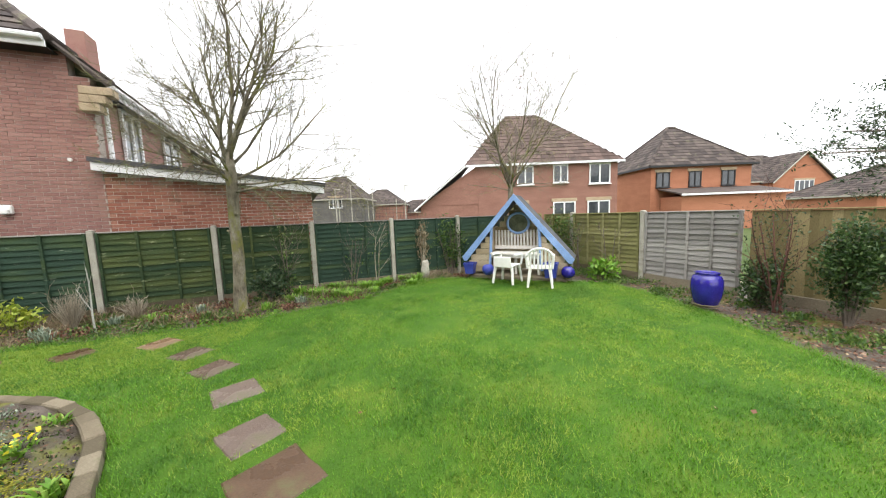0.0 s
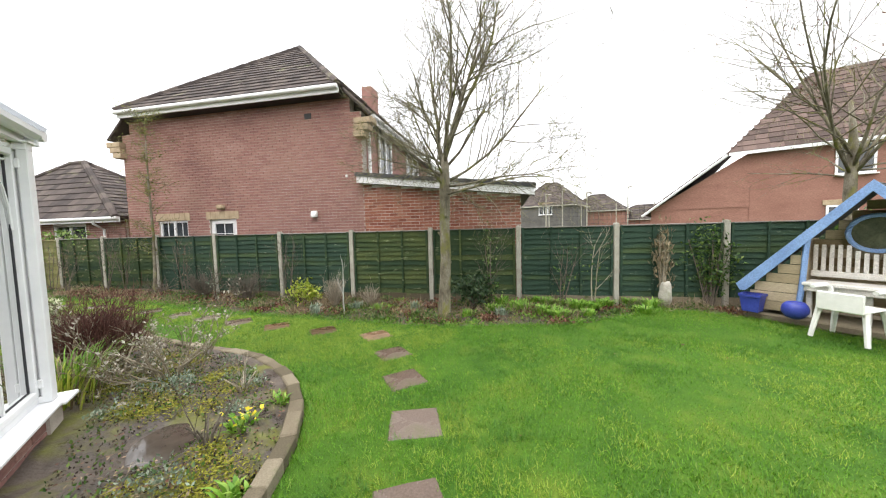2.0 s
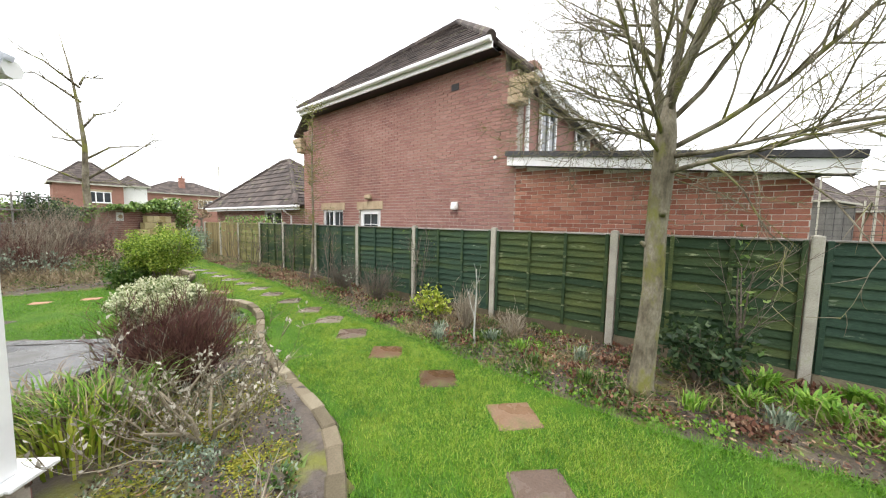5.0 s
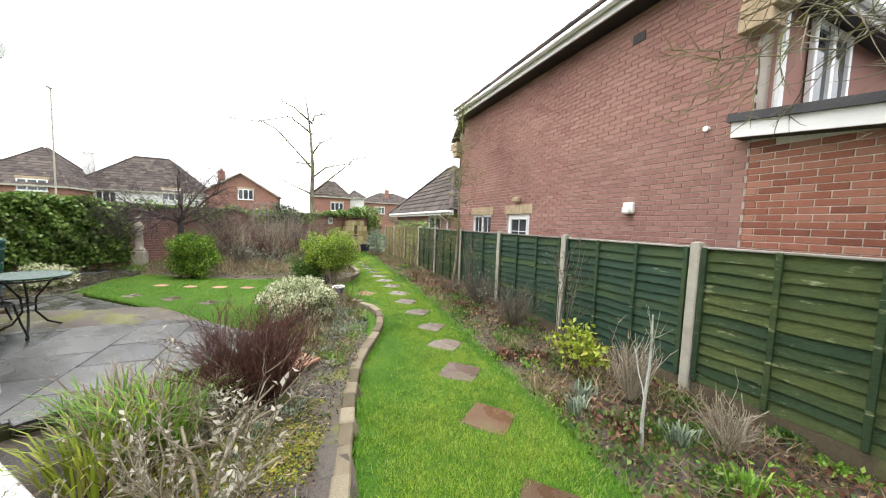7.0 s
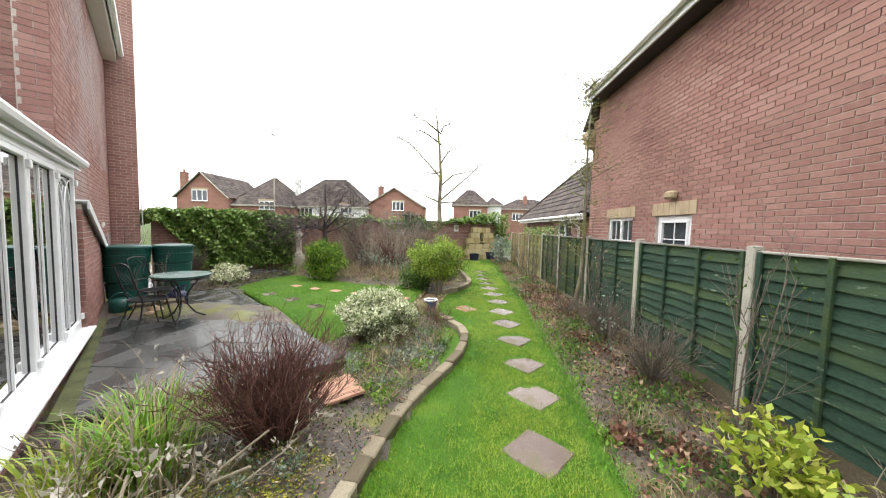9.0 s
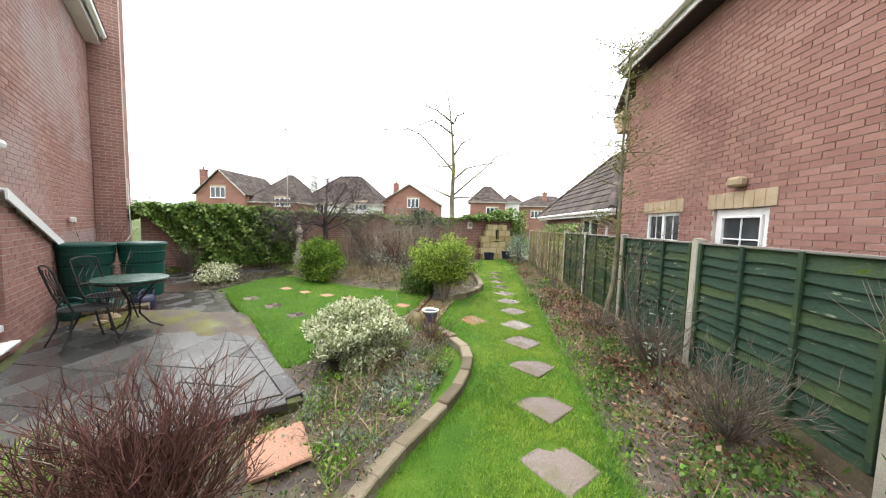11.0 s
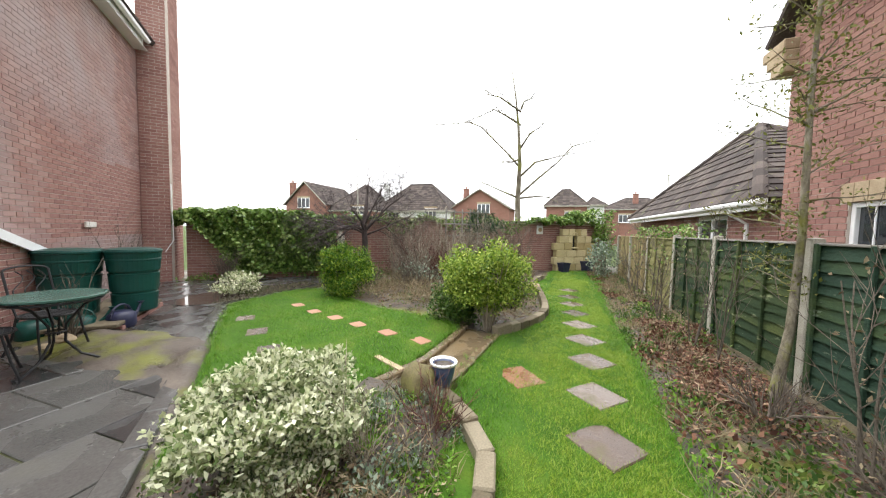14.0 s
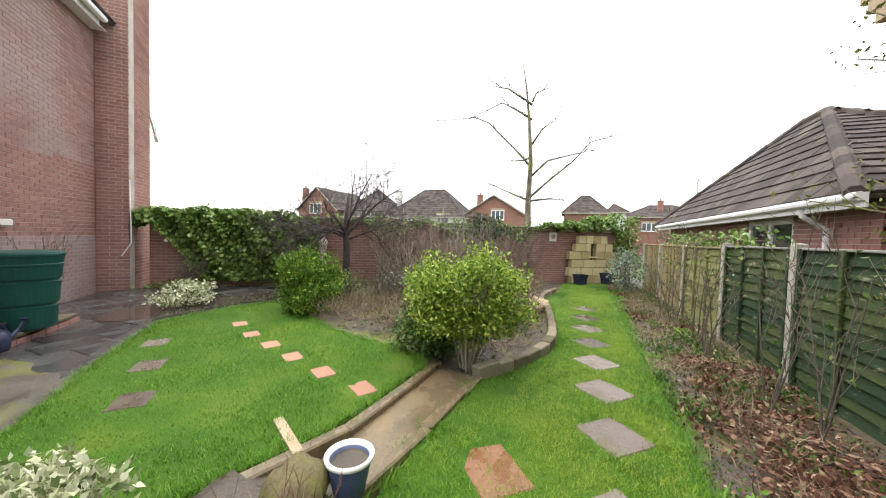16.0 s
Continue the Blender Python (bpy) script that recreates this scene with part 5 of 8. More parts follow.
stones = thing("stepping_stones", "row of square reddish-grey stepping stones sunk in the lawn", "stepping stone", kind="structure")
STEPS = [(-0.21, 2.76, 0.5, 24), (-0.41, 3.35, 0.42, 27), (-0.62, 4.15, 0.42, 18), (-0.95, 4.88, 0.4, 40), (-1.33, 5.55, 0.4, 44), (-1.83, 6.19, 0.41, 46), (-2.77, 6.3, 0.41, 43), (-3.72, 6.43, 0.41, 40), (-4.63, 6.58, 0.43, 46), (-5.48, 6.75, 0.43, 42), (-6.2, 6.8, 0.41, 45), (-6.98, 6.83, 0.42, 47), (-7.68, 6.82, 0.42, 44), (-8.4, 6.84, 0.41, 45), (-9.25, 6.89, 0.42, 43), (-10.03, 6.89, 0.42, 46), (-10.82, 6.88, 0.41, 44), (-11.6, 6.87, 0.42, 45), (-12.4, 6.86, 0.42, 45), (-13.2, 6.86, 0.42, 43), (-14.1, 6.9, 0.42, 44)]


def flag(parent, x, y, sx, sy, rz, top, mat, name="stone", label="", thick=0.05):
    """A worn flag with a slightly uneven outline."""
    pts = []
    ring = [(-1 + q / 2, -1) for q in range(4)] + [(1, -1 + q / 2) for q in range(4)] + [(1 - q / 2, 1) for q in range(4)] + [(-1, 1 - q / 2) for q in range(4)]
    for cx, cy in ring:
        j = 0.07 if abs(cx) == abs(cy) else 0.05
        pts.append((cx * sx / 2 * (1 - rnd.uniform(0, j)), cy * sy / 2 * (1 - rnd.uniform(0, j))))
    k = Build()
    n = len(pts)
    vs = [(a, b, -thick) for a, b in pts] + [(a, b, -0.008) for a, b in pts] + [(a * 0.96, b * 0.96, 0) for a, b in pts]
    k.add(vs, [tuple(range(2 * n, 3 * n))] + [(r * n + i, r * n + (i + 1) % n, (r + 1) * n + (i + 1) % n, (r + 1) * n + i) for r in (0, 1) for i in range(n)])
    ob = part(name, k, mat, parent, label)
    ob.matrix_basis = pose(x, y, top, rnd.uniform(-0.4, 0.4), rnd.uniform(-0.4, 0.4), rz)
    return ob


for x, y, s, rz in STEPS:
    flag(stones, x, y, s, s * 0.97, rz, level(x, y) + 0.008, M_FLAG_RUST if -4.5 < x < -1.5 or y < 3 else M_FLAG)
flag(stones, -8.53, 6.13, 0.45, 0.36, 40, level(-8.53, 6.13) + 0.008, stuff_mat("puddled_flag", [(0.3, (0.16, 0.07, 0.035)), (0.7, (0.26, 0.13, 0.07))], 5, 60, 0.6, 0.2, gloss=(0.45, 0.55, 0.08)), label="puddled orange-brown flag")
slabs = thing("lawn_slabs", "small terracotta and grey slabs sunk in the raised lawn", "paving slab", kind="structure")
for x, y in ((-8.95, 4.86), (-9.05, 4.33), (-9.22, 3.76), (-9.4, 3.23), (-9.58, 2.68), (-9.85, 2.1)):
    flag(slabs, x, y, 0.26, 0.19, 60, level(x, y) + 0.034, M_RED_SLAB)
for x, y in ((-8.02, 3.36), (-8.45, 2.7), (-8.87, 2.0)):
    flag(slabs, x, y, 0.3, 0.26, 45, level(x, y) + 0.032, M_FLAG)
flag(slabs, -8.18, 4.8, 0.5, 0.07, 62, level(-8.18, 4.8) + 0.045, M_SANDSTONE, label="narrow buff stone strip")
rt = thing("loose_red_tile", "loose terracotta tile leaning in the flower bed", "tile")
o = flag(rt, -5.26, 4.78, 0.5, 0.4, 38, 0.1, M_RED_SLAB, "slab", "", 0.03)
o.matrix_basis = pose(-5.26, 4.78, 0.085, 4, -3, 38)


M_WET = stuff_mat("wet_channel_stone", [(0.25, (0.07, 0.055, 0.035)), (0.5, (0.16, 0.12, 0.07)), (0.8, (0.27, 0.19, 0.09))], 2.2, 60, 0.45, 0.25, gloss=(0.4, 0.6, 0.06))


def edging(name, label, line, w=0.12, h=0.17, up=0.10, length=0.27, mat=None):
    """Stone blocks end to end along a curved line."""
    t = thing(name, label, "edging", kind="structure")
    pts = smooth_line(line, 0.03)
    i = 0
    while i < len(pts) - 4:
        L = length * rnd.uniform(0.75, 1.2)
        j, acc = i, 0.0
        while j < len(pts) - 1 and acc < L:
            acc += (Vector(pts[j + 1]) - Vector(pts[j])).length
            j += 1
        a, b = Vector(pts[i]), Vector(pts[j])
        m = (a + b) / 2
        d = b - a
        k = Build().box((0, 0, -h / 2), (d.length + 0.012, w * rnd.uniform(0.92, 1.08), h), bev=0.012)
        ob = part("block", k, mat or M_EDGE, t)
        ob.matrix_basis = pose(m.x, m.y, level(m.x, m.y) + up + rnd.uniform(-0.008, 0.008), rnd.uniform(-1.5, 1.5), rnd.uniform(-1.5, 1.5), math.degrees(math.atan2(d.y, d.x)) + rnd.uniform(-2, 2))
        i = j
    return t


edging("bed_edging", "curved edging of worn buff stone blocks round the flower bed",
       [(-0.82, 1.5), (-1.08, 2.2), (-1.22, 2.9), (-1.33, 3.3), (-1.46, 3.7), (-1.7, 4.13), (-2.08, 4.56), (-2.62, 4.92), (-3.05, 5.08), (-3.75, 5.2), (-4.5, 5.33), (-5.2, 5.51), (-5.95, 5.85), (-6.3, 5.98), (-6.8, 6.08), (-7.15, 6.05), (-7.38, 5.95), (-7.6, 5.76), (-7.78, 5.56)])
edging("shrub_bed_edging", "curved grey stone edging round the shrub bed", [(-9.72, 5.68), (-10.3, 6.05), (-11.0, 6.3), (-11.6, 6.34), (-12.4, 6.28), (-13.1, 6.2), (-14.6, 5.95), (-16.0, 6.2)], up=0.13)
edging("lawn_kerb", "straight stone kerb between the raised lawn and the channel", [(-7.2, 4.55), (-7.8, 4.9), (-8.15, 5.08), (-9.0, 5.15), (-9.85, 5.22)], 0.1, 0.25, 0.04, 0.7, M_WET)
edging("channel_kerb", "straight stone kerb beside the lawn path", [(-8.0, 5.5), (-8.8, 5.6), (-9.75, 5.72)], 0.09, 0.25, 0.04, 0.7, M_WET)
ch = Build()
ch.prism([(-8.05, 5.12), (-8.0, 5.48), (-9.72, 5.7), (-9.86, 5.24)][::-1], 0.0, 0.11)
solo("stone_channel", ch, M_WET, "wet shallow stone channel between two kerbs", "channel", kind="structure")

# patio
patio = thing("patio", "wet stone paved patio with mossy joints", "patio", kind="structure")
PATIO = [(-5.76, 4.7), (-9.5, 0.8), (-12.2, 0.9), (-13.0, -0.2), (-10.4, -2.85), (-4.45, 2.85)]
INNERS = [[(-5.83, 4.49), (-11.65, -1.55), (-10.9, -2.75), (-10.3, -2.75), (-4.55, 2.95)], [(-9.46, 0.7), (-12.2, 0.9), (-13.0, -0.2), (-11.7, -1.6)]]
PZ = 0.15
M_JOINT = stuff_mat("mossy_joint", [(0.3, (0.04, 0.045, 0.015)), (0.7, (0.10, 0.11, 0.04))], 5, 60, 0.9, 0.4)
part("bedding", Build().prism(PATIO, -0.02, PZ - 0.014), M_JOINT, patio)


def paving(x, y, w, d, zone):
    r = [(x + 0.006, y + 0.006), (x + w - 0.006, y + 0.006), (x + w - 0.006, y + d - 0.006), (x + 0.006, y + d - 0.006)]
    q = clip_poly(r, zone)
    if len(q) < 3:
        return
    cx, cy = sum(p[0] for p in q) / len(q), sum(p[1] for p in q) / len(q)
    k = Build()
    n = len(q)
    vs = [(a - cx, b - cy, -0.04) for a, b in q] + [(a - cx, b - cy, -0.005) for a, b in q] + [((a - cx) * 0.985, (b - cy) * 0.985, 0) for a, b in q]
    k.add(vs, [tuple(range(2 * n, 3 * n))] + [(s * n + i, s * n + (i + 1) % n, (s + 1) * n + (i + 1) % n, (s + 1) * n + i) for s in (0, 1) for i in range(n)])
    ob = part("paving_slab", k, M_PATIO, patio)
    ob.matrix_basis = pose(cx, cy, PZ + rnd.uniform(-0.002, 0.003), rnd.uniform(-0.25, 0.25), rnd.uniform(-0.25, 0.25), 0)


y = -3.0
while y < 4.7:
    d = rnd.choice((0.45, 0.6, 0.6, 0.75))
    x = -13.1 + rnd.uniform(0, 0.4)
    while x < -4.2:
        w = rnd.choice((0.6, 0.6, 0.9, 0.75, 0.45))
        for zone in INNERS:
            paving(x, y, w, d, zone)
        x += w
    y += d
for p, q in (((-5.79, 4.6), (-9.42, 0.78)), ((-5.73, 4.57), (-4.55, 2.98))):
    a, b = Vector(p), Vector(q)
    n = int((b - a).length / 0.45)
    for i in range(n):
        m = a.lerp(b, (i + 0.5) / n)
        ob = part("border_slab", Build().box((0, 0, -0.03), ((b - a).length / n - 0.01, 0.15, 0.07), bev=0.008), M_PATIO, patio)
        ob.matrix_basis = pose(m.x, m.y, PZ + 0.005 + rnd.uniform(-0.002, 0.002), 0, 0, math.degrees(math.atan2((b - a).y, (b - a).x)))

M_WATER = stuff_mat("muddy_water", [(0.3, (0.055, 0.043, 0.034)), (0.7, (0.09, 0.072, 0.059))], 2, 10, 0.05, 0.02, spec=0.6)


def puddle(outline, z, label):
    k = Build()
    pts = smooth_line(outline, 0.1, True)
    k.add([(x, y, z) for x, y in pts], [tuple(range(len(pts)))])
    return solo("puddle", k, M_WATER, label, "puddle")


puddle([(-9.3, 0.45), (-9.75, 0.66), (-10.7, 0.72), (-11.8, 0.8), (-12.1, 0.4), (-11.3, -0.1), (-10.6, -0.4), (-10.1, -0.5), (-9.6, -0.45), (-9.1, 0.05)], PZ + 0.006, "shallow brown rain puddle on the far patio paving")
puddle([(-2.2, 3.42), (-2.22, 3.66), (-2.4, 3.84), (-2.62, 3.8), (-2.66, 3.58), (-2.56, 3.42), (-2.36, 3.3)], -0.02, "muddy rain puddle in the flower bed")

# the far wall, with the niche
W0, WD, WN2 = Vector((-11.2, -2.8)), Vector((-0.635, 0.772)), Vector((0.772, 0.635))
fw = thing("garden_wall", "old red-brown brick garden wall", "wall", kind="structure")
brick_wall(fw, W0, WD, WN2, 14.9, 0.0, 1.92)


def on_wall(s, out=0.0):
    return W0 + WD * s + WN2 * out


cp = Build()
for i in range(33):
    p = on_wall(0.22 + i * 0.45, -0.12)
    cp.box((p.x, p.y, 1.95), (0.44, 0.34, 0.06), math.degrees(math.atan2(WD.y, WD.x)), 0.01)
part("coping", cp, M_EDGE, fw)
nz = thing("niche_wall", "yellow stone garden feature with an arched niche", "garden feature")
nr = math.degrees(math.atan2(WD.y, WD.x))
for r in range(6):
    z0, z1 = 0.25 + 0.28 * r, 0.25 + 0.28 * (r + 1) - 0.012
    half = 1.0 if r < 4 else (0.86 if r == 4 else 0.62)
    n = 4
    for i in range(n):
        a0, a1 = -half + 2 * half * i / n + (0.0 if r % 2 else 0.1), -half + 2 * half * (i + 1) / n - 0.012 + (0.0 if r % 2 else 0.1)
        a0, a1 = max(a0, -half), min(a1, half)
        if z0 > 1.0 and z1 < 1.85 and a0 < 0.12 and a1 > -0.12:
            segs = [(a0, -0.13), (0.13, a1)]
        else:
            segs = [(a0, a1)]
        for b0, b1 in segs:
            if b1 - b0 < 0.04:
                continue
            p = on_wall(12.85 + (b0 + b1) / 2, 0.22)
            k = Build().box((0, 0, 0), (b1 - b0, 0.2, z1 - z0), bev=0.012)
            part("stone_block", k, M_NICHE, nz).matrix_basis = pose(p.x, p.y, (z0 + z1) / 2, 0, 0, nr)
p = on_wall(12.85, 0.12)
# near-black plate: the shade inside the niche is put into its colour
k = Build().box((p.x, p.y, 1.42), (0.3, 0.04, 0.85), nr)
part("niche_back", k, M_NICHE_SHADE, nz)
k = Build()
pts = []
for q in range(9):
    t = math.pi * q / 8
    pp = on_wall(12.85 + 0.12 * math.cos(t), 0.31)
    pts.append((pp.x, pp.y, 1.66 + 0.12 * math.sin(t)))
k.tube(pts, 0.03, 5)
for sg in (-1, 1):
    pp = on_wall(12.85 + sg * 0.13, 0.31)
    k.tube([(pp.x, pp.y, 1.2), (pp.x, pp.y, 1.66)], 0.022, 5)
pp = on_wall(12.85, 0.33)
k.box((pp.x, pp.y, 1.17), (0.36, 0.1, 0.05), nr, 0.01)
part("niche_surround", k, M_NICHE, nz)
sg_ = thing("wall_plaque", "small pale square plaque on the garden wall", "plaque", pose(*on_wall(11.35, 0.03), 1.66, 0, 0, nr))
part("plate", Build().box((0, 0, 0), (0.3, 0.03, 0.34), bev=0.02), M_PVC, sg_)
part("motif", Build().lathe([(0.08, -0.02), (0.08, 0.02)], 14, (0, 0, 0)).mesh("motif", M_SANDSTONE), None, sg_).matrix_basis = pose(0, -0.02, 0, 90, 0, 0)
nz.location.z = -0.2
# trellis and brown boarding in the middle of the wall
tr = thing("trellis", "weathered wooden trellis against the garden wall", "trellis")
for i in range(6):
    p = on_wall(7.3 + 0.3 * i, 0.3)
    part("upright", Build().box((p.x, p.y, 1.2), (0.04, 0.03, 2.2), nr, 0.004), M_FENCE_GREY, tr)
for z in (0.6, 1.0, 1.4, 1.8, 2.2):
    p = on_wall(8.05, 0.33)
    part("crossbar", Build().box((p.x, p.y, z), (1.6, 0.03, 0.04), nr, 0.004), M_FENCE_GREY, tr)


# ---- things in the garden ----
M_BOARD = stuff_mat("buff_cladding", [(0.25, (0.26, 0.20, 0.12)), (0.5, (0.38, 0.31, 0.20)), (0.8, (0.48, 0.40, 0.28))], 3, 60, 0.85, 0.3, stretch=(0.5, 0.5, 3), vary="object", spec=0.2)
M_OFFWHITE = stuff_mat("white_painted_wood", [(0.3, (0.60, 0.57, 0.52)), (0.7, (0.76, 0.74, 0.69))], 4, 70, 0.6, 0.1)
M_ARBOUR_GLASS = stuff_mat("mossy_porthole_glass", [(0.3, (0.05, 0.06, 0.035)), (0.7, (0.14, 0.15, 0.09))], 4, 40, 0.25, 0.1)
M_MOSSY = stuff_mat("mossy_rock", [(0.25, (0.07, 0.055, 0.03)), (0.5, (0.13, 0.11, 0.05)), (0.75, (0.17, 0.17, 0.04))], 6, 60, 0.9, 0.7)

M_ARBOUR_ROOF = stuff_mat("arbour_felt", [(0.3, (0.05, 0.055, 0.06)), (0.7, (0.10, 0.105, 0.11))], 3, 60, 0.9, 0.3)
ar = thing("garden_arbour", "blue triangular garden arbour with a white slatted bench and porthole", "arbour", pose(4.83, 6.97, 0, 0, 0, -49.8))
APEX, HALF, TIP = 2.04, 1.36, 0.50
for sg in (-1, 1):
    ang = math.atan2(APEX - TIP, HALF)
    L = math.hypot(HALF, APEX - TIP)
    k = Build()
    k.add([(0, -0.06, APEX), (sg * HALF, -0.06, TIP), (sg * (HALF - 0.05), -0.06, TIP - 0.1), (sg * (HALF - 0.12), -0.06, TIP - 0.1), (0, -0.06, APEX - 0.15),
           (0, -0.02, APEX), (sg * HALF, -0.02, TIP), (sg * (HALF - 0.05), -0.02, TIP - 0.1), (sg * (HALF - 0.12), -0.02, TIP - 0.1), (0, -0.02, APEX - 0.15)],
          [(0, 1, 2, 3, 4), (9, 8, 7, 6, 5), (0, 5, 6, 1), (1, 6, 7, 2), (2, 7, 8, 3), (3, 8, 9, 4), (4, 9, 5, 0)])
    part("bargeboard", k, M_BLUE, ar, "blue painted bargeboard")
    k = Build()
    k.slab([(0, -0.02, APEX - 0.02), (sg * (HALF - 0.02), -0.02, TIP - 0.02), (sg * (HALF - 0.02), 0.8, TIP - 0.02), (0, 0.8, APEX - 0.02)][::sg], 0.03)
    part("roof", k, M_ARBOUR_ROOF, ar, "dark felted roof slope")
    # clad cheek beside the seat
    for i in range(9):
        z0, z1 = 0.12 + 0.15 * i, 0.12 + 0.15 * (i + 1) - 0.008
        outer = min(1.2, (APEX - 0.16 - z1) / (APEX - TIP) * HALF - 0.02)
        if outer > 0.64:
            k = Build().box((sg * (0.62 + outer) / 2, 0.03, (z0 + z1) / 2), (outer - 0.62, 0.03, z1 - z0), bev=0.005)
            part("cladding_board", k, M_BOARD, ar)
    pts = []
    for q in range(9):
        t = q / 8
        pts.append((sg * (0.64 - 0.05 * math.sin(t * 2.2) + 0.06 * (1 - t) * 0 - 0.14 * max(0, t - 0.7)), 0.0, 0.2 + 1.2 * t))
    part("curved_post", Build().tube(pts, 0.035, 6), M_BLUE, ar, "blue curved post")
    k = Build()
    k.slab([(sg * 0.62, 0.04, 0.1), (sg * 0.62, 0.75, 0.1), (sg * 0.62, 0.75, 1.25), (sg * 0.62, 0.04, 1.25)], 0.02)
    part("side_panel", k, M_BOARD, ar)
for i in range(13):
    z0, z1 = 0.12 + 0.14 * i, 0.12 + 0.14 * (i + 1) - 0.006
    w = min(1.24, 2 * ((APEX - 0.1 - z1) / (APEX - TIP) * HALF))
    if w > 0.1:
        part("back_board", Build().box((0, 0.75 if z1 < 1.0 else 0.5, (z0 + z1) / 2), (w, 0.025, z1 - z0), bev=0.004), M_BOARD, ar)
k = Build()
pts = [(0.27 * math.cos(2 * math.pi * q / 24), 0.40, 1.33 + 0.25 * math.sin(2 * math.pi * q / 24)) for q in range(25)]
part("porthole_ring", k.tube(pts, 0.032, 6), M_BLUE, ar, "blue porthole ring")
part("porthole_glass", Build().lathe([(0.26, -0.01), (0.26, 0.01)], 24).mesh("porthole_glass", M_ARBOUR_GLASS), None, ar).matrix_basis = pose(0, 0.45, 1.33, 90, 0, 0)
for i in range(15):
    x = -0.56 + 1.12 * i / 14
    top = 1.16 if abs(x) > 0.29 else 1.33 - math.sqrt(max(0.0, 0.3 ** 2 - x * x)) * 0.98
    part("bench_slat", Build().box((x, 0.36, (0.74 + top) / 2), (0.045, 0.022, top - 0.74), bev=0.004), M_OFFWHITE, ar)
part("bench_rail", Build().box((0, 0.35, 0.72), (1.2, 0.04, 0.09), bev=0.008), M_OFFWHITE, ar)
part("bench_seat", Build().box((0, 0.15, 0.6), (1.2, 0.42, 0.05), bev=0.01), M_OFFWHITE, ar)
part("bench_front", Build().box((0, -0.0, 0.54), (1.2, 0.03, 0.1), bev=0.008), M_OFFWHITE, ar)
for x in (-0.55, 0, 0.55):
    part("bench_leg", Build().box((x, 0.1, 0.33), (0.06, 0.06, 0.5), bev=0.006), M_OFFWHITE, ar)
solo("arbour_base", Build().box((0, 0.5, 0.005), (2.4, 1.1, 0.11), bev=0.02), M_EDGE, "low paved base under the arbour", "paving", pose(4.83, 6.97, 0, 0, 0, -49.8), kind="structure")


def plastic_chair(m, label, back=True):
    t = thing("plastic_chair", label, "chair", m, "white plastic chairs")
    seat = Build().box((0, 0, 0.41), (0.46, 0.44, 0.03), bev=0.014)
    seat.box((0, 0.21, 0.395), (0.46, 0.03, 0.05), bev=0.012)
    part("seat", seat, M_WHITE_PLASTIC, t)
    for sx in (-1, 1):
        for sy in (-1, 1):
            k = Build().tube([(sx * 0.2, sy * 0.18, 0.41), (sx * 0.25, sy * 0.24, 0.0)], [0.036, 0.026], 6)
            part("leg", k, M_WHITE_PLASTIC, t)
        k = Build().tube([(sx * 0.24, 0.2, 0.41), (sx * 0.28, 0.21, 0.62), (sx * 0.28, 0.1, 0.66), (sx * 0.27, -0.2, 0.66)], [0.026, 0.026, 0.03, 0.026], 6)
        part("arm", k, M_WHITE_PLASTIC, t)
    if back:
        k = Build()
        arch = [(0.27 * math.cos(math.pi * q / 10), -0.22 - 0.05 * math.sin(math.pi * q / 10), 0.62 + 0.22 * math.sin(math.pi * q / 10)) for q in range(11)]
        k.tube([(0.25, -0.2, 0.41)] + arch + [(-0.25, -0.2, 0.41)], 0.03, 6)
        part("back_frame", k, M_WHITE_PLASTIC, t)
        for i in range(6):
            x = -0.19 + 0.076 * i
            top = 0.6 + 0.21 * math.sqrt(max(0, 1 - (x / 0.27) ** 2))
            part("back_slat", Build().tube([(x, -0.2, 0.41), (x, -0.25, top)], 0.021, 5), M_WHITE_PLASTIC, t)
    else:
        k = Build().box((0, -0.24, 0.5), (0.42, 0.03, 0.24), bev=0.014)
        part("backrest", k, M_WHITE_PLASTIC, t)
    return t


plastic_chair(pose(4.77, 6.0, 0.0, 0, 0, -42), "white plastic garden armchair with a slatted back on the lawn")
plastic_chair(pose(4.4, 6.68, 0.0, 0, 0, -62), "white plastic garden chair with a low solid back on the lawn", False)


def square_pot(m, label, s=0.26, h=0.28, mat=None):
    t = thing("plant_pot", label, "plant pot", m, "blue pots by the arbour")
    k = Build()
    a, b = s * 0.38, s * 0.5
    k.add([(-a, -a, 0), (a, -a, 0), (a, a, 0), (-a, a, 0), (-b, -b, h), (b, -b, h), (b, b, h), (-b, b, h), (-b * 0.85, -b * 0.85, h), (b * 0.85, -b * 0.85, h), (b * 0.85, b * 0.85, h), (-b * 0.85, b * 0.85, h)],
          [(3, 2, 1, 0), (0, 1, 5, 4), (1, 2, 6, 5), (2, 3, 7, 6), (3, 0, 4, 7), (4, 5, 9, 8), (5, 6, 10, 9), (6, 7, 11, 10), (7, 4, 8, 11)])
    k.box((0, -b, h - 0.02), (s * 1.06, 0.02, 0.04)), k.box((0, b, h - 0.02), (s * 1.06, 0.02, 0.04)), k.box((-b, 0, h - 0.02), (0.02, s, 0.04)), k.box((b, 0, h - 0.02), (0.02, s, 0.04))
    part("body", k, mat or M_BLUE_POT, t)
    part("compost", Build().box((0, 0, h - 0.05), (s * 0.86, s * 0.86, 0.02)), M_SOIL, t)
    return t


def ar_at(x, y, z=0.09, rz=0.0):
    return pose(4.83, 6.97, 0, 0, 0, -49.8) @ pose(x, y, z, 0, 0, rz)


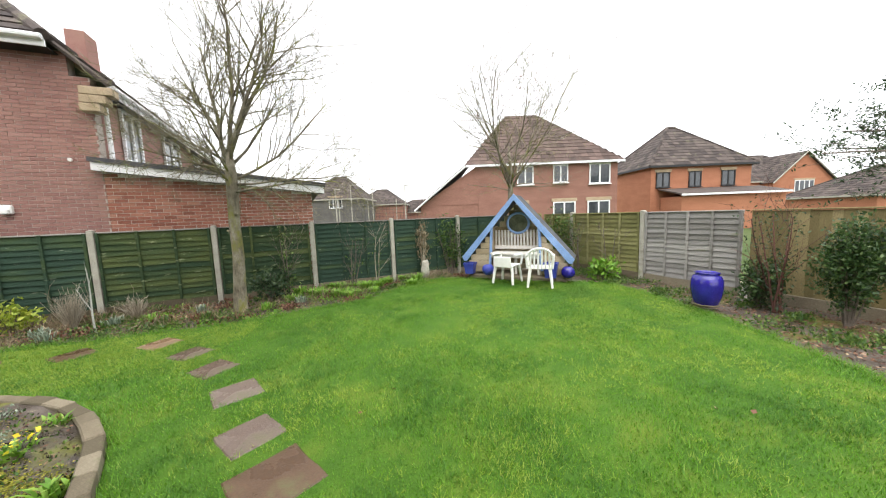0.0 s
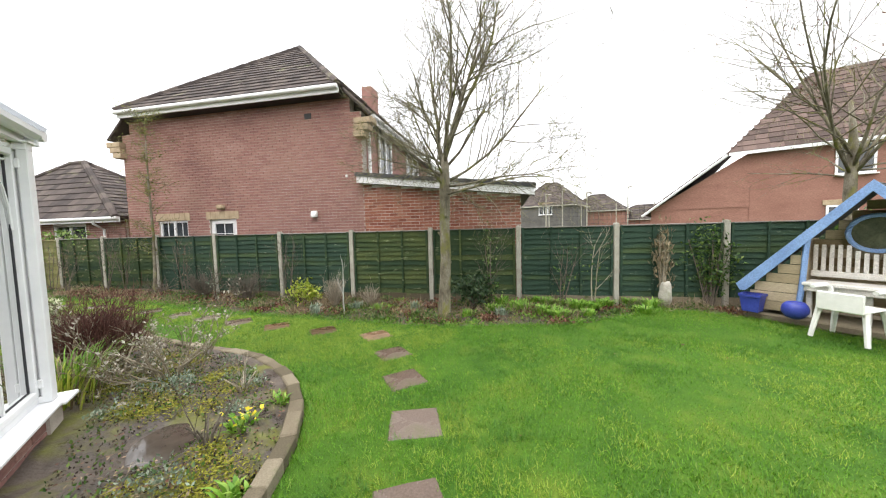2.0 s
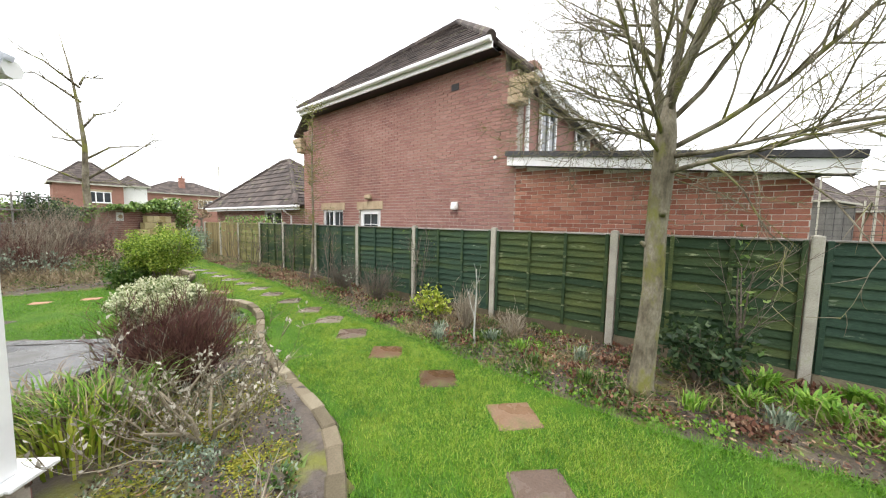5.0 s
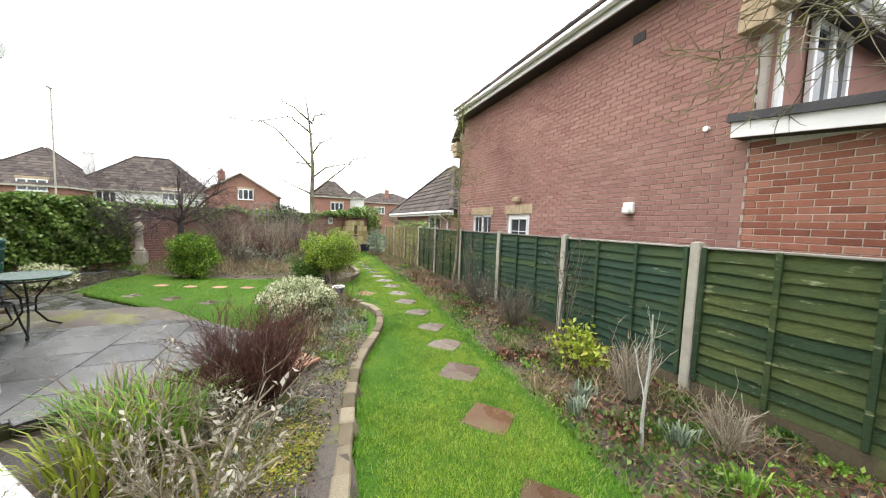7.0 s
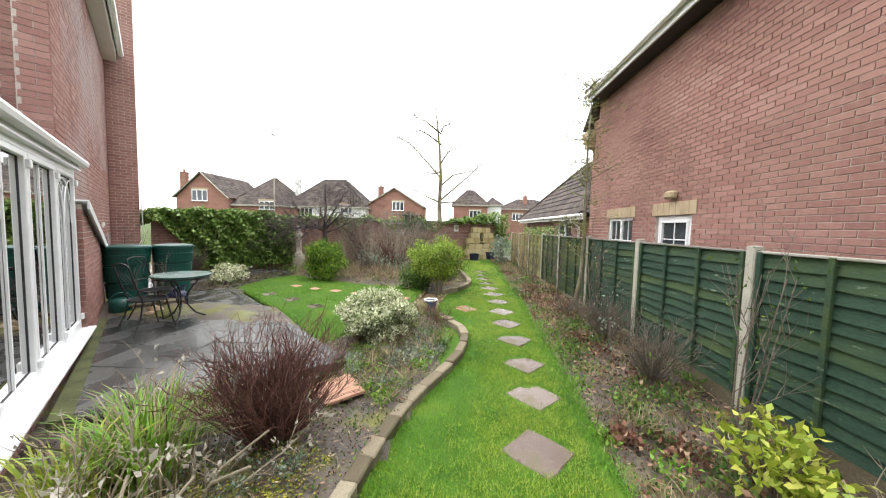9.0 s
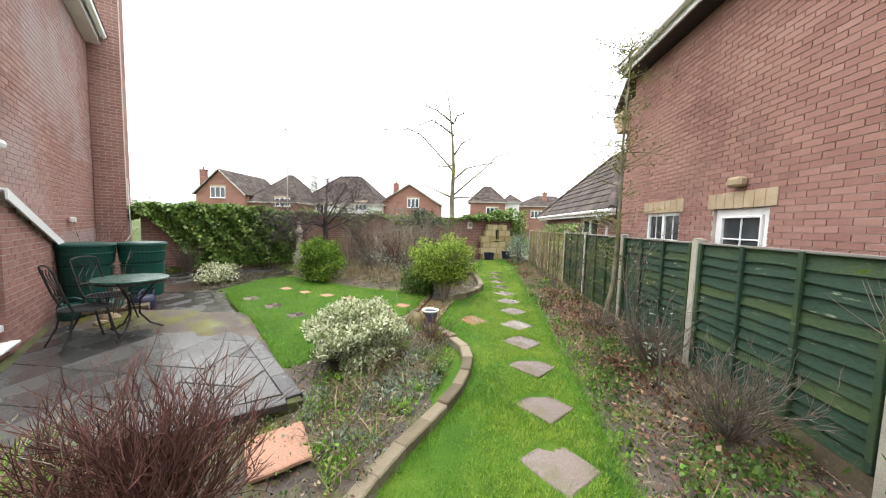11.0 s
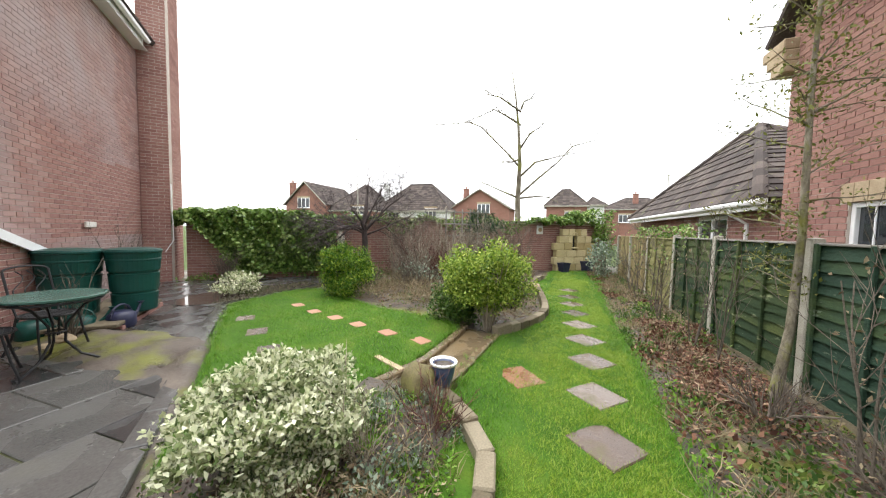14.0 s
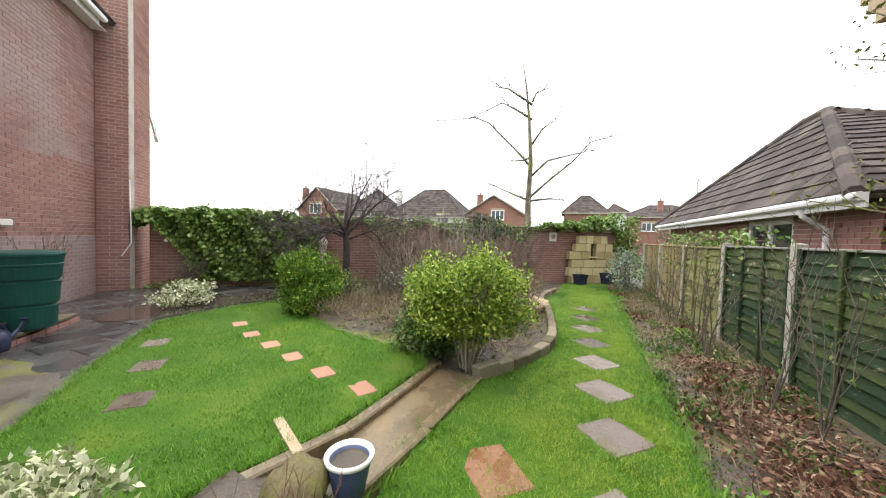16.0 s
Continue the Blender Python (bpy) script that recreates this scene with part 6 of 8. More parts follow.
square_pot(ar_at(-1.12, -0.12), "square blue plastic plant pot beside the arbour")
square_pot(ar_at(0.86, -0.16), "square blue plastic plant pot beside the arbour", 0.3, 0.34)


def round_pot(name, label, m, prof, mat, inner, category="plant pot"):
    t = thing(name, label, category, m)
    part("body", Build().lathe(prof, 28), mat, t, smooth=True)
    part("compost", Build().lathe([(inner[0], inner[1] - 0.03), (inner[0] * 0.98, inner[1])], 20), M_SOIL, t)
    return t


ball = [(0.06, 0), (0.11, 0.03), (0.145, 0.09), (0.15, 0.14), (0.135, 0.2), (0.10, 0.24), (0.085, 0.245), (0.08, 0.22)]
round_pot("ball_pot", "round blue glazed ball pot beside the arbour", ar_at(-0.62, -0.2), ball, M_BLUE_POT, (0.08, 0.222))
t = round_pot("ball_pot", "round violet glazed ball pot lying tilted by the arbour", ar_at(1.22, -0.14, 0.1) @ pose(0, 0, 0, -35, 0, 0), ball, M_COBALT, (0.08, 0.222))
big = [(0.18, 0), (0.20, 0.02), (0.245, 0.18), (0.26, 0.34), (0.255, 0.46), (0.22, 0.55), (0.185, 0.57), (0.19, 0.6), (0.2, 0.62), (0.18, 0.625), (0.165, 0.6), (0.16, 0.5)]
bp = round_pot("glazed_urn", "large cobalt blue glazed urn on a round saucer", pose(5.93, 3.45, 0.04) @ Matrix.Scale(0.82, 4), big, M_COBALT, (0.16, 0.51))
part("saucer", Build().lathe([(0.2, -0.03), (0.235, 0.0), (0.23, 0.012), (0.18, 0.008)], 24), M_EDGE, bp)

# pot and rock at the channel
pt = round_pot("plant_pot", "small blue glazed plant pot with a white rim", pose(-7.93, 5.5, 0.165) @ Matrix.Scale(0.68, 4), [(0.10, 0), (0.115, 0.02), (0.15, 0.2), (0.165, 0.29), (0.16, 0.3), (0.15, 0.3), (0.148, 0.25)], stuff_mat("slate_blue_glaze", [(0.3, (0.05, 0.075, 0.16)), (0.7, (0.085, 0.125, 0.25))], 4, 60, 0.3, 0.05), (0.147, 0.275))
part("rim", Build().ring([(0.165, 0.29), (0.185, 0.3), (0.188, 0.33), (0.17, 0.335), (0.152, 0.32), (0.15, 0.26), (0.149, 0.26)], 28), M_WHITE_PLASTIC, pt, "white rim", smooth=True)


def rock(name, label, m, s, mat, category="rock", seed=1):
    bm = bmesh.new()
    bmesh.ops.create_icosphere(bm, subdivisions=3, radius=1)
    for v in bm.verts:
        q = v.co.normalized()
        f = 1 + 0.35 * noise.noise(q * 1.4 + Vector((seed, 0, 0))) + 0.1 * noise.noise(q * 5 + Vector((seed, 3, 0)))
        v.co = Vector((q.x * s[0], q.y * s[1], q.z * s[2])) * f
    me = bpy.data.meshes.new(name)
    bm.to_mesh(me)
    bm.free()
    me.materials.append(mat)
    for p in me.polygons:
        p.use_smooth = True
    return solo(name, me, None, label, category, m)


rock("mossy_rock", "brown rock covered in moss beside the channel", pose(-7.76, 5.3, 0.22, 0, 0, 30), (0.2, 0.15, 0.19), M_MOSSY, seed=2)
rock("garden_ornament", "small weathered grey stone ornament against the fence", pose(3.05, 8.45, 0.2), (0.11, 0.1, 0.24), M_CONCRETE, "ornament", 5)
for i, (x, y, sc) in enumerate(((-13.6, 6.05, 0.2), (-13.9, 5.85, 0.16), (-13.3, 5.95, 0.13), (-7.35, 0.95, 0.1), (-7.15, 1.05, 0.07))):
    rock("pale_rock", "pale pinkish rock at the edge of the bed", pose(x, y, level(x, y) + 0.1, 0, 0, 40 * i), (sc, sc * 0.8, sc * 0.6), M_SANDSTONE, seed=10 + i)

# water butts on a brick plinth
pl = thing("butt_plinth", "low brick plinth with a paved top under the water butts", "plinth")
pr = math.degrees(math.atan2(U.y, U.x))
m = pose(-8.1, 0.24, -0.13, 0, 0, pr)
pl.matrix_world = m
for r in range(2):
    for i in range(7):
        part("brick", Build().box((-0.62 + 0.225 * i + (0.1 if r else 0) - 0.05, -0.34 if pr < 0 else 0.34, 0.235 + 0.075 * r), (0.215, 0.1, 0.065), bev=0.004), M_BRICK, pl)
part("core", Build().box((0, 0, 0.25), (1.55, 0.6, 0.2)), M_MORTAR, pl)
part("top_slab", Build().box((0, 0, 0.385), (1.65, 0.78, 0.05), bev=0.01), M_EDGE, pl)


def water_butt(x, y, z, s, label):
    t = thing("water_butt", label, "water butt", pose(x, y, z), "green water butts")
    prof = [(0.25, 0), (0.262, 0.02), (0.275, 0.26), (0.28, 0.265), (0.262, 0.275), (0.262, 0.30), (0.283, 0.31), (0.3, 0.56), (0.304, 0.565), (0.285, 0.575), (0.285, 0.60), (0.307, 0.61), (0.318, 0.76), (0.325, 0.765), (0.325, 0.785), (0.32, 0.79), (0.33, 0.88), (0.345, 0.885), (0.345, 0.91), (0.33, 0.915)]
    part("body", Build().lathe([(r * s, h) for r, h in prof], 36), M_BUTT, t, smooth=False)
    part("lid", Build().lathe([(0.335 * s, 0.915), (0.33 * s, 0.93), (0.2 * s, 0.945)], 36), M_BUTT, t)
    part("tap", Build().tube([(0.2, 0.2, 0.12), (0.26, 0.26, 0.12), (0.26, 0.26, 0.08)], 0.018, 6), M_BLACK, t)


water_butt(-8.36, 0.38, 0.28, 0.98, "dark green ribbed plastic water butt on the plinth")
water_butt(-7.83, -0.02, 0.28, 1.05, "dark green ribbed plastic water butt with a pipe from the conservatory")


def watering_can(m, mat, label):
    t = thing("watering_can", label, "watering can", m, "watering cans by the water butts")
    part("body", Build().lathe([(0.13, 0), (0.15, 0.02), (0.16, 0.1), (0.15, 0.19), (0.1, 0.23), (0.05, 0.235)], 20), mat, t, smooth=True)
    part("handle", Build().tube([(0.15 * math.cos(math.pi * q / 10), 0, 0.16 + 0.16 * math.sin(math.pi * q / 10)) for q in range(11)], 0.014, 6), mat, t)
    part("spout", Build().tube([(0.14, 0, 0.06), (0.25, 0, 0.18), (0.3, 0, 0.27)], [0.03, 0.02, 0.017], 6), mat, t)
    part("rose", Build().lathe([(0.017, 0.27), (0.04, 0.3)], 12, (0.305, 0, 0)), mat, t)


M_NAVY = stuff_mat("navy_plastic", [(0.3, (0.018, 0.02, 0.05)), (0.7, (0.035, 0.038, 0.085))], 4, 60, 0.4, 0.05)
watering_can(pose(-7.98, 0.78, PZ, 0, 0, 200), M_NAVY, "navy blue plastic watering can on the patio")
watering_can(pose(-7.62, 0.62, PZ, 0, 0, 160), M_BUTT, "dark green plastic watering can on the patio")
watering_can(pose(-7.3, 0.42, PZ, 0, 0, 130), M_BUTT, "dark green plastic watering can on the patio")

# bistro set
bt = thing("bistro_table", "round dark green metal bistro table with scrolled legs", "table", pose(-6.98, 1.74, PZ))
part("tabletop", Build().lathe([(0.36, 0.69), (0.38, 0.70), (0.38, 0.715), (0.36, 0.722)], 36), stuff_mat("green_metal_top", [(0.3, (0.03, 0.075, 0.06)), (0.7, (0.06, 0.12, 0.10))], 3, 60, 0.25, 0.05), bt)
part("apron", Build().tube([(0.34 * math.cos(2 * math.pi * q / 24), 0.34 * math.sin(2 * math.pi * q / 24), 0.67) for q in range(25)], 0.012, 5), M_IRON, bt)
for i in range(3):
    a = radians(120 * i + 25)
    pts = [(r * math.cos(a), r * math.sin(a), z) for r, z in ((0.33, 0.68), (0.2, 0.6), (0.07, 0.42), (0.06, 0.25), (0.16, 0.1), (0.3, 0.02), (0.36, 0.0), (0.38, 0.025))]
    part("leg", Build().tube(pts, 0.012, 6), M_IRON, bt)
part("ring", Build().tube([(0.07 * math.cos(2 * math.pi * q / 14), 0.07 * math.sin(2 * math.pi * q / 14), 0.35) for q in range(15)], 0.008, 5), M_IRON, bt)


def bistro_chair(m):
    t = thing("bistro_chair", "black wrought iron bistro chair with a latticed seat", "chair", m, "bistro chairs")
    rim = [(0.21 * math.cos(2 * math.pi * q / 20), 0.21 * math.sin(2 * math.pi * q / 20), 0.43) for q in range(21)]
    st = part("seat_rim", Build().tube(rim, 0.011, 5), M_IRON, t)
    for i in range(9):
        x = -0.18 + 0.045 * i
        w = math.sqrt(0.21 ** 2 - x * x)
        part("seat_bar", Build().tube([(x, -w, 0.43), (x, w, 0.43)], 0.006, 4), M_IRON, t)
        part("seat_bar", Build().tube([(-w, x, 0.428), (w, x, 0.428)], 0.006, 4), M_IRON, t)
    for sx in (-1, 1):
        part("leg", Build().tube([(sx * 0.17, 0.13, 0.43), (sx * 0.19, 0.17, 0.2), (sx * 0.21, 0.22, 0.0)], 0.011, 6), M_IRON, t)
        part("leg", Build().tube([(sx * 0.18, -0.28, 0.9), (sx * 0.18, -0.2, 0.6), (sx * 0.17, -0.14, 0.43), (sx * 0.19, -0.18, 0.2), (sx * 0.22, -0.27, 0.0)], 0.011, 6), M_IRON, t)
    k = Build()
    k.tube([(0.18 * math.cos(math.pi * q / 10), -0.28 - 0.01 * math.sin(math.pi * q / 10), 0.9 + 0.05 * math.sin(math.pi * q / 10)) for q in range(11)], 0.011, 5)
    k.tube([(-0.18, -0.2, 0.6), (0.18, -0.2, 0.6)], 0.009, 5)
    for cx in (-0.09, 0, 0.09):
        k.tube([(cx + 0.05 * math.sin(2 * math.pi * q / 12), -0.2 - 0.08 * q / 12, 0.6 + 0.3 * q / 12) for q in range(13)], 0.006, 4)
    part("backrest", k, M_IRON, t)


bistro_chair(pose(-6.55, 1.62, PZ, 0, 0, 70))
bistro_chair(pose(-7.15, 1.18, PZ, 0, 0, 10))

# small things on the house wall
hp = along(2.4, 0.0)
tagged(solo("wall_plaque", Build().box((0, 0, 0), (0.32, 0.04, 0.1), bev=0.01), M_OFFWHITE, "cream plaque on the brick wall", "plaque", pose(hp.x, hp.y, 1.56, 0, 0, pr)))
hp = along(0.06, 0.55)
solo("white_cable", Build().tube([(hp.x, hp.y, 2.6), (hp.x - 0.02, hp.y + 0.02, 1.2), (hp.x + 0.1, hp.y - 0.1, 0.9)], 0.012, 5), M_PVC, "white cable down the chimney brickwork", "cable")
# statue by the far wall
st = [(0.13, 0), (0.14, 0.04), (0.12, 0.07), (0.09, 0.1), (0.10, 0.3), (0.085, 0.5), (0.10, 0.62), (0.12, 0.72), (0.08, 0.8), (0.045, 0.84), (0.06, 0.9), (0.065, 0.95), (0.045, 1.0), (0.01, 1.02)]
p = on_wall(3.9, 0.35)
pd = thing("statue_plinth", "short cast stone plinth", "plinth", pose(p.x, p.y, 0.15))
part("block", Build().box((0, 0, 0.22), (0.3, 0.3, 0.44), bev=0.02), M_STATUE, pd)
solo("statue", Build().lathe(st, 18), M_STATUE, "pale cast stone garden statue on a plinth", "statue", pose(p.x, p.y, 0.59), smooth=True)
# blue planter under the niche
M_NAVY = stuff_mat("navy_planter", [(0.3, (0.014, 0.018, 0.045)), (0.7, (0.035, 0.042, 0.085))], 4, 60, 0.5, 0.1)
p = on_wall(13.1, 0.75)
square_pot(pose(p.x, p.y, 0.06, 0, 0, nr), "dark blue square planter under the niche", 0.36, 0.4, M_NAVY)
p = on_wall(12.0, 0.7)
square_pot(pose(p.x, p.y, 0.06, 0, 0, nr), "dark square planter beside the niche", 0.34, 0.36, M_NAVY)
# aerial poles and lamp posts beyond the garden
for x, y, h, r in ((-30, -9.8, 9.5, 0.05), (9.5, 30, 4.7, 0.06), (6.0, 28, 4.2, 0.06), (2.6, 24.0, 3.8, 0.05), (4.4, 29.0, 4.6, 0.05), (-42, 17.0, 7.5, 0.06)):
    t = thing("street_lamp", "slim grey street lamp post beyond the garden", "street lamp", pose(x, y, -0.25))
    part("post", Build().tube([(0, 0, 0), (0, 0, h)], [r, r * 0.7], 8), M_CONCRETE, t)
    part("lantern", Build().box((0.15, 0, h), (0.4, 0.14, 0.1), bev=0.03), M_CONCRETE, t)


# ---- plants ----
def vec(n):
    v = rng.normal(size=(n, 3))
    return v / np.linalg.norm(v, axis=1, keepdims=True)


def leaf_mesh(name, P, size, mat, ratio=0.45, up=0.25, fold=0.15, droop=None):
    """One small folded leaf at each point."""
    n = len(P)
    a = vec(n)
    a[:, 2] += up
    if droop is not None:
        a = a * 0.6 + droop
    a /= np.linalg.norm(a, axis=1, keepdims=True)
    b = np.cross(a, vec(n))
    b /= np.linalg.norm(b, axis=1, keepdims=True) + 1e-9
    c = np.cross(a, b)
    s = (size * rng.uniform(0.6, 1.3, n))[:, None]
    v = np.empty((n, 4, 3))
    v[:, 0] = P
    v[:, 1] = P + a * s * 0.45 + b * s * ratio * 0.5 + c * s * fold
    v[:, 2] = P + a * s
    v[:, 3] = P + a * s * 0.45 - b * s * ratio * 0.5 + c * s * fold
    return raw_mesh(name, v.reshape(-1, 3), np.arange(4 * n).reshape(n, 4), mat)


def clump_points(n, c, r, clumps=30, tight=0.28, shell=0.75, flat=0.0):
    """Points of an uneven crown: gathered in clumps near the outside of an ellipsoid."""
    d = vec(clumps)
    d[:, 2] = np.abs(d[:, 2]) if flat else d[:, 2]
    cc = d * rng.uniform(shell * 0.6, 1.0, (clumps, 1))
    pick = rng.integers(0, clumps, n)
    p = cc[pick] + np.clip(rng.normal(size=(n, 3)), -1.6, 1.6) * tight
    return np.asarray(c) + p * np.asarray(r)


def grow(k, p, d, L, r, depth, last, kids, spread, wander, up, twist=0.0):
    """A branch and, further out, its side branches."""
    seg = 5 if depth < 2 else 4
    pts, dirs = [Vector(p)], []
    dd = Vector(d).normalized()
    for i in range(seg):
        dd = (dd + Vector((rnd.uniform(-1, 1), rnd.uniform(-1, 1), rnd.uniform(-1, 1))) * wander + Vector((0, 0, up))).normalized()
        pts.append(pts[-1] + dd * (L / seg))
        dirs.append(dd.copy())
    end = r * (0.36 if depth < last else 0.3)
    k.tube(pts, [r + (end - r) * i / seg for i in range(seg + 1)], (8, 6, 5, 4, 3)[min(depth, 4)], cap=depth < 2)
    if depth < last:
        for j in range(kids[depth]):
            t = rnd.uniform(0.2, 1.0) * seg
            i = min(int(t), seg - 1)
            q = pts[i].lerp(pts[i + 1], t - i)
            side = dirs[i].cross(Vector((rnd.uniform(-1, 1), rnd.uniform(-1, 1), rnd.uniform(-1, 1)))).normalized()
            nd = dirs[i] * math.cos(spread) + side * math.sin(spread)
            rr = r + (end - r) * t / seg
            grow(k, q, nd, L * (rnd.uniform(0.45, 0.72) if depth == 0 else rnd.uniform(0.35, 0.55)), max(rr * 0.5, 0.003), depth + 1, last, kids, spread, wander, up)
    return pts


def bush(name, label, c, r, mat, n, size, clumps=30, tight=0.28, stems=14, stem_mat=None, up=0.25, ratio=0.5, category="shrub", flat=0.0, shell=0.75):
    """A shrub: stems from the ground and clumps of leaves."""
    t = thing(name, label, category, pose(c[0], c[1], 0))
    z0 = level(c[0], c[1]) - 0.05
    k = Build()
    for i in range(stems):
        a = rnd.uniform(0, 6.28)
        e = Vector((math.cos(a) * r[0] * rnd.uniform(0.2, 0.8), math.sin(a) * r[1] * rnd.uniform(0.2, 0.8), c[2] + r[2] * rnd.uniform(0.0, 0.8)))
        s = Vector((e.x * 0.15, e.y * 0.15, z0))
        m_ = (s + e) / 2 + Vector((0, 0, 0.1 * r[2]))
        k.tube([s, m_, e], [0.012, 0.008, 0.004], 4)
    part("stem", k, stem_mat or M_TWIG, t)
    P = clump_points(n, (0, 0, c[2]), r, clumps, tight, shell, flat)
    P = P[P[:, 2] > z0 + 0.03]
    part("foliage", leaf_mesh("foliage", P, size, mat, ratio, up), None, t, kind="stuff")
    return t


def bare_tree(name, label, x, y, height, r, limbs, last, kids, spread, wander, up, mat, leaves=None, lean=(0, 0), fork=0.4, limb_len=0.6, angle=0.6, low=0):
    t = thing(name, label, "tree", pose(x, y, 0))
    z0 = level(x, y) - 0.1
    k = Build()
    top = Vector((lean[0], lean[1], height * fork))
    pts = [Vector((0, 0, z0)), Vector((0, 0, z0 + 0.12)), Vector((lean[0] * 0.3 + r * 0.35, lean[1] * 0.3, height * fork * 0.4)), Vector((lean[0] * 0.7 - r * 0.3, lean[1] * 0.7, height * fork * 0.75)), top]
    k.tube(pts + [top + Vector((0.02, 0.03, 0.35)), top + Vector((0, 0.08, 0.9))], [r * 1.45, r * 1.12, r, r * 0.92, r * 0.8, r * 0.55, r * 0.3], 12, True)
    part("trunk", k, mat, t, smooth=True)
    k = Build()
    for i in range(limbs):
        a = 2 * math.pi * i / limbs + rnd.uniform(-0.4, 0.4)
        s = angle * rnd.uniform(0.35, 1.25)
        base = pts[3].lerp(top, rnd.uniform(0.3, 1.0))
        grow(k, base, (math.cos(a) * math.sin(s), math.sin(a) * math.sin(s), math.cos(s)), height * limb_len * rnd.uniform(0.8, 1.1), r * rnd.uniform(0.28, 0.4), 0, last, kids, spread, wander, up)
    for i in range(low):
        a = 2 * math.pi * i / low + rnd.uniform(-0.3, 0.3)
        base = pts[3].lerp(top, rnd.uniform(0.2, 1.0))
        grow(k, base, (math.cos(a), math.sin(a), rnd.uniform(0.05, 0.5)), height * rnd.uniform(0.2, 0.28), r * 0.18, 1, 3, (0, 6, 4), 0.6, 0.16, 0.0)
    part("crown", k, mat, t, smooth=True, kind="stuff")
    if leaves:
        part("foliage", leaf_mesh("foliage", leaves[0], leaves[1], leaves[2]), None, t, kind="stuff")
    return t


M_DARK_TWIG = stuff_mat("dark_fruit_bark", [(0.3, (0.045, 0.035, 0.035)), (0.7, (0.10, 0.08, 0.078))], 6, 60, 0.85, 0.3, spec=0.2)
L_OLIVE = leaf_mat("olive_leaf", [(0.0, (0.08, 0.10, 0.02)), (0.6, (0.17, 0.19, 0.04)), (1.0, (0.28, 0.27, 0.08))])
# trees
rnd.seed(5)
mt = thing("bare_tree", "leafless grey-barked tree with spreading branches by the fence", "tree", pose(-1.02, 7.45, 0))
k = Build()
trunk = [(0, 0, -0.1), (0.0, 0, 0.02), (0.02, 0, 0.4), (0.05, 0.02, 1.0), (0.04, 0.03, 1.6), (0.06, 0.02, 2.1), (0.07, 0.0, 2.5), (0.08, 0.02, 2.85)]
k.tube(trunk, [0.155, 0.12, 0.105, 0.095, 0.093, 0.098, 0.09, 0.045], 14)
for z, a in ((0.9, 1.0), (1.45, 3.4), (1.75, 5.2), (2.0, 2.2), (2.2, 0.3)):
    c = Vector((0.05 + 0.085 * math.cos(a), 0.02 + 0.085 * math.sin(a), z))
    k.tube([c, c + Vector((0.05 * math.cos(a), 0.05 * math.sin(a), 0.03))], [0.032, 0.016], 7)
part("trunk", k, M_BARK, mt, smooth=True)
k = Build()
# leaders rise steeply from the fork, lower boughs sweep out almost level
for z, a, tilt, L, r in ((2.55, 3.3, 0.3, 2.2, 0.042), (2.7, 1.7, 0.2, 3.0, 0.042), (2.75, 0.2, 0.3, 2.9, 0.044), (2.6, 4.9, 0.3, 2.2, 0.036), (2.8, 5.9, 0.45, 2.5, 0.034), (2.7, 2.6, 0.5, 2.2, 0.032),
                         (2.4, 3.4, 0.95, 1.25, 0.022), (2.35, 0.15, 1.12, 2.3, 0.028), (2.15, 5.6, 1.3, 1.9, 0.024), (2.5, 2.4, 1.1, 1.7, 0.023), (2.45, 4.6, 1.0, 1.5, 0.022), (2.6, 0.7, 0.9, 2.3, 0.028),
                         (2.05, 1.4, 1.4, 1.5, 0.02), (2.65, 3.0, 0.85, 1.4, 0.024), (2.3, 6.1, 1.45, 1.9, 0.022), (2.3, 4.1, 1.05, 1.1, 0.018)):
    grow(k, (0.06, 0.02, z), (math.cos(a) * math.sin(tilt), math.sin(a) * math.sin(tilt), math.cos(tilt)), L, r, 0, 3, (13, 7, 4), 0.8, 0.2, 0.05 if tilt < 0.7 else 0.03)
part("crown", k, M_BARK, mt, smooth=True, kind="stuff")
rnd.seed(9)
bare_tree("bare_tree", "thin leafless tree with pale bark behind the arbour", 5.78, 8.35, 6.5, 0.085, 8, 3, (12, 6, 4), 0.85, 0.17, 0.03, M_BARK, (clump_points(260, (0, 0, 4.6), (1.7, 1.3, 1.6), 60, 0.12), 0.06, L_LITTER), (0.0, 0.05), 0.4, 0.48, 0.75, low=8)
rnd.seed(14)
wt = thing("bare_tree", "slender leafless tree with a straight stem by the garden wall", "tree", pose(-18.2, 5.14, -0.22))
k = Build()
stem = [(0, 0, 0), (0, 0.03, 1.5), (0.02, -0.02, 3.0), (0.02, 0.02, 4.4), (0, -0.08, 5.8), (0.0, -0.22, 7.0), (0.03, -0.4, 8.05)]
k.tube(stem, [0.15, 0.12, 0.1, 0.075, 0.05, 0.03, 0.008], 9)
part("trunk", k, M_BARK, wt, smooth=True)
k = Build()
BOUGHS = [(4.3, (-0.5, 4.9), (-1.5, 5.9), (-2.0, 6.15), (-3.5, 6.1)), (3.1, (-0.7, 3.4), (-1.65, 3.85)), (5.9, (-0.6, 6.35), (-1.0, 6.5), (-2.4, 6.2)), (6.4, (-0.8, 6.95), (-1.5, 7.3)),
          (3.2, (0.7, 3.8), (1.35, 4.4), (1.9, 4.95), (2.9, 5.25)), (3.9, (0.6, 4.4), (1.3, 4.65), (2.0, 4.75)), (3.1, (0.7, 3.15), (1.2, 3.1)), (5.0, (0.35, 5.6), (0.8, 5.75)), (6.5, (0.1, 6.8), (0.6, 6.9)), (4.6, (-0.3, 4.5), (-0.7, 4.6))]
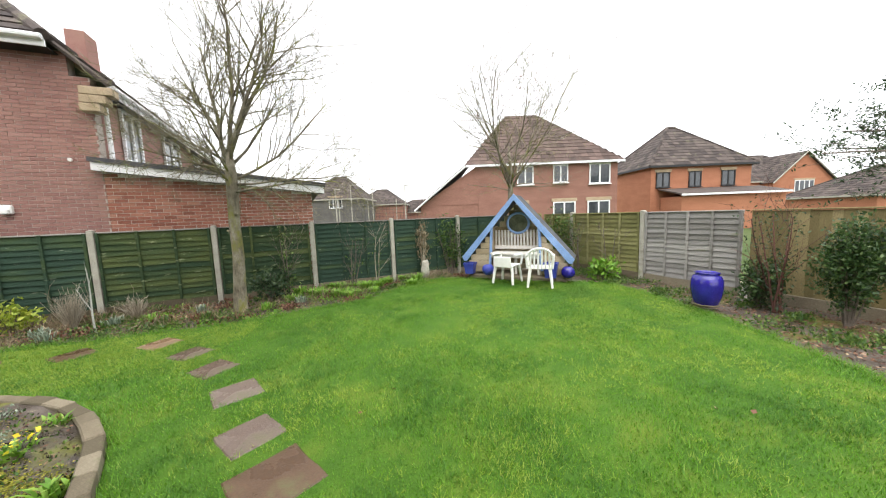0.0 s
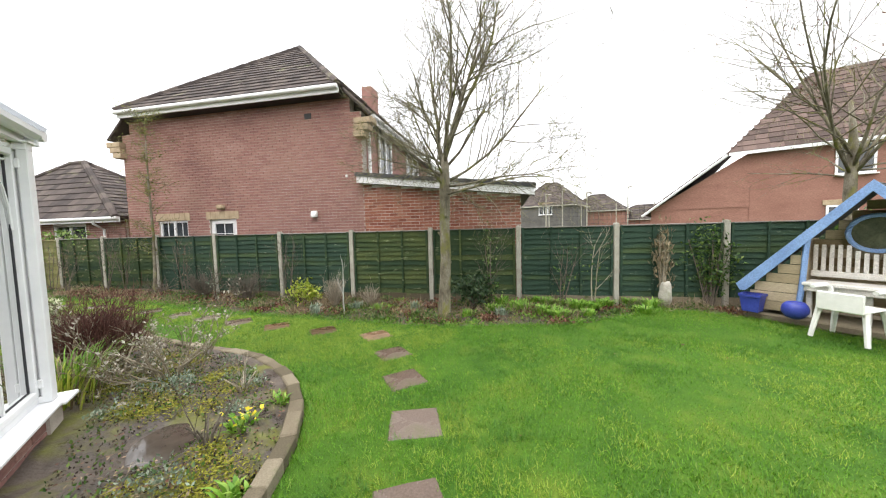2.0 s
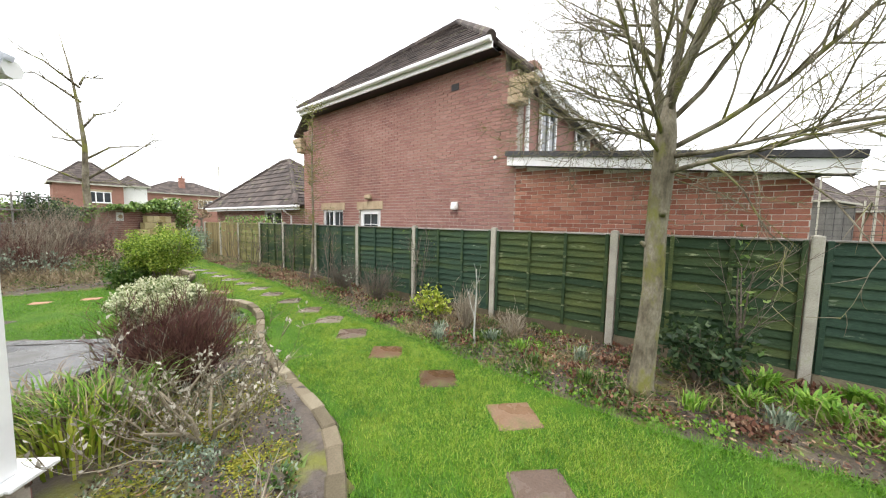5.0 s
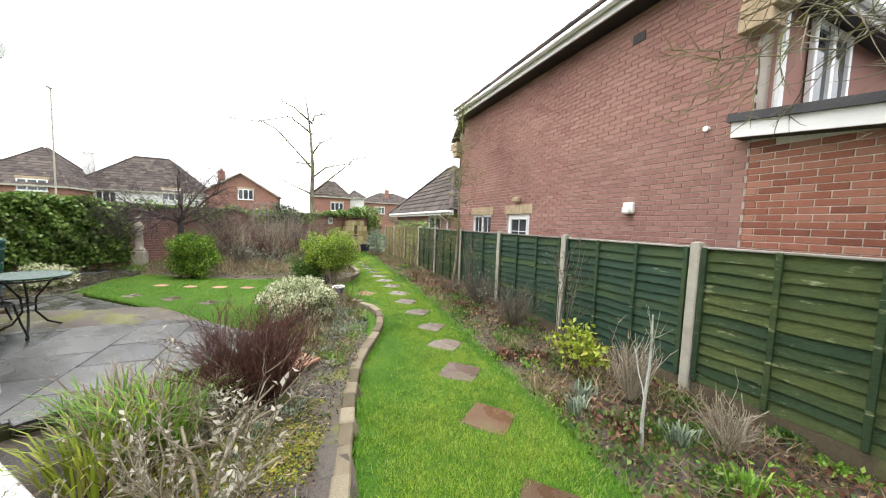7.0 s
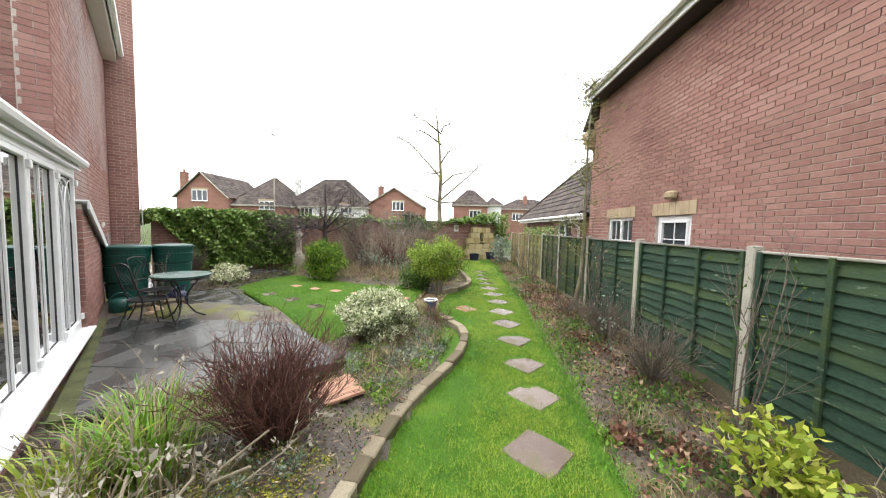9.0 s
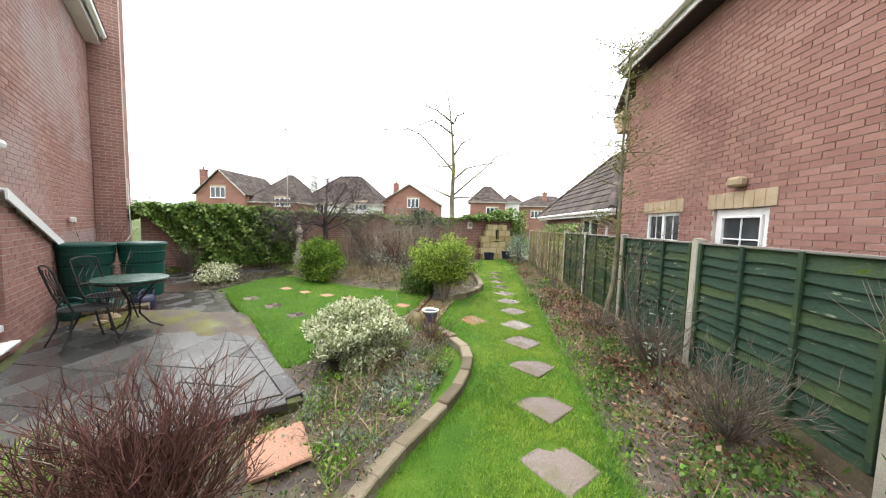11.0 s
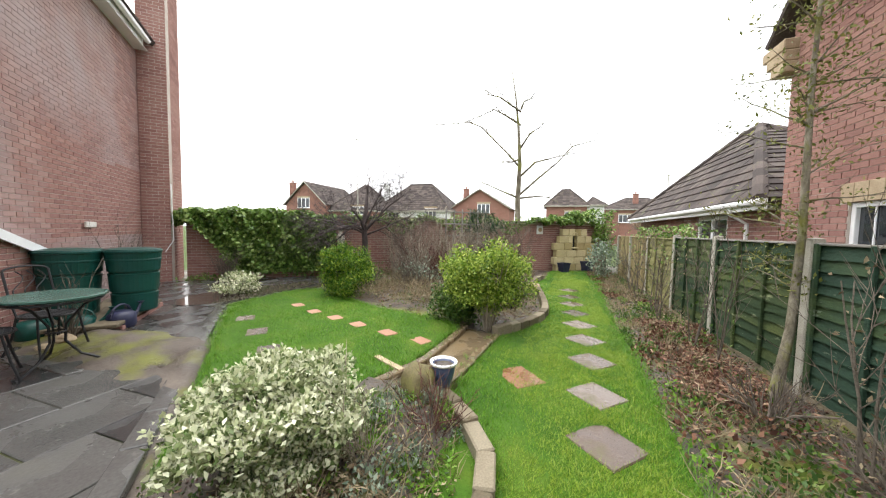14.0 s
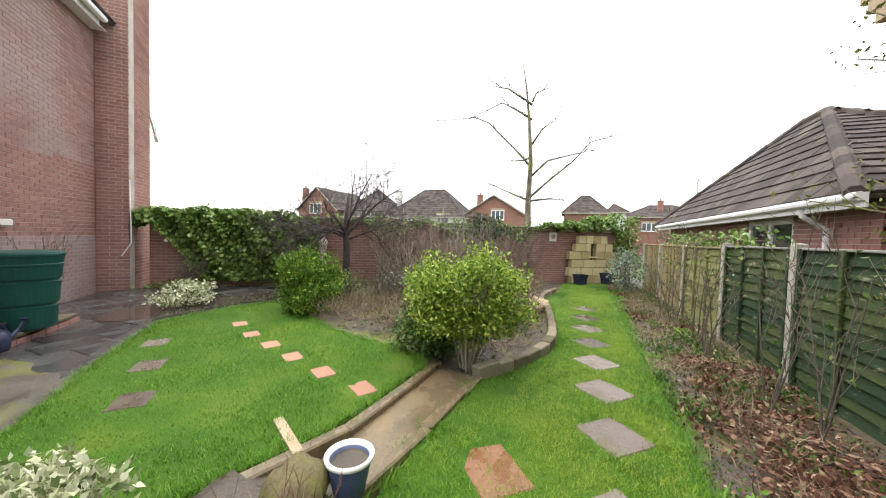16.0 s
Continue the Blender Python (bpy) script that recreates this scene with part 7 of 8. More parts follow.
for z, *way in BOUGHS:
    pts = [Vector((0, 0, z))] + [Vector((rnd.uniform(-0.3, 0.3), y, h)) for y, h in way]
    n = len(pts)
    k.tube(pts, [0.045 - 0.036 * q / (n - 1) for q in range(n)], 5)
    for q in range(1, n):
        for _ in range(3):
            f = pts[q - 1].lerp(pts[q], rnd.uniform(0.2, 1))
            d = (pts[q] - pts[q - 1]).normalized() + Vector((rnd.uniform(-0.8, 0.8), rnd.uniform(-0.4, 0.4), rnd.uniform(-0.2, 0.9)))
            grow(k, f, d, rnd.uniform(0.3, 0.8), 0.012, 3, 4, (0, 0, 0, 2), 0.7, 0.2, 0.02)
part("crown", k, M_BARK, wt, smooth=True, kind="stuff")
rnd.seed(21)
# dark fruit tree by the far wall and other leafless growth
bare_tree("fruit_tree", "gnarled leafless fruit tree with dark branches", -13.0, 1.55, 4.0, 0.085, 10, 3, (11, 6, 4), 0.9, 0.26, 0.0, M_DARK_TWIG, None, (0.1, 0.0), 0.4, 0.42, 1.2)
rnd.seed(23)
hl = thing("holly_tree", "tall thin young tree with sparse small green leaves", "tree", pose(-9.08, 8.52, 0))
k = Build()
k.tube([(0.2, -0.16, -0.05), (0.16, -0.1, 0.2), (0.0, 0.05, 0.7), (0.0, 0.08, 1.6), (0.02, 0.05, 3.0), (0, 0.1, 4.8)], [0.06, 0.047, 0.038, 0.032, 0.022, 0.006], 9)
part("trunk", k, M_BARK, hl, smooth=True)
k = Build()
tips = []
for i in range(46):
    z = rnd.uniform(1.1, 4.7)
    a = rnd.uniform(0, 6.28)
    L = rnd.uniform(0.35, 0.95) * (1.2 - 0.12 * z)
    tips += grow(k, (0, 0.06, z), (math.cos(a), math.sin(a), rnd.uniform(0.0, 0.7)), L, 0.009, 2, 3, (0, 0, 2), 0.7, 0.15, 0.03)
part("crown", k, M_BARK, hl, kind="stuff")
P = np.array([tuple(q) for q in tips])
P = P[rng.integers(0, len(P), 2600)] + rng.normal(size=(2600, 3)) * 0.07
part("foliage", leaf_mesh("foliage", P, 0.045, L_OLIVE), None, hl, kind="stuff")


def sapling(x, y, h, mat, leaf=None, n=0, size=0.06, label="", seed=1, lean=(0.1, 0), stems=1, kids=(4, 3), name="sapling", r=0.016):
    rnd.seed(seed)
    t = thing(name, label, "sapling", pose(x, y, level(x, y) - 0.06))
    k = Build()
    ends = []
    for s in range(stems):
        d = Vector((lean[0] + rnd.uniform(-0.25, 0.25) * (stems > 1), lean[1] + rnd.uniform(-0.25, 0.25) * (stems > 1), 1))
        ends += grow(k, (rnd.uniform(-0.05, 0.05), rnd.uniform(-0.05, 0.05), 0), d, h, r, 1, 3, (0, *kids), 0.6, 0.1, 0.04)
    part("stem", k, mat, t)
    if leaf:
        P = np.array([tuple(q) for q in ends])
        part("foliage", leaf_mesh("foliage", P[rng.integers(0, len(P), n)] + rng.normal(size=(n, 3)) * (0.1, 0.1, 0.16), size, leaf), None, t, kind="stuff")
    return t


M_DEAD = stuff_mat("bleached_bark", [(0.3, (0.33, 0.33, 0.29)), (0.7, (0.5, 0.5, 0.46))], 6, 60, 0.9, 0.3)
sapling(-3.05, 7.5, 1.1, M_DEAD, label="dead bleached sapling with forked tips in the border", seed=12, lean=(0.04, 0.03), kids=(3, 1), r=0.018)
sapling(-0.2, 8.35, 1.35, M_TWIG, L_GREEN, 160, 0.07, "young shrub with sparse green leaves against the fence", 4, (0.1, 0), 3)
sapling(1.15, 8.4, 1.2, M_TWIG, L_GREEN, 90, 0.06, "thin sapling against the green fence", 6, (0.15, 0), 3)
sapling(1.75, 8.4, 1.3, M_TWIG_PALE, L_GREEN, 40, 0.06, "thin sapling against the green fence", 7, (0.1, 0), 2)
sapling(-6.7, 8.1, 0.8, M_TWIG, L_SILVER, 90, 0.045, "thin silver-leaved sapling in the border", 8, (0.05, 0), 1)
sapling(-9.75, 8.3, 1.35, M_TWIG, L_GREEN, 40, 0.05, "cut-back multi-stemmed shrub with brown stems", 9, (0.05, 0), 3, (5, 3), r=0.009)
sapling(-10.3, 8.25, 1.2, M_TWIG, L_GREEN, 60, 0.05, "cut-back multi-stemmed shrub with brown stems", 19, (-0.1, 0), 4, (5, 3), r=0.009)
for i, (x, y) in enumerate(((-11.6, 8.2), (-12.4, 8.35), (-13.4, 8.3), (-14.6, 8.4), (-7.9, 8.35), (-5.0, 8.4))):
    sapling(x, y, 1.15 + 0.15 * (i % 3), M_TWIG, L_GREEN if i % 2 else L_STRAW, 110, 0.05, "twiggy half-bare shrub along the fence", 30 + i, (0, 0), 4, r=0.01)
sapling(7.0, 7.0, 1.2, M_TWIG, L_GREEN, 70, 0.06, "thin shrub trained against the mossy fence", 41, (0, 0), 4)
sapling(6.95, 6.1, 1.25, M_TWIG, L_GREEN, 20, 0.06, "thin leafless sapling against the mossy fence", 42, (0, 0), 2)
sapling(6.68, 2.88, 1.55, M_TWIG_RED, L_DARK, 700, 0.05, "thin dark-leaved shrub in front of the fence", 43, (0, 0), 5)

# shrubs
rnd.seed(31)
bush("conifer_shrub", "rounded bright green feathery shrub", (-10.88, 2.4, 0.68), (0.5, 0.5, 0.5), L_CONIFER, 15000, 0.06, 70, 0.17, up=0.7, ratio=0.35)
bush("golden_shrub", "rounded yellow-green shrub with fine leaves", (-9.98, 5.51, 0.88), (0.66, 0.64, 0.5), L_LIME, 17000, 0.05, 95, 0.15, 30, M_TWIG_PALE, up=0.5, ratio=0.5)
bush("dark_shrub", "low dark green shrub under the golden one", (-10.15, 5.0, 0.45), (0.4, 0.36, 0.34), L_GREEN, 3600, 0.06, 20, 0.25)
bush("variegated_shrub", "rounded cream-variegated evergreen shrub", (-6.72, 4.8, 0.43), (0.56, 0.5, 0.33), L_CREAM, 22000, 0.042, 170, 0.1, 20, ratio=0.55, up=0.5, shell=0.9)
bush("variegated_shrub", "small cream-variegated shrub by the puddle", (-10.25, 0.12, 0.4), (0.46, 0.42, 0.2), L_CREAM, 1500, 0.06, 26, 0.2, ratio=0.55)
bush("yellow_leaved_shrub", "low shrub with large yellow-green leaves", (-4.3, 8.02, 0.22), (0.32, 0.28, 0.27), L_YELLOW, 480, 0.085, 30, 0.25, up=0.1, ratio=0.5)
bush("laurel_shrub", "dense dark green leafy shrub by the fence", (6.62, 2.15, 0.78), (0.33, 0.34, 0.58), L_LAUREL, 5600, 0.055, 60, 0.17)
bush("laurel_shrub", "low dark green leafy shrub under the fence", (6.75, 3.12, 0.38), (0.28, 0.28, 0.34), L_LAUREL, 1300, 0.07, 20, 0.3)
bush("glossy_shrub", "small glossy green shrub by the tree", (-0.55, 8.1, 0.3), (0.4, 0.35, 0.3), L_DARK, 700, 0.09, 18, 0.3)
bush("fern_clump", "bright green leafy clump beside the arbour", (6.6, 5.9, 0.2), (0.3, 0.3, 0.22), L_BRIGHT, 260, 0.15, 14, 0.3)
bush("ivy_shrub", "ivy scrambling over the fence corner", (3.9, 8.66, 0.85), (0.5, 0.07, 0.7), L_GREEN, 700, 0.075, 40, 0.22)
bush("ivy_shrub", "ivy scrambling over the fence corner", (6.3, 8.5, 1.1), (0.55, 0.2, 0.55), L_IVY, 1300, 0.085, 30, 0.25)
bush("ivy_shrub", "ivy growing up the mossy fence behind the arbour", (7.1, 7.9, 0.8), (0.15, 0.6, 0.7), L_GREEN, 1100, 0.08, 30, 0.25)
bush("straw_shrub", "tied tawny stems against the dark fence", (3.05, 8.58, 0.8), (0.14, 0.1, 0.7), L_STRAW, 420, 0.12, 20, 0.3, 20, M_TWIG_PALE, up=1.5, ratio=0.15)
bush("leafy_clump", "green leafy clump beside the path's far end", (-17.2, 8.1, 0.7), (0.6, 0.4, 0.6), L_SILVER, 1200, 0.09, 26, 0.3)
for i, (x, y, z, r, mt) in enumerate(((-15.2, 3.6, 0.5, 0.8, L_STRAW), (-14.0, 4.6, 0.45, 0.8, L_STRAW), (-12.6, 3.6, 0.4, 0.8, L_SILVER), (-15.6, 5.0, 0.5, 0.7, L_STRAW), (-12.2, 4.9, 0.35, 0.6, L_GREEN), (-14.3, 2.7, 0.5, 0.7, L_SILVER), (-12.0, 2.2, 0.35, 0.5, L_GREEN), (-13.3, 5.5, 0.4, 0.5, L_STRAW))):
    bush("winter_shrub", "tangled half-bare winter shrub", (x, y, z), (r, r, 0.42), mt, 650, 0.07, 24, 0.3, 45, M_TWIG_PALE if i % 2 else M_TWIG)
bush("evergreen_climber", "dark evergreen climber on the trellis", (*on_wall(8.6, 0.35), 1.85), (0.7, 0.7, 0.45), L_DARK, 2200, 0.08, 40, 0.22, 4)


M_MAGNOLIA = stuff_mat("magnolia_bark", [(0.3, (0.17, 0.14, 0.095)), (0.7, (0.31, 0.27, 0.2))], 6, 60, 0.85, 0.2, vary="island", spec=0.2)


def twig_bush(name, label, x, y, n, h, w, mat, seed, kids=(3, 2), r=0.006, buds=None, up=0.05, wander=0.14):
    rnd.seed(seed)
    t = thing(name, label, "shrub", pose(x, y, level(x, y) + 0.04))
    k = Build()
    ends = []
    for i in range(n):
        a, s = rnd.uniform(0, 6.28), rnd.uniform(0, 1) ** 0.7 * w
        ends.append(grow(k, (0.1 * math.cos(a) * s, 0.1 * math.sin(a) * s, -0.05), (math.cos(a) * s, math.sin(a) * s, 1), h * rnd.uniform(0.7, 1.05), r, 2, 4, (0, 0, *kids), 0.5, wander, up)[-1])
    part("twig_mass", k, mat, t, kind="stuff")
    for i in range(5):
        a = 1.26 * i + rnd.uniform(-0.3, 0.3)
        s = Build().tube([(0.02 * math.cos(a), 0.02 * math.sin(a), -0.06), (w * 0.1 * math.cos(a), w * 0.1 * math.sin(a), h * 0.2), (w * 0.28 * math.cos(a), w * 0.28 * math.sin(a), h * 0.42)], [r * 1.7, r * 1.4, r], 6)
        part("stem", s, mat, t)
    if buds:
        m = len(k.v)
        P = np.array(k.v)[rng.integers(m // 4, m, buds)]
        part("bud", leaf_mesh("bud", P, 0.04, L_BUD, 0.5, 0.9, 0.2), None, t, kind="stuff")
    return t


twig_bush("red_twig_shrub", "dense rounded shrub of thin red-brown bare twigs", -4.55, 4.53, 240, 0.74, 0.84, M_TWIG_RED, 51, (3, 2), 0.006)
twig_bush("magnolia_shrub", "spreading bare shrub with pale twigs and silvery buds", -3.4, 4.4, 13, 0.8, 1.5, M_MAGNOLIA, 52, (5, 3), 0.009, 420, 0.03, 0.36)
twig_bush("magnolia_shrub", "spreading bare shrub with pale twigs and silvery buds", -4.0, 4.35, 9, 0.7, 1.5, M_MAGNOLIA, 53, (5, 3), 0.008, 260, 0.03, 0.36)
twig_bush("bare_shrub", "low bare brown twiggy shrub in the border", -8.4, 8.1, 30, 0.4, 1.3, M_TWIG, 54)
twig_bush("bare_shrub", "low bare brown twiggy shrub in the border", -7.3, 8.3, 70, 0.55, 1.0, M_TWIG, 55)
twig_bush("bare_shrub", "low bare brown twiggy shrub in the border", -6.0, 8.25, 60, 0.6, 1.0, M_TWIG, 56)
for i, (x, y, n, h) in enumerate(((-13.9, 2.9, 46, 1.25), (-14.7, 3.7, 50, 1.35), (-13.3, 3.9, 40, 1.0), (-15.4, 4.4, 46, 1.3), (-14.2, 4.9, 36, 1.0), (-12.3, 3.1, 30, 0.8))):
    twig_bush("thicket_shrub", "tall tangled bare shrub of thin brown twigs", x, y, n, h, 1.1, M_TWIG if i % 2 else M_TWIG_RED, 70 + i, (4, 3), 0.008, None, 0.05, 0.2)
twig_bush("dry_stem_clump", "clump of upright dry straw-coloured stems", -3.55, 8.0, 110, 0.55, 0.5, M_TWIG_PALE, 57, (1, 1), 0.004, None, 0.08, 0.06)
twig_bush("dry_stem_clump", "clump of upright dry straw-coloured stems", -2.7, 8.0, 60, 0.4, 0.6, M_TWIG_PALE, 58, (1, 1), 0.004)
twig_bush("climbing_rose", "leafless rose stems against the house wall", *along(2.0, 0.25), 8, 1.4, 0.5, M_TWIG, 59, (3, 2), 0.008)
twig_bush("climbing_rose", "leafless rose stems by the wing wall", *along(4.9, 0.75), 9, 0.9, 0.5, M_TWIG, 60, (3, 2), 0.006)
twig_bush("bare_shrub", "low bare shrub at the house corner", *along(-1.2, 1.0), 40, 0.8, 0.7, M_TWIG, 61)
twig_bush("hydrangea_shrub", "bare hydrangea stems with faded heads in the shrub bed", -11.4, 5.7, 60, 0.7, 0.8, M_TWIG, 62, (2, 2), 0.006)
twig_bush("bare_shrub", "bare pale shrub stems behind the lawn", -13.6, 3.9, 50, 1.3, 0.7, M_TWIG_PALE, 63, (3, 3), 0.008)
twig_bush("bare_shrub", "bare pale shrub stems behind the lawn", -14.8, 4.3, 50, 1.4, 0.7, M_TWIG, 64, (3, 3), 0.008)
twig_bush("bare_shrub", "bare brown shrub before the garden wall", *on_wall(1.0, 0.5), 50, 0.7, 0.6, M_TWIG, 65, (3, 2), 0.005)
twig_bush("bare_shrub", "bare brown trained stems on the garden wall", *on_wall(6.2, 0.5), 40, 1.6, 0.7, M_TWIG, 66, (3, 3), 0.008)
for i, (sx, ox, hh) in enumerate(((5.4, 0.9, 1.7), (6.9, 1.0, 1.7), (8.8, 0.9, 1.6), (9.9, 0.8, 1.5), (7.8, 1.8, 1.4), (5.8, 2.2, 1.3))):
    twig_bush("bare_shrub", "tall tangle of bare brown shrub stems before the wall", *on_wall(sx, ox), 24, hh, 0.7, M_TWIG_PALE if i != 3 else M_TWIG, 120 + i, (4, 4), 0.007)
twig_bush("rose_stems", "few upright rose stems in the flower bed", -6.9, 5.3, 14, 0.55, 0.7, M_TWIG_PALE, 67, (2, 2), 0.004)
twig_bush("rose_stems", "few upright rose stems in the flower bed", -7.35, 5.6, 26, 0.4, 0.8, M_TWIG_RED, 68, (2, 2), 0.004)
twig_bush("rose_stems", "few upright dead stems in the flower bed", -2.0, 3.55, 3, 0.5, 0.4, M_TWIG, 69, (2, 1), 0.006)
twig_bush("rose_stems", "few upright dead stems in the flower bed", -2.4, 4.3, 5, 0.4, 0.5, M_TWIG_PALE, 70, (2, 1), 0.005)


def blades(name, label, x, y, n, h, w, mat, rad, lean=0.7, category="plant"):
    """A tuft of arching strap leaves."""
    t = thing(name, label, category, pose(x, y, level(x, y) + 0.03))
    a = rng.uniform(0, 2 * np.pi, n)
    d = np.stack([np.cos(a), np.sin(a), np.zeros(n)], 1)
    side = np.stack([-np.sin(a), np.cos(a), np.zeros(n)], 1)
    base = d * (rng.uniform(0, rad, n))[:, None] + rng.normal(size=(n, 3)) * (0.03, 0.03, 0)
    hh = (h * rng.uniform(0.6, 1.1, n))[:, None]
    out = (rng.uniform(0.1, lean, n))[:, None] * hh
    v = np.empty((n, 8, 3))
    for i, (f, o, ww) in enumerate(((0, 0, 1), (0.5, 0.25, 0.9), (0.85, 0.6, 0.65), (0.95, 1.0, 0.1))):
        c = base + d * out * o + np.array([0, 0, 1]) * hh * f
        v[:, 2 * i], v[:, 2 * i + 1] = c + side * w * ww / 2, c - side * w * ww / 2
    q = np.array([[0, 1, 3, 2], [2, 3, 5, 4], [4, 5, 7, 6]])
    f = (np.arange(n)[:, None, None] * 8 + q[None]).reshape(-1, 4)
    part("leaves", raw_mesh("leaves", v.reshape(-1, 3), f, mat), None, t, kind="stuff")
    return t


for i, (x, y, n, h) in enumerate(((-4.1, 3.95, 190, 0.46), (-4.35, 3.7, 160, 0.42), (-3.85, 3.75, 150, 0.4), (-4.6, 3.45, 90, 0.36))):
    blades("strap_leaf_clump", "clump of arching green strap leaves, some yellowed", x, y, n, h, 0.016, L_YELLOW if i == 2 else L_BRIGHT, 0.25, 0.9)
    blades("withered_leaf_clump", "withered straw-coloured leaves among the green", x - 0.05, y + 0.1, 110, h * 1.05, 0.01, L_STRAW, 0.3, 1.2)
for x, y in ((0.3, 8.0), (0.8, 7.8), (1.3, 7.95), (1.9, 8.2), (2.4, 8.35), (1.0, 8.3), (0.4, 8.4), (2.0, 8.5)):
    for q in range(3):
        blades("groundcover_clump", "low tuft of bright green new leaves in the border", x + rnd.uniform(-0.6, 0.5), y + rnd.uniform(-0.45, 0.25), 80, rnd.uniform(0.08, 0.16), 0.028, L_BRIGHT, rnd.uniform(0.12, 0.26), 1.4)
for x, y, mt in ((-3.5, 7.25, L_SILVER), (-2.1, 7.3, L_GREEN), (-2.4, 7.6, L_BRIGHT), (-1.5, 7.2, L_GREEN), (-1.7, 7.8, L_SILVER), (-3.7, 7.5, L_SILVER), (-0.6, 7.3, L_BRIGHT), (0.0, 7.5, L_SILVER), (-2.9, 7.7, L_SILVER)):
    blades("border_plant", "small tuft of grey-green leaves in the border", x, y, 60, 0.12, 0.016, mt, 0.1)
for x, y in ((-6.95, 5.6), (-6.6, 5.75), (-6.3, 5.5), (-5.9, 5.5), (-7.2, 5.2), (-1.45, 3.2), (-1.9, 4.15), (-5.2, 4.9), (-5.6, 4.4), (-2.6, 4.55)):
    blades("rosette_plant", "low rosette of green leaves in the flower bed", x, y, 34, 0.10, 0.03, L_GREEN if (x * 10) % 2 < 1 else L_BRIGHT, 0.06, 1.3)
pm = blades("primrose", "clump of yellow primroses with green leaves", -1.93, 3.8, 40, 0.12, 0.035, L_BRIGHT, 0.08, 1.2)
part("blossom", leaf_mesh("blossom", rng.normal(size=(26, 3)) * (0.06, 0.06, 0.02) + (0, 0, 0.12), 0.032, L_PETAL, 0.9), None, pm, "yellow flowers", kind="stuff")

# ivy on the far wall
def ivy(label, pts, size=0.1):
    t = thing("ivy", label, "climbing plant")
    k = Build()
    for q in range(24):
        e = Vector(pts[int(rng.integers(0, len(pts)))])
        f = Vector(pts[int(rng.integers(0, len(pts)))])
        f = e + (f - e) * min(1.0, 0.5 / max((f - e).length, 0.01))
        k.tube([e, (e + f) / 2 + Vector((0, 0, 0.04)), f], [0.008, 0.006, 0.004], 4)
    part("stem", k, M_TWIG, t, "thin woody stems", kind="stuff")
    part("foliage", leaf_mesh("foliage", pts, size, L_IVY, 0.85, -0.2, 0.1, droop=np.array([0.25, 0.2, -0.35])), None, t, kind="stuff")
    return t


def wall_points(n, s0, s1, low, high, thick):
    s = rng.uniform(s0, s1, n)
    z = rng.uniform(0, 1, n)
    lo, hi = low(s), high(s)
    z = lo + (hi - lo) * z
    w = thick * np.abs(rng.normal(size=n)) * (0.6 + 0.6 * np.sin(s * 5 + z * 4) ** 2) + 0.03
    return np.stack([W0.x + WD.x * s + WN2.x * w, W0.y + WD.y * s + WN2.y * w, z], 1)


ivy("thick green ivy draped over the brick garden wall",
    wall_points(16000, -0.2, 3.75, lambda s: np.clip(1.72 - 0.55 * np.clip(s, 0, 9) - np.clip(s - 0.55, 0, 9) * 1.5 + 0.1 * np.sin(s * 9), 0.33, 2.0), lambda s: 2.1 + 0.04 * np.sin(s * 7) - 0.12 * np.clip(s - 2.6, 0, 2) - 0.12 * np.clip(1 - s, 0, 2), 0.16))
ivy("dark ivy over the end of the garden wall", wall_points(4200, 10.9, 15.0, lambda s: np.where(s > 13.9, 0.7, 2.0) + 0.1 * np.sin(s * 8), lambda s: 2.12 + 0.25 * np.clip(s - 11.5, 0, 2) * 0.8 + 0.08 * np.sin(s * 6), 0.2))
ivy("patchy ivy on the middle of the garden wall", wall_points(1800, 3.9, 10.9, lambda s: 1.7 + 0.25 * np.sin(s * 3), lambda s: 2.05 + 0.1 * np.sin(s * 5), 0.12), 0.08)
P = np.stack([rng.uniform(-16.5, -12.0, 1200), rng.normal(8.95, 0.12, 1200), rng.uniform(1.0, 1.8, 1200)], 1)
ivy("thin ivy along the pale end of the fence", P, 0.07)

# cedar boughs and distant woods
rnd.seed(77)
cd = thing("cedar_tree", "dark blue-green cedar with level boughs", "tree", pose(18.2, 2.4, -0.25))
part("trunk", Build().tube([(0, 0, 0), (0, 0, 3), (0.1, 0, 5.6)], [0.35, 0.28, 0.05], 10), M_BARK, cd)
k = Build()
pts = []
for i in range(34):
    z = rnd.uniform(2.3, 5.2)
    a = rnd.uniform(0, 6.28)
    L = rnd.uniform(2.6, 4.4) * (1.5 - z / 5)
    pts += grow(k, (0, 0, z), (math.cos(a), math.sin(a), 0.12), L, 0.05, 1, 3, (0, 5, 3), 0.7, 0.07, -0.01)
part("bough_mass", k, M_TWIG, cd, kind="stuff")
m = len(k.v)
P = np.array(k.v)[rng.integers(0, m, 9000)] + rng.normal(size=(9000, 3)) * (0.12, 0.12, 0.04)
part("needles", leaf_mesh("needles", P, 0.14, L_DARK, 0.35, 0.2), None, cd, kind="stuff")
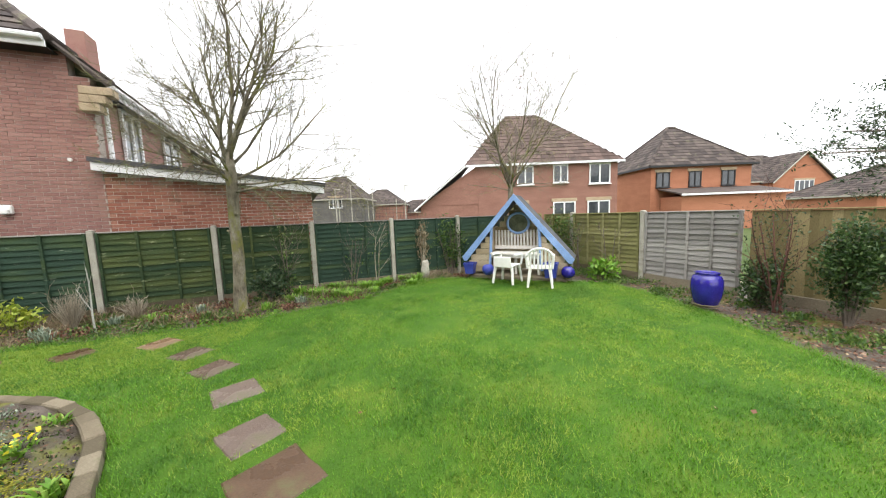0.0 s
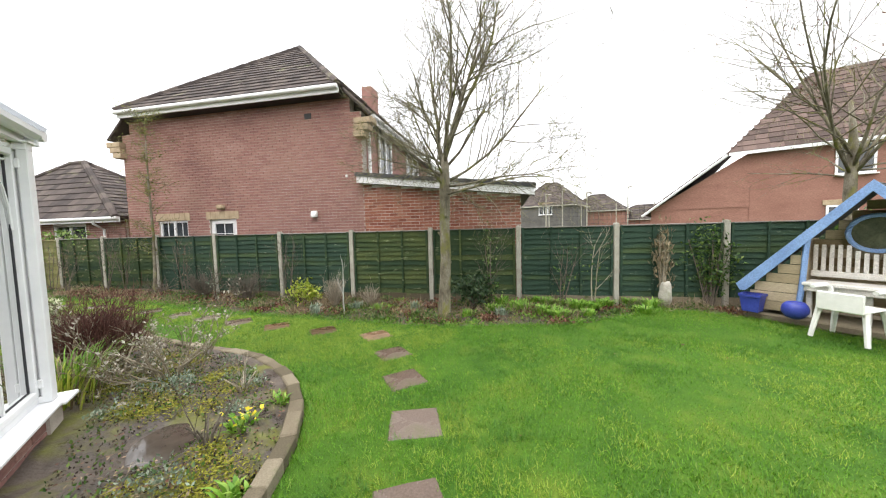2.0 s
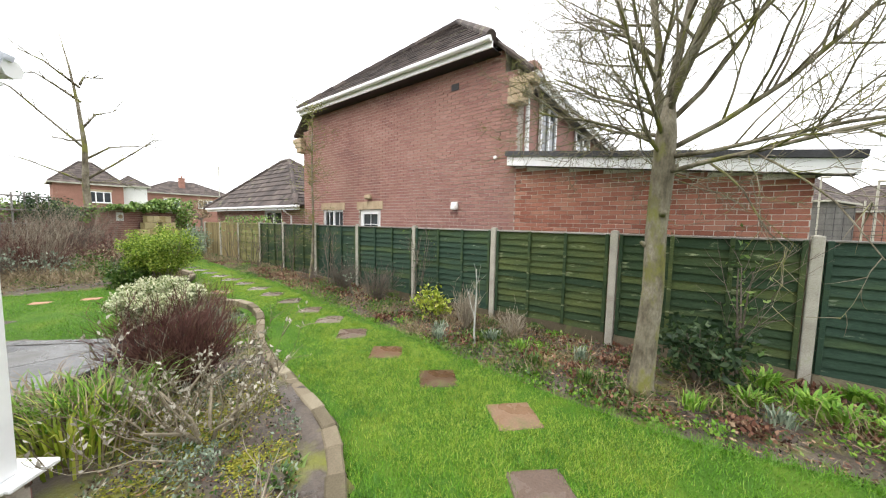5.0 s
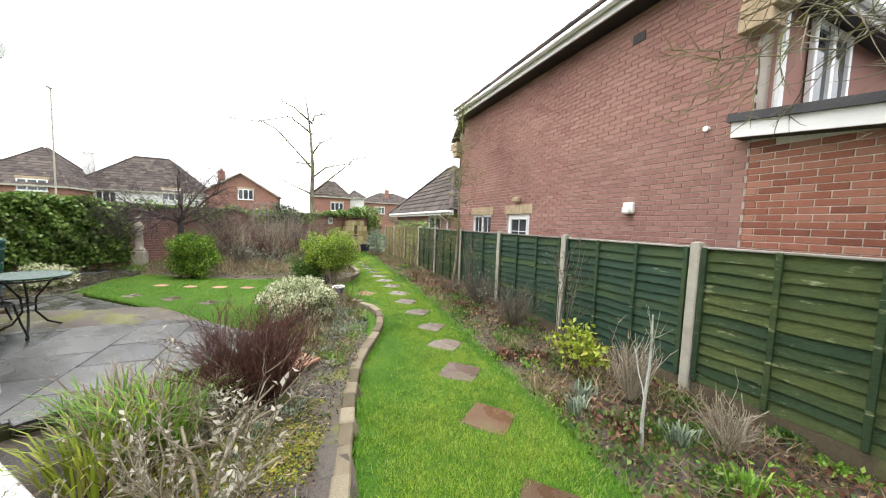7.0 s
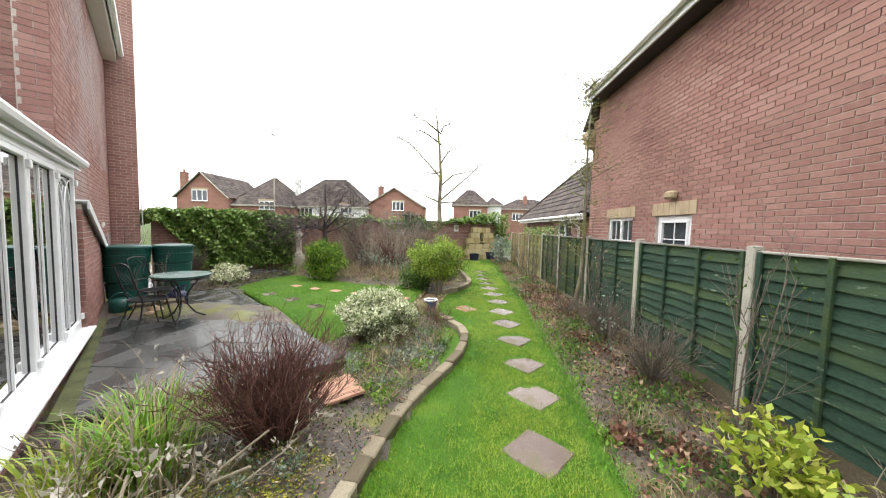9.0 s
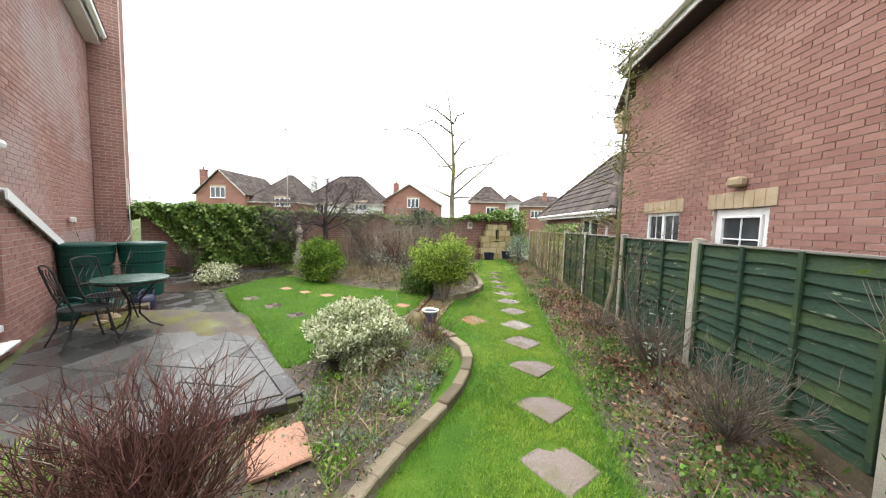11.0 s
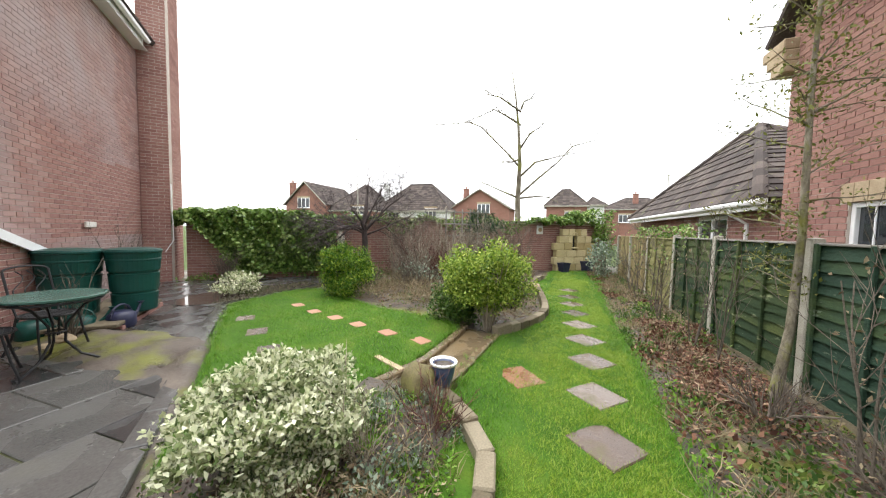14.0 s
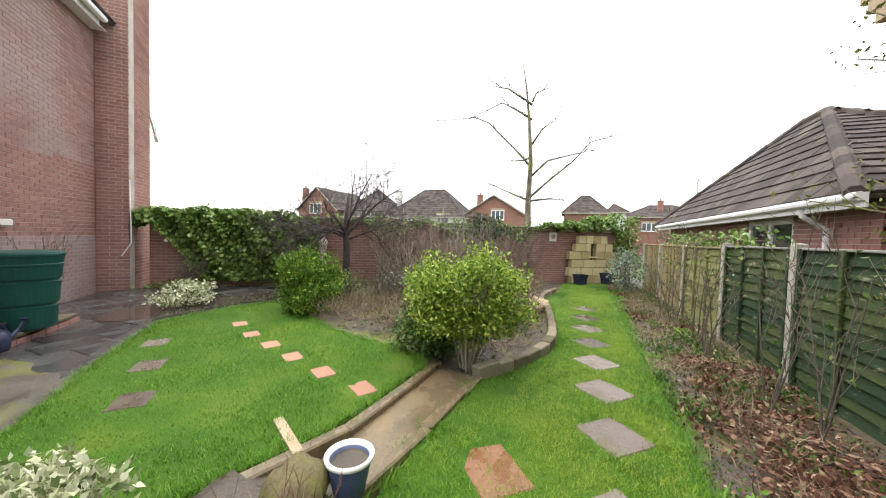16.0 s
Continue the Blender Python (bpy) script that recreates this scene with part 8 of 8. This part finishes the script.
for i, (x, y, s, h) in enumerate(((-38, -34, 3.0, 3.2), (-44, -38, 3.5, 3.4), (-36, -29, 2.2, 2.9), (-48, -1.5, 2.2, 3.2), (-50, 17.5, 2.5, 3.4), (-62, 40, 5, 3.5), (14, 62, 4, 2.6), (22, 70, 5, 3.0), (5, 66, 4, 2.4), (-58, -30, 6, 3.5))):
    rnd.seed(90 + i)
    t = thing("distant_tree", "bare twiggy tree in the distance", "tree", pose(x, y, -0.25))
    part("trunk", Build().tube([(0, 0, 0), (0.1, 0, h * 0.6)], [0.16, 0.1], 7), M_TWIG, t)
    k = Build()
    for j in range(7):
        a = rnd.uniform(0, 6.28)
        grow(k, (0.05, 0, h * 0.5), (math.cos(a), math.sin(a), rnd.uniform(0.5, 1.6)), h * 0.7, 0.05, 1, 3, (0, 6, 5), 0.7, 0.15, 0.02)
    part("crown", k, M_TWIG, t, kind="stuff")
    P = clump_points(700, (0, 0, h * 0.9), (s * 0.5, s * 0.5, h * 0.35), 30, 0.25)
    part("foliage", leaf_mesh("foliage", P, 0.22, L_GREEN if i % 3 == 0 else L_STRAW), None, t, kind="stuff")

# litter, weeds and moss on the beds
def scatter(n, poly, avoid=()):
    xs = rng.uniform(min(p[0] for p in poly), max(p[0] for p in poly), n)
    ys = rng.uniform(min(p[1] for p in poly), max(p[1] for p in poly), n)
    ok = inside(poly, xs, ys)
    for q in avoid:
        ok &= ~inside(q, xs, ys)
    return xs[ok], ys[ok]


BORDER = [(-18.5, 7.7), (-12.5, 7.5), (-8, 7.32), (-4.6, 7.1), (-2, 6.8), (0.2, 6.95), (1.2, 7.1), (2.2, 7.8), (3.2, 8.15), (4.0, 7.8), (4.6, 8.7), (-18.5, 8.7)]
EAST = [(6.2, 6.2), (6.15, 4.6), (5.8, 3.5), (5.4, 2.5), (4.9, 1.6), (4.4, 0.2), (7.25, 0.2), (7.25, 8.6), (6.2, 8.6)]
BED = [(-1.25, 2.6), (-1.3, 3.3), (-1.85, 4.2), (-2.9, 4.85), (-4.0, 5.15), (-5.8, 5.7), (-6.9, 5.95), (-7.5, 5.85), (-7.9, 5.4), (-7.1, 4.5), (-6.5, 4.1), (-5.8, 4.65), (-4.75, 3.35), (-3.5, 3.85), (-1.9, 2.4)]
SHRUBS = [(-9.9, 5.6), (-10.4, 5.95), (-11.6, 6.2), (-13, 6.1), (-14.6, 5.8), (-17, 5.9), (-17.5, 4.6), (-13.8, 0.4), (-11.5, 1.2), (-10.8, 2.2)]
SIDE = [(-10.6, -2.4), (-13.2, -0.4), (-12.2, 0.9), (-13.6, 0.9), (-11.4, -2.6)]


WET = [(-2.18, 3.42), (-2.2, 3.67), (-2.4, 3.87), (-2.65, 3.83), (-2.69, 3.57), (-2.57, 3.4), (-2.36, 3.28)]


MOSSY_BED = [(-1.3, 2.6), (-1.35, 3.3), (-1.9, 4.2), (-2.9, 4.8), (-4.3, 5.2), (-4.6, 4.6), (-4.2, 3.9), (-3.4, 3.9), (-1.9, 2.4)]


def litter(name, label, poly, n, size, mat, lift_by=0.02, flat=True, avoid=(WET,), ratio=0.6, heaps=0, heap=0.2):
    xs, ys = scatter(n, poly, avoid)
    if heaps:
        hx, hy = scatter(heaps, poly, avoid)
        pick = rng.integers(0, len(hx), n)
        hr = heap * rng.uniform(0.4, 1.3, len(hx))
        xs, ys = hx[pick] + rng.normal(size=n) * hr[pick], hy[pick] + rng.normal(size=n) * hr[pick] * 0.8
        ok = inside(poly, xs, ys)
        for q in avoid:
            ok &= ~inside(q, xs, ys)
        xs, ys = xs[ok], ys[ok]
    z = np.maximum(soil_level(xs, ys), lift(xs, ys) - 0.06) + lift_by * rng.uniform(0.3, 1.6, len(xs))
    me = leaf_mesh(name, np.stack([xs, ys, z], 1), size, mat, ratio, 0.0 if flat else 0.9, 0.12)
    if flat:
        co = np.empty(len(me.vertices) * 3, np.float32)
        me.vertices.foreach_get("co", co)
        co = co.reshape(-1, 4, 3)
        co[:, 1:, 2] = co[:, :1, 2] + (co[:, 1:, 2] - co[:, :1, 2]) * 0.3
        me.vertices.foreach_set("co", co.ravel())
    return solo(name, me, None, label, "plant litter", kind="stuff")


L_MOSS = leaf_mat("moss_tuft", [(0.0, (0.10, 0.11, 0.012)), (0.6, (0.22, 0.225, 0.022)), (1.0, (0.38, 0.34, 0.05))], 0.9, 0.1)
litter("leaf_litter", "brown fallen leaves over the fence border", BORDER, 17000, 0.048, L_LITTER, 0.04)
litter("leaf_litter", "drifts of red-brown fallen leaves along the fence border", BORDER, 9000, 0.055, L_LITTER, 0.06, False, (), 0.6, 70, 0.2)
litter("leaf_litter", "deep drift of red-brown leaves by the fence", [(-11.5, 7.65), (-8.0, 7.55), (-8.0, 8.5), (-11.5, 8.6)], 6000, 0.06, L_LITTER, 0.07, True, (), 0.6, 9, 0.3)
litter("dead_stalks", "tangled dead stalks standing in the fence border", BORDER, 7000, 0.22, L_STRAW, 0.05, False, (), 0.03, 160, 0.16)
litter("weeds", "patches of green weeds in the fence border", BORDER, 14000, 0.05, L_GREEN, 0.06, False, (), 0.5, 110, 0.16)
litter("weeds", "patches of bright weeds in the fence border", BORDER, 5000, 0.045, L_BRIGHT, 0.05, False, (), 0.5, 60, 0.14)
litter("leaf_litter", "brown fallen leaves over the border by the far fence", EAST, 10000, 0.05, L_LITTER, 0.03)
litter("leaf_litter", "scattered brown fallen leaves in the flower bed", BED, 5000, 0.03, L_LITTER, 0.03)
litter("leaf_litter", "brown fallen leaves in the shrub bed", SHRUBS, 8000, 0.05, L_LITTER, 0.04)
litter("weeds", "small green weeds in the fence border", BORDER, 9000, 0.036, L_GREEN, 0.04, False)
litter("weeds", "small green weeds in the far border", EAST, 9000, 0.05, L_GREEN, 0.06, False, (), 0.5, 60, 0.2)
litter("weeds", "small green weeds in the flower bed", BED, 9000, 0.03, L_GREEN, 0.03, False)
litter("soil_crumbs", "dark crumbs of turned soil in the flower bed", BED, 14000, 0.022, L_CLOD, 0.02, False)
litter("soil_crumbs", "dark crumbs of turned soil in the fence border", BORDER, 16000, 0.024, L_CLOD, 0.02, False)
litter("bed_twigs", "thin dry twigs lying in the flower bed", BED, 1500, 0.12, L_STRAW, 0.04, True, (WET,), 0.045)
litter("moss", "yellow-green moss mats in the flower bed", MOSSY_BED, 24000, 0.024, L_MOSS, 0.012, True, (WET,), 0.6, 150, 0.13)
litter("dead_leaves", "pale curled dead leaves in the flower bed", BED, 1800, 0.05, L_STRAW, 0.04, True, (WET,), 0.3, 60, 0.3)
litter("weeds", "patches of small green weeds in the flower bed", BED, 3000, 0.03, L_SILVER, 0.05, False, (WET,), 0.5, 70, 0.13)
litter("ground_cover", "leafy green ground cover in the shrub bed", SHRUBS, 5500, 0.06, L_GREEN, 0.08, False, (), 0.5, 90, 0.3)
litter("dead_stalks", "tangled dry brown stalks in the shrub bed", SHRUBS, 9500, 0.28, L_STRAW, 0.1, False, (), 0.03, 80, 0.3)
litter("ground_cover", "ivy-leaved ground cover along the garden wall", SIDE, 3500, 0.08, L_IVY, 0.1, False)
litter("dry_stems", "short dry stems in the fence border", BORDER, 9000, 0.12, L_STRAW, 0.05, True, (), 0.05)
litter("dry_stems", "short dry stems in the shrub bed", SHRUBS, 4000, 0.18, L_STRAW, 0.1, False, (), 0.05)
litter("lawn_leaves", "few brown leaves lying on the lawn", [(-0.5, 1.5), (4.5, 1.5), (5.5, 3.5), (4.5, 6.5), (1, 6.8), (-0.5, 6)], 26, 0.06, L_LITTER, 0.07)

FAR_BED = [(-4.9, 5.3), (-5.9, 5.65), (-6.9, 5.92), (-7.5, 5.8), (-7.9, 5.4), (-7.2, 4.75), (-6.2, 4.6), (-5.5, 4.75)]
litter("dead_stalks", "pale dead stalks round the variegated shrub", FAR_BED, 1100, 0.2, L_STRAW, 0.04, False, (), 0.035, 40, 0.14)
litter("dead_leaves", "pale dead leaves round the variegated shrub", FAR_BED, 1300, 0.05, L_STRAW, 0.04, True, (), 0.45, 50, 0.2)
litter("weeds", "patches of fresh green weeds round the variegated shrub", FAR_BED, 3400, 0.034, L_BRIGHT, 0.05, False, (), 0.5, 45, 0.12)
litter("weeds", "grey-green weeds round the variegated shrub", FAR_BED, 2600, 0.04, L_SILVER, 0.05, False, (), 0.5, 30, 0.12)

# grass
def grass(name, label, outline, density, extra):
    xs = np.array([p[0] for p in outline])
    ys = np.array([p[1] for p in outline])
    n = int((xs.max() - xs.min()) * (ys.max() - ys.min()) * density)
    x, y = rng.uniform(xs.min(), xs.max(), n), rng.uniform(ys.min(), ys.max(), n)
    ok = inside(outline, x, y) & ((x > -12.5) | (rng.random(n) < 0.5))
    for sx, sy, s, rz in STEPS + [(-8.53, 6.13, 0.42, 40)]:
        c, q = math.cos(radians(rz)), math.sin(radians(rz))
        u, w = (x - sx) * c + (y - sy) * q, -(x - sx) * q + (y - sy) * c
        e = s * (0.45 - 0.05 * rng.random(n))
        ok &= ~((np.abs(u) < e) & (np.abs(w) < e))
    for sx, sy in ((-8.95, 4.86), (-9.05, 4.33), (-9.22, 3.76), (-9.4, 3.23), (-9.58, 2.68), (-9.85, 2.1), (-8.02, 3.36), (-8.45, 2.7), (-8.87, 2.0)):
        ok &= (np.hypot(x - sx, y - sy) > 0.13)
    x, y = x[ok], y[ok]
    n = len(x)
    z = lift(x, y) + extra - 0.004
    a = rng.uniform(0, 2 * np.pi, n)
    patch = 0.75 + 0.35 * np.sin(x * 2.3 + 1.7 * np.sin(y * 1.9)) * np.sin(y * 2.7 + np.sin(x * 1.3))
    h = rng.uniform(0.012, 0.042, n) * patch
    w = rng.uniform(0.002, 0.0042, n)
    ln = rng.uniform(0.2, 1.1, n) * h
    v = np.empty((n, 3, 3))
    v[:, 0] = np.stack([x - np.sin(a) * w, y + np.cos(a) * w, z], 1)
    v[:, 1] = np.stack([x + np.sin(a) * w, y - np.cos(a) * w, z], 1)
    v[:, 2] = np.stack([x + np.cos(a) * ln, y + np.sin(a) * ln, z + h], 1)
    solo(name, raw_mesh(name, v.reshape(-1, 3), np.arange(3 * n).reshape(n, 3), L_GRASS), None, label, "grass", kind="stuff")


grass("grass", "short bright green mown grass", MAIN_LAWN, 5200, 0.0)


def tufts(name, label, outline, n, mat, extra, hgt=0.06, width=0.006, per=14, spread=0.03, edge=0.0):
    """Coarser tufts standing above the sward; with edge, leaning over the lawn's rim."""
    if edge:
        P = np.array(outline)
        Q = np.roll(P, -1, 0)
        i = rng.integers(0, len(P), n)
        t = rng.random((n, 1))
        c = P[i] + (Q[i] - P[i]) * t + rng.normal(size=(n, 2)) * edge
        x, y = c[:, 0], c[:, 1]
    else:
        m_ = 260
        hx, hy = scatter(m_ * 2, outline)
        pick = rng.integers(0, len(hx), n)
        x, y = hx[pick] + rng.normal(size=n) * 0.2, hy[pick] + rng.normal(size=n) * 0.2
        ok = inside(outline, x, y)
        x, y = x[ok], y[ok]
    for sx, sy, s, rz in STEPS:
        ok = np.hypot(x - sx, y - sy) > s * 0.58
        x, y = x[ok], y[ok]
    x, y = np.repeat(x, per) + rng.normal(size=len(x) * per) * spread, np.repeat(y, per) + rng.normal(size=len(y) * per) * spread
    n = len(x)
    z = lift(x, y) + extra - 0.006
    a = rng.uniform(0, 2 * np.pi, n)
    h = rng.uniform(0.4, 1.0, n) * hgt
    w = rng.uniform(0.5, 1.0, n) * width * 0.5
    ln = rng.uniform(0.3, 1.5, n) * h
    v = np.empty((n, 3, 3))
    v[:, 0] = np.stack([x - np.sin(a) * w, y + np.cos(a) * w, z], 1)
    v[:, 1] = np.stack([x + np.sin(a) * w, y - np.cos(a) * w, z], 1)
    v[:, 2] = np.stack([x + np.cos(a) * ln, y + np.sin(a) * ln, z + h], 1)
    solo(name, raw_mesh(name, v.reshape(-1, 3), np.arange(3 * n).reshape(n, 3), mat), None, label, "grass", kind="stuff")


L_GRASS_PALE = leaf_mat("pale_grass_blade", [(0.0, (0.12, 0.23, 0.012)), (0.5, (0.22, 0.34, 0.025)), (1.0, (0.36, 0.42, 0.07))], 0.5, 0.3)
L_GRASS_DEEP = leaf_mat("deep_grass_blade", [(0.0, (0.026, 0.10, 0.006)), (0.6, (0.06, 0.185, 0.010)), (1.0, (0.11, 0.23, 0.02))], 0.5, 0.3)
tufts("grass_tufts", "paler yellow-green tufts in the mown lawn", MAIN_LAWN, 9000, L_GRASS_PALE, 0.0, 0.045)
tufts("grass_tufts", "coarse deep green tufts in the mown lawn", MAIN_LAWN, 9000, L_GRASS_DEEP, 0.0, 0.055)
tufts("grass_tufts", "yellow-green mossy tufts along the grass path", [(-1.2, 4.9), (-3.0, 5.3), (-6.0, 6.2), (-9.5, 6.1), (-17.5, 6.6), (-17.5, 7.6), (-8.0, 7.25), (-2.0, 6.75), (-0.5, 6.6)], 17000, L_GRASS_PALE, 0.0, 0.04)
tufts("grass_fringe", "ragged grass leaning over the lawn's edge", MAIN_LAWN, 4200, L_GRASS, 0.0, 0.075, 0.006, 12, 0.03, 0.045)
tufts("grass_fringe", "ragged grass along the edge of the raised lawn", UPPER_LAWN, 1100, L_GRASS, 0.03, 0.06, 0.006, 12, 0.03, 0.03)
grass("grass", "short bright green grass of the raised lawn", UPPER_LAWN, 4000, 0.03)
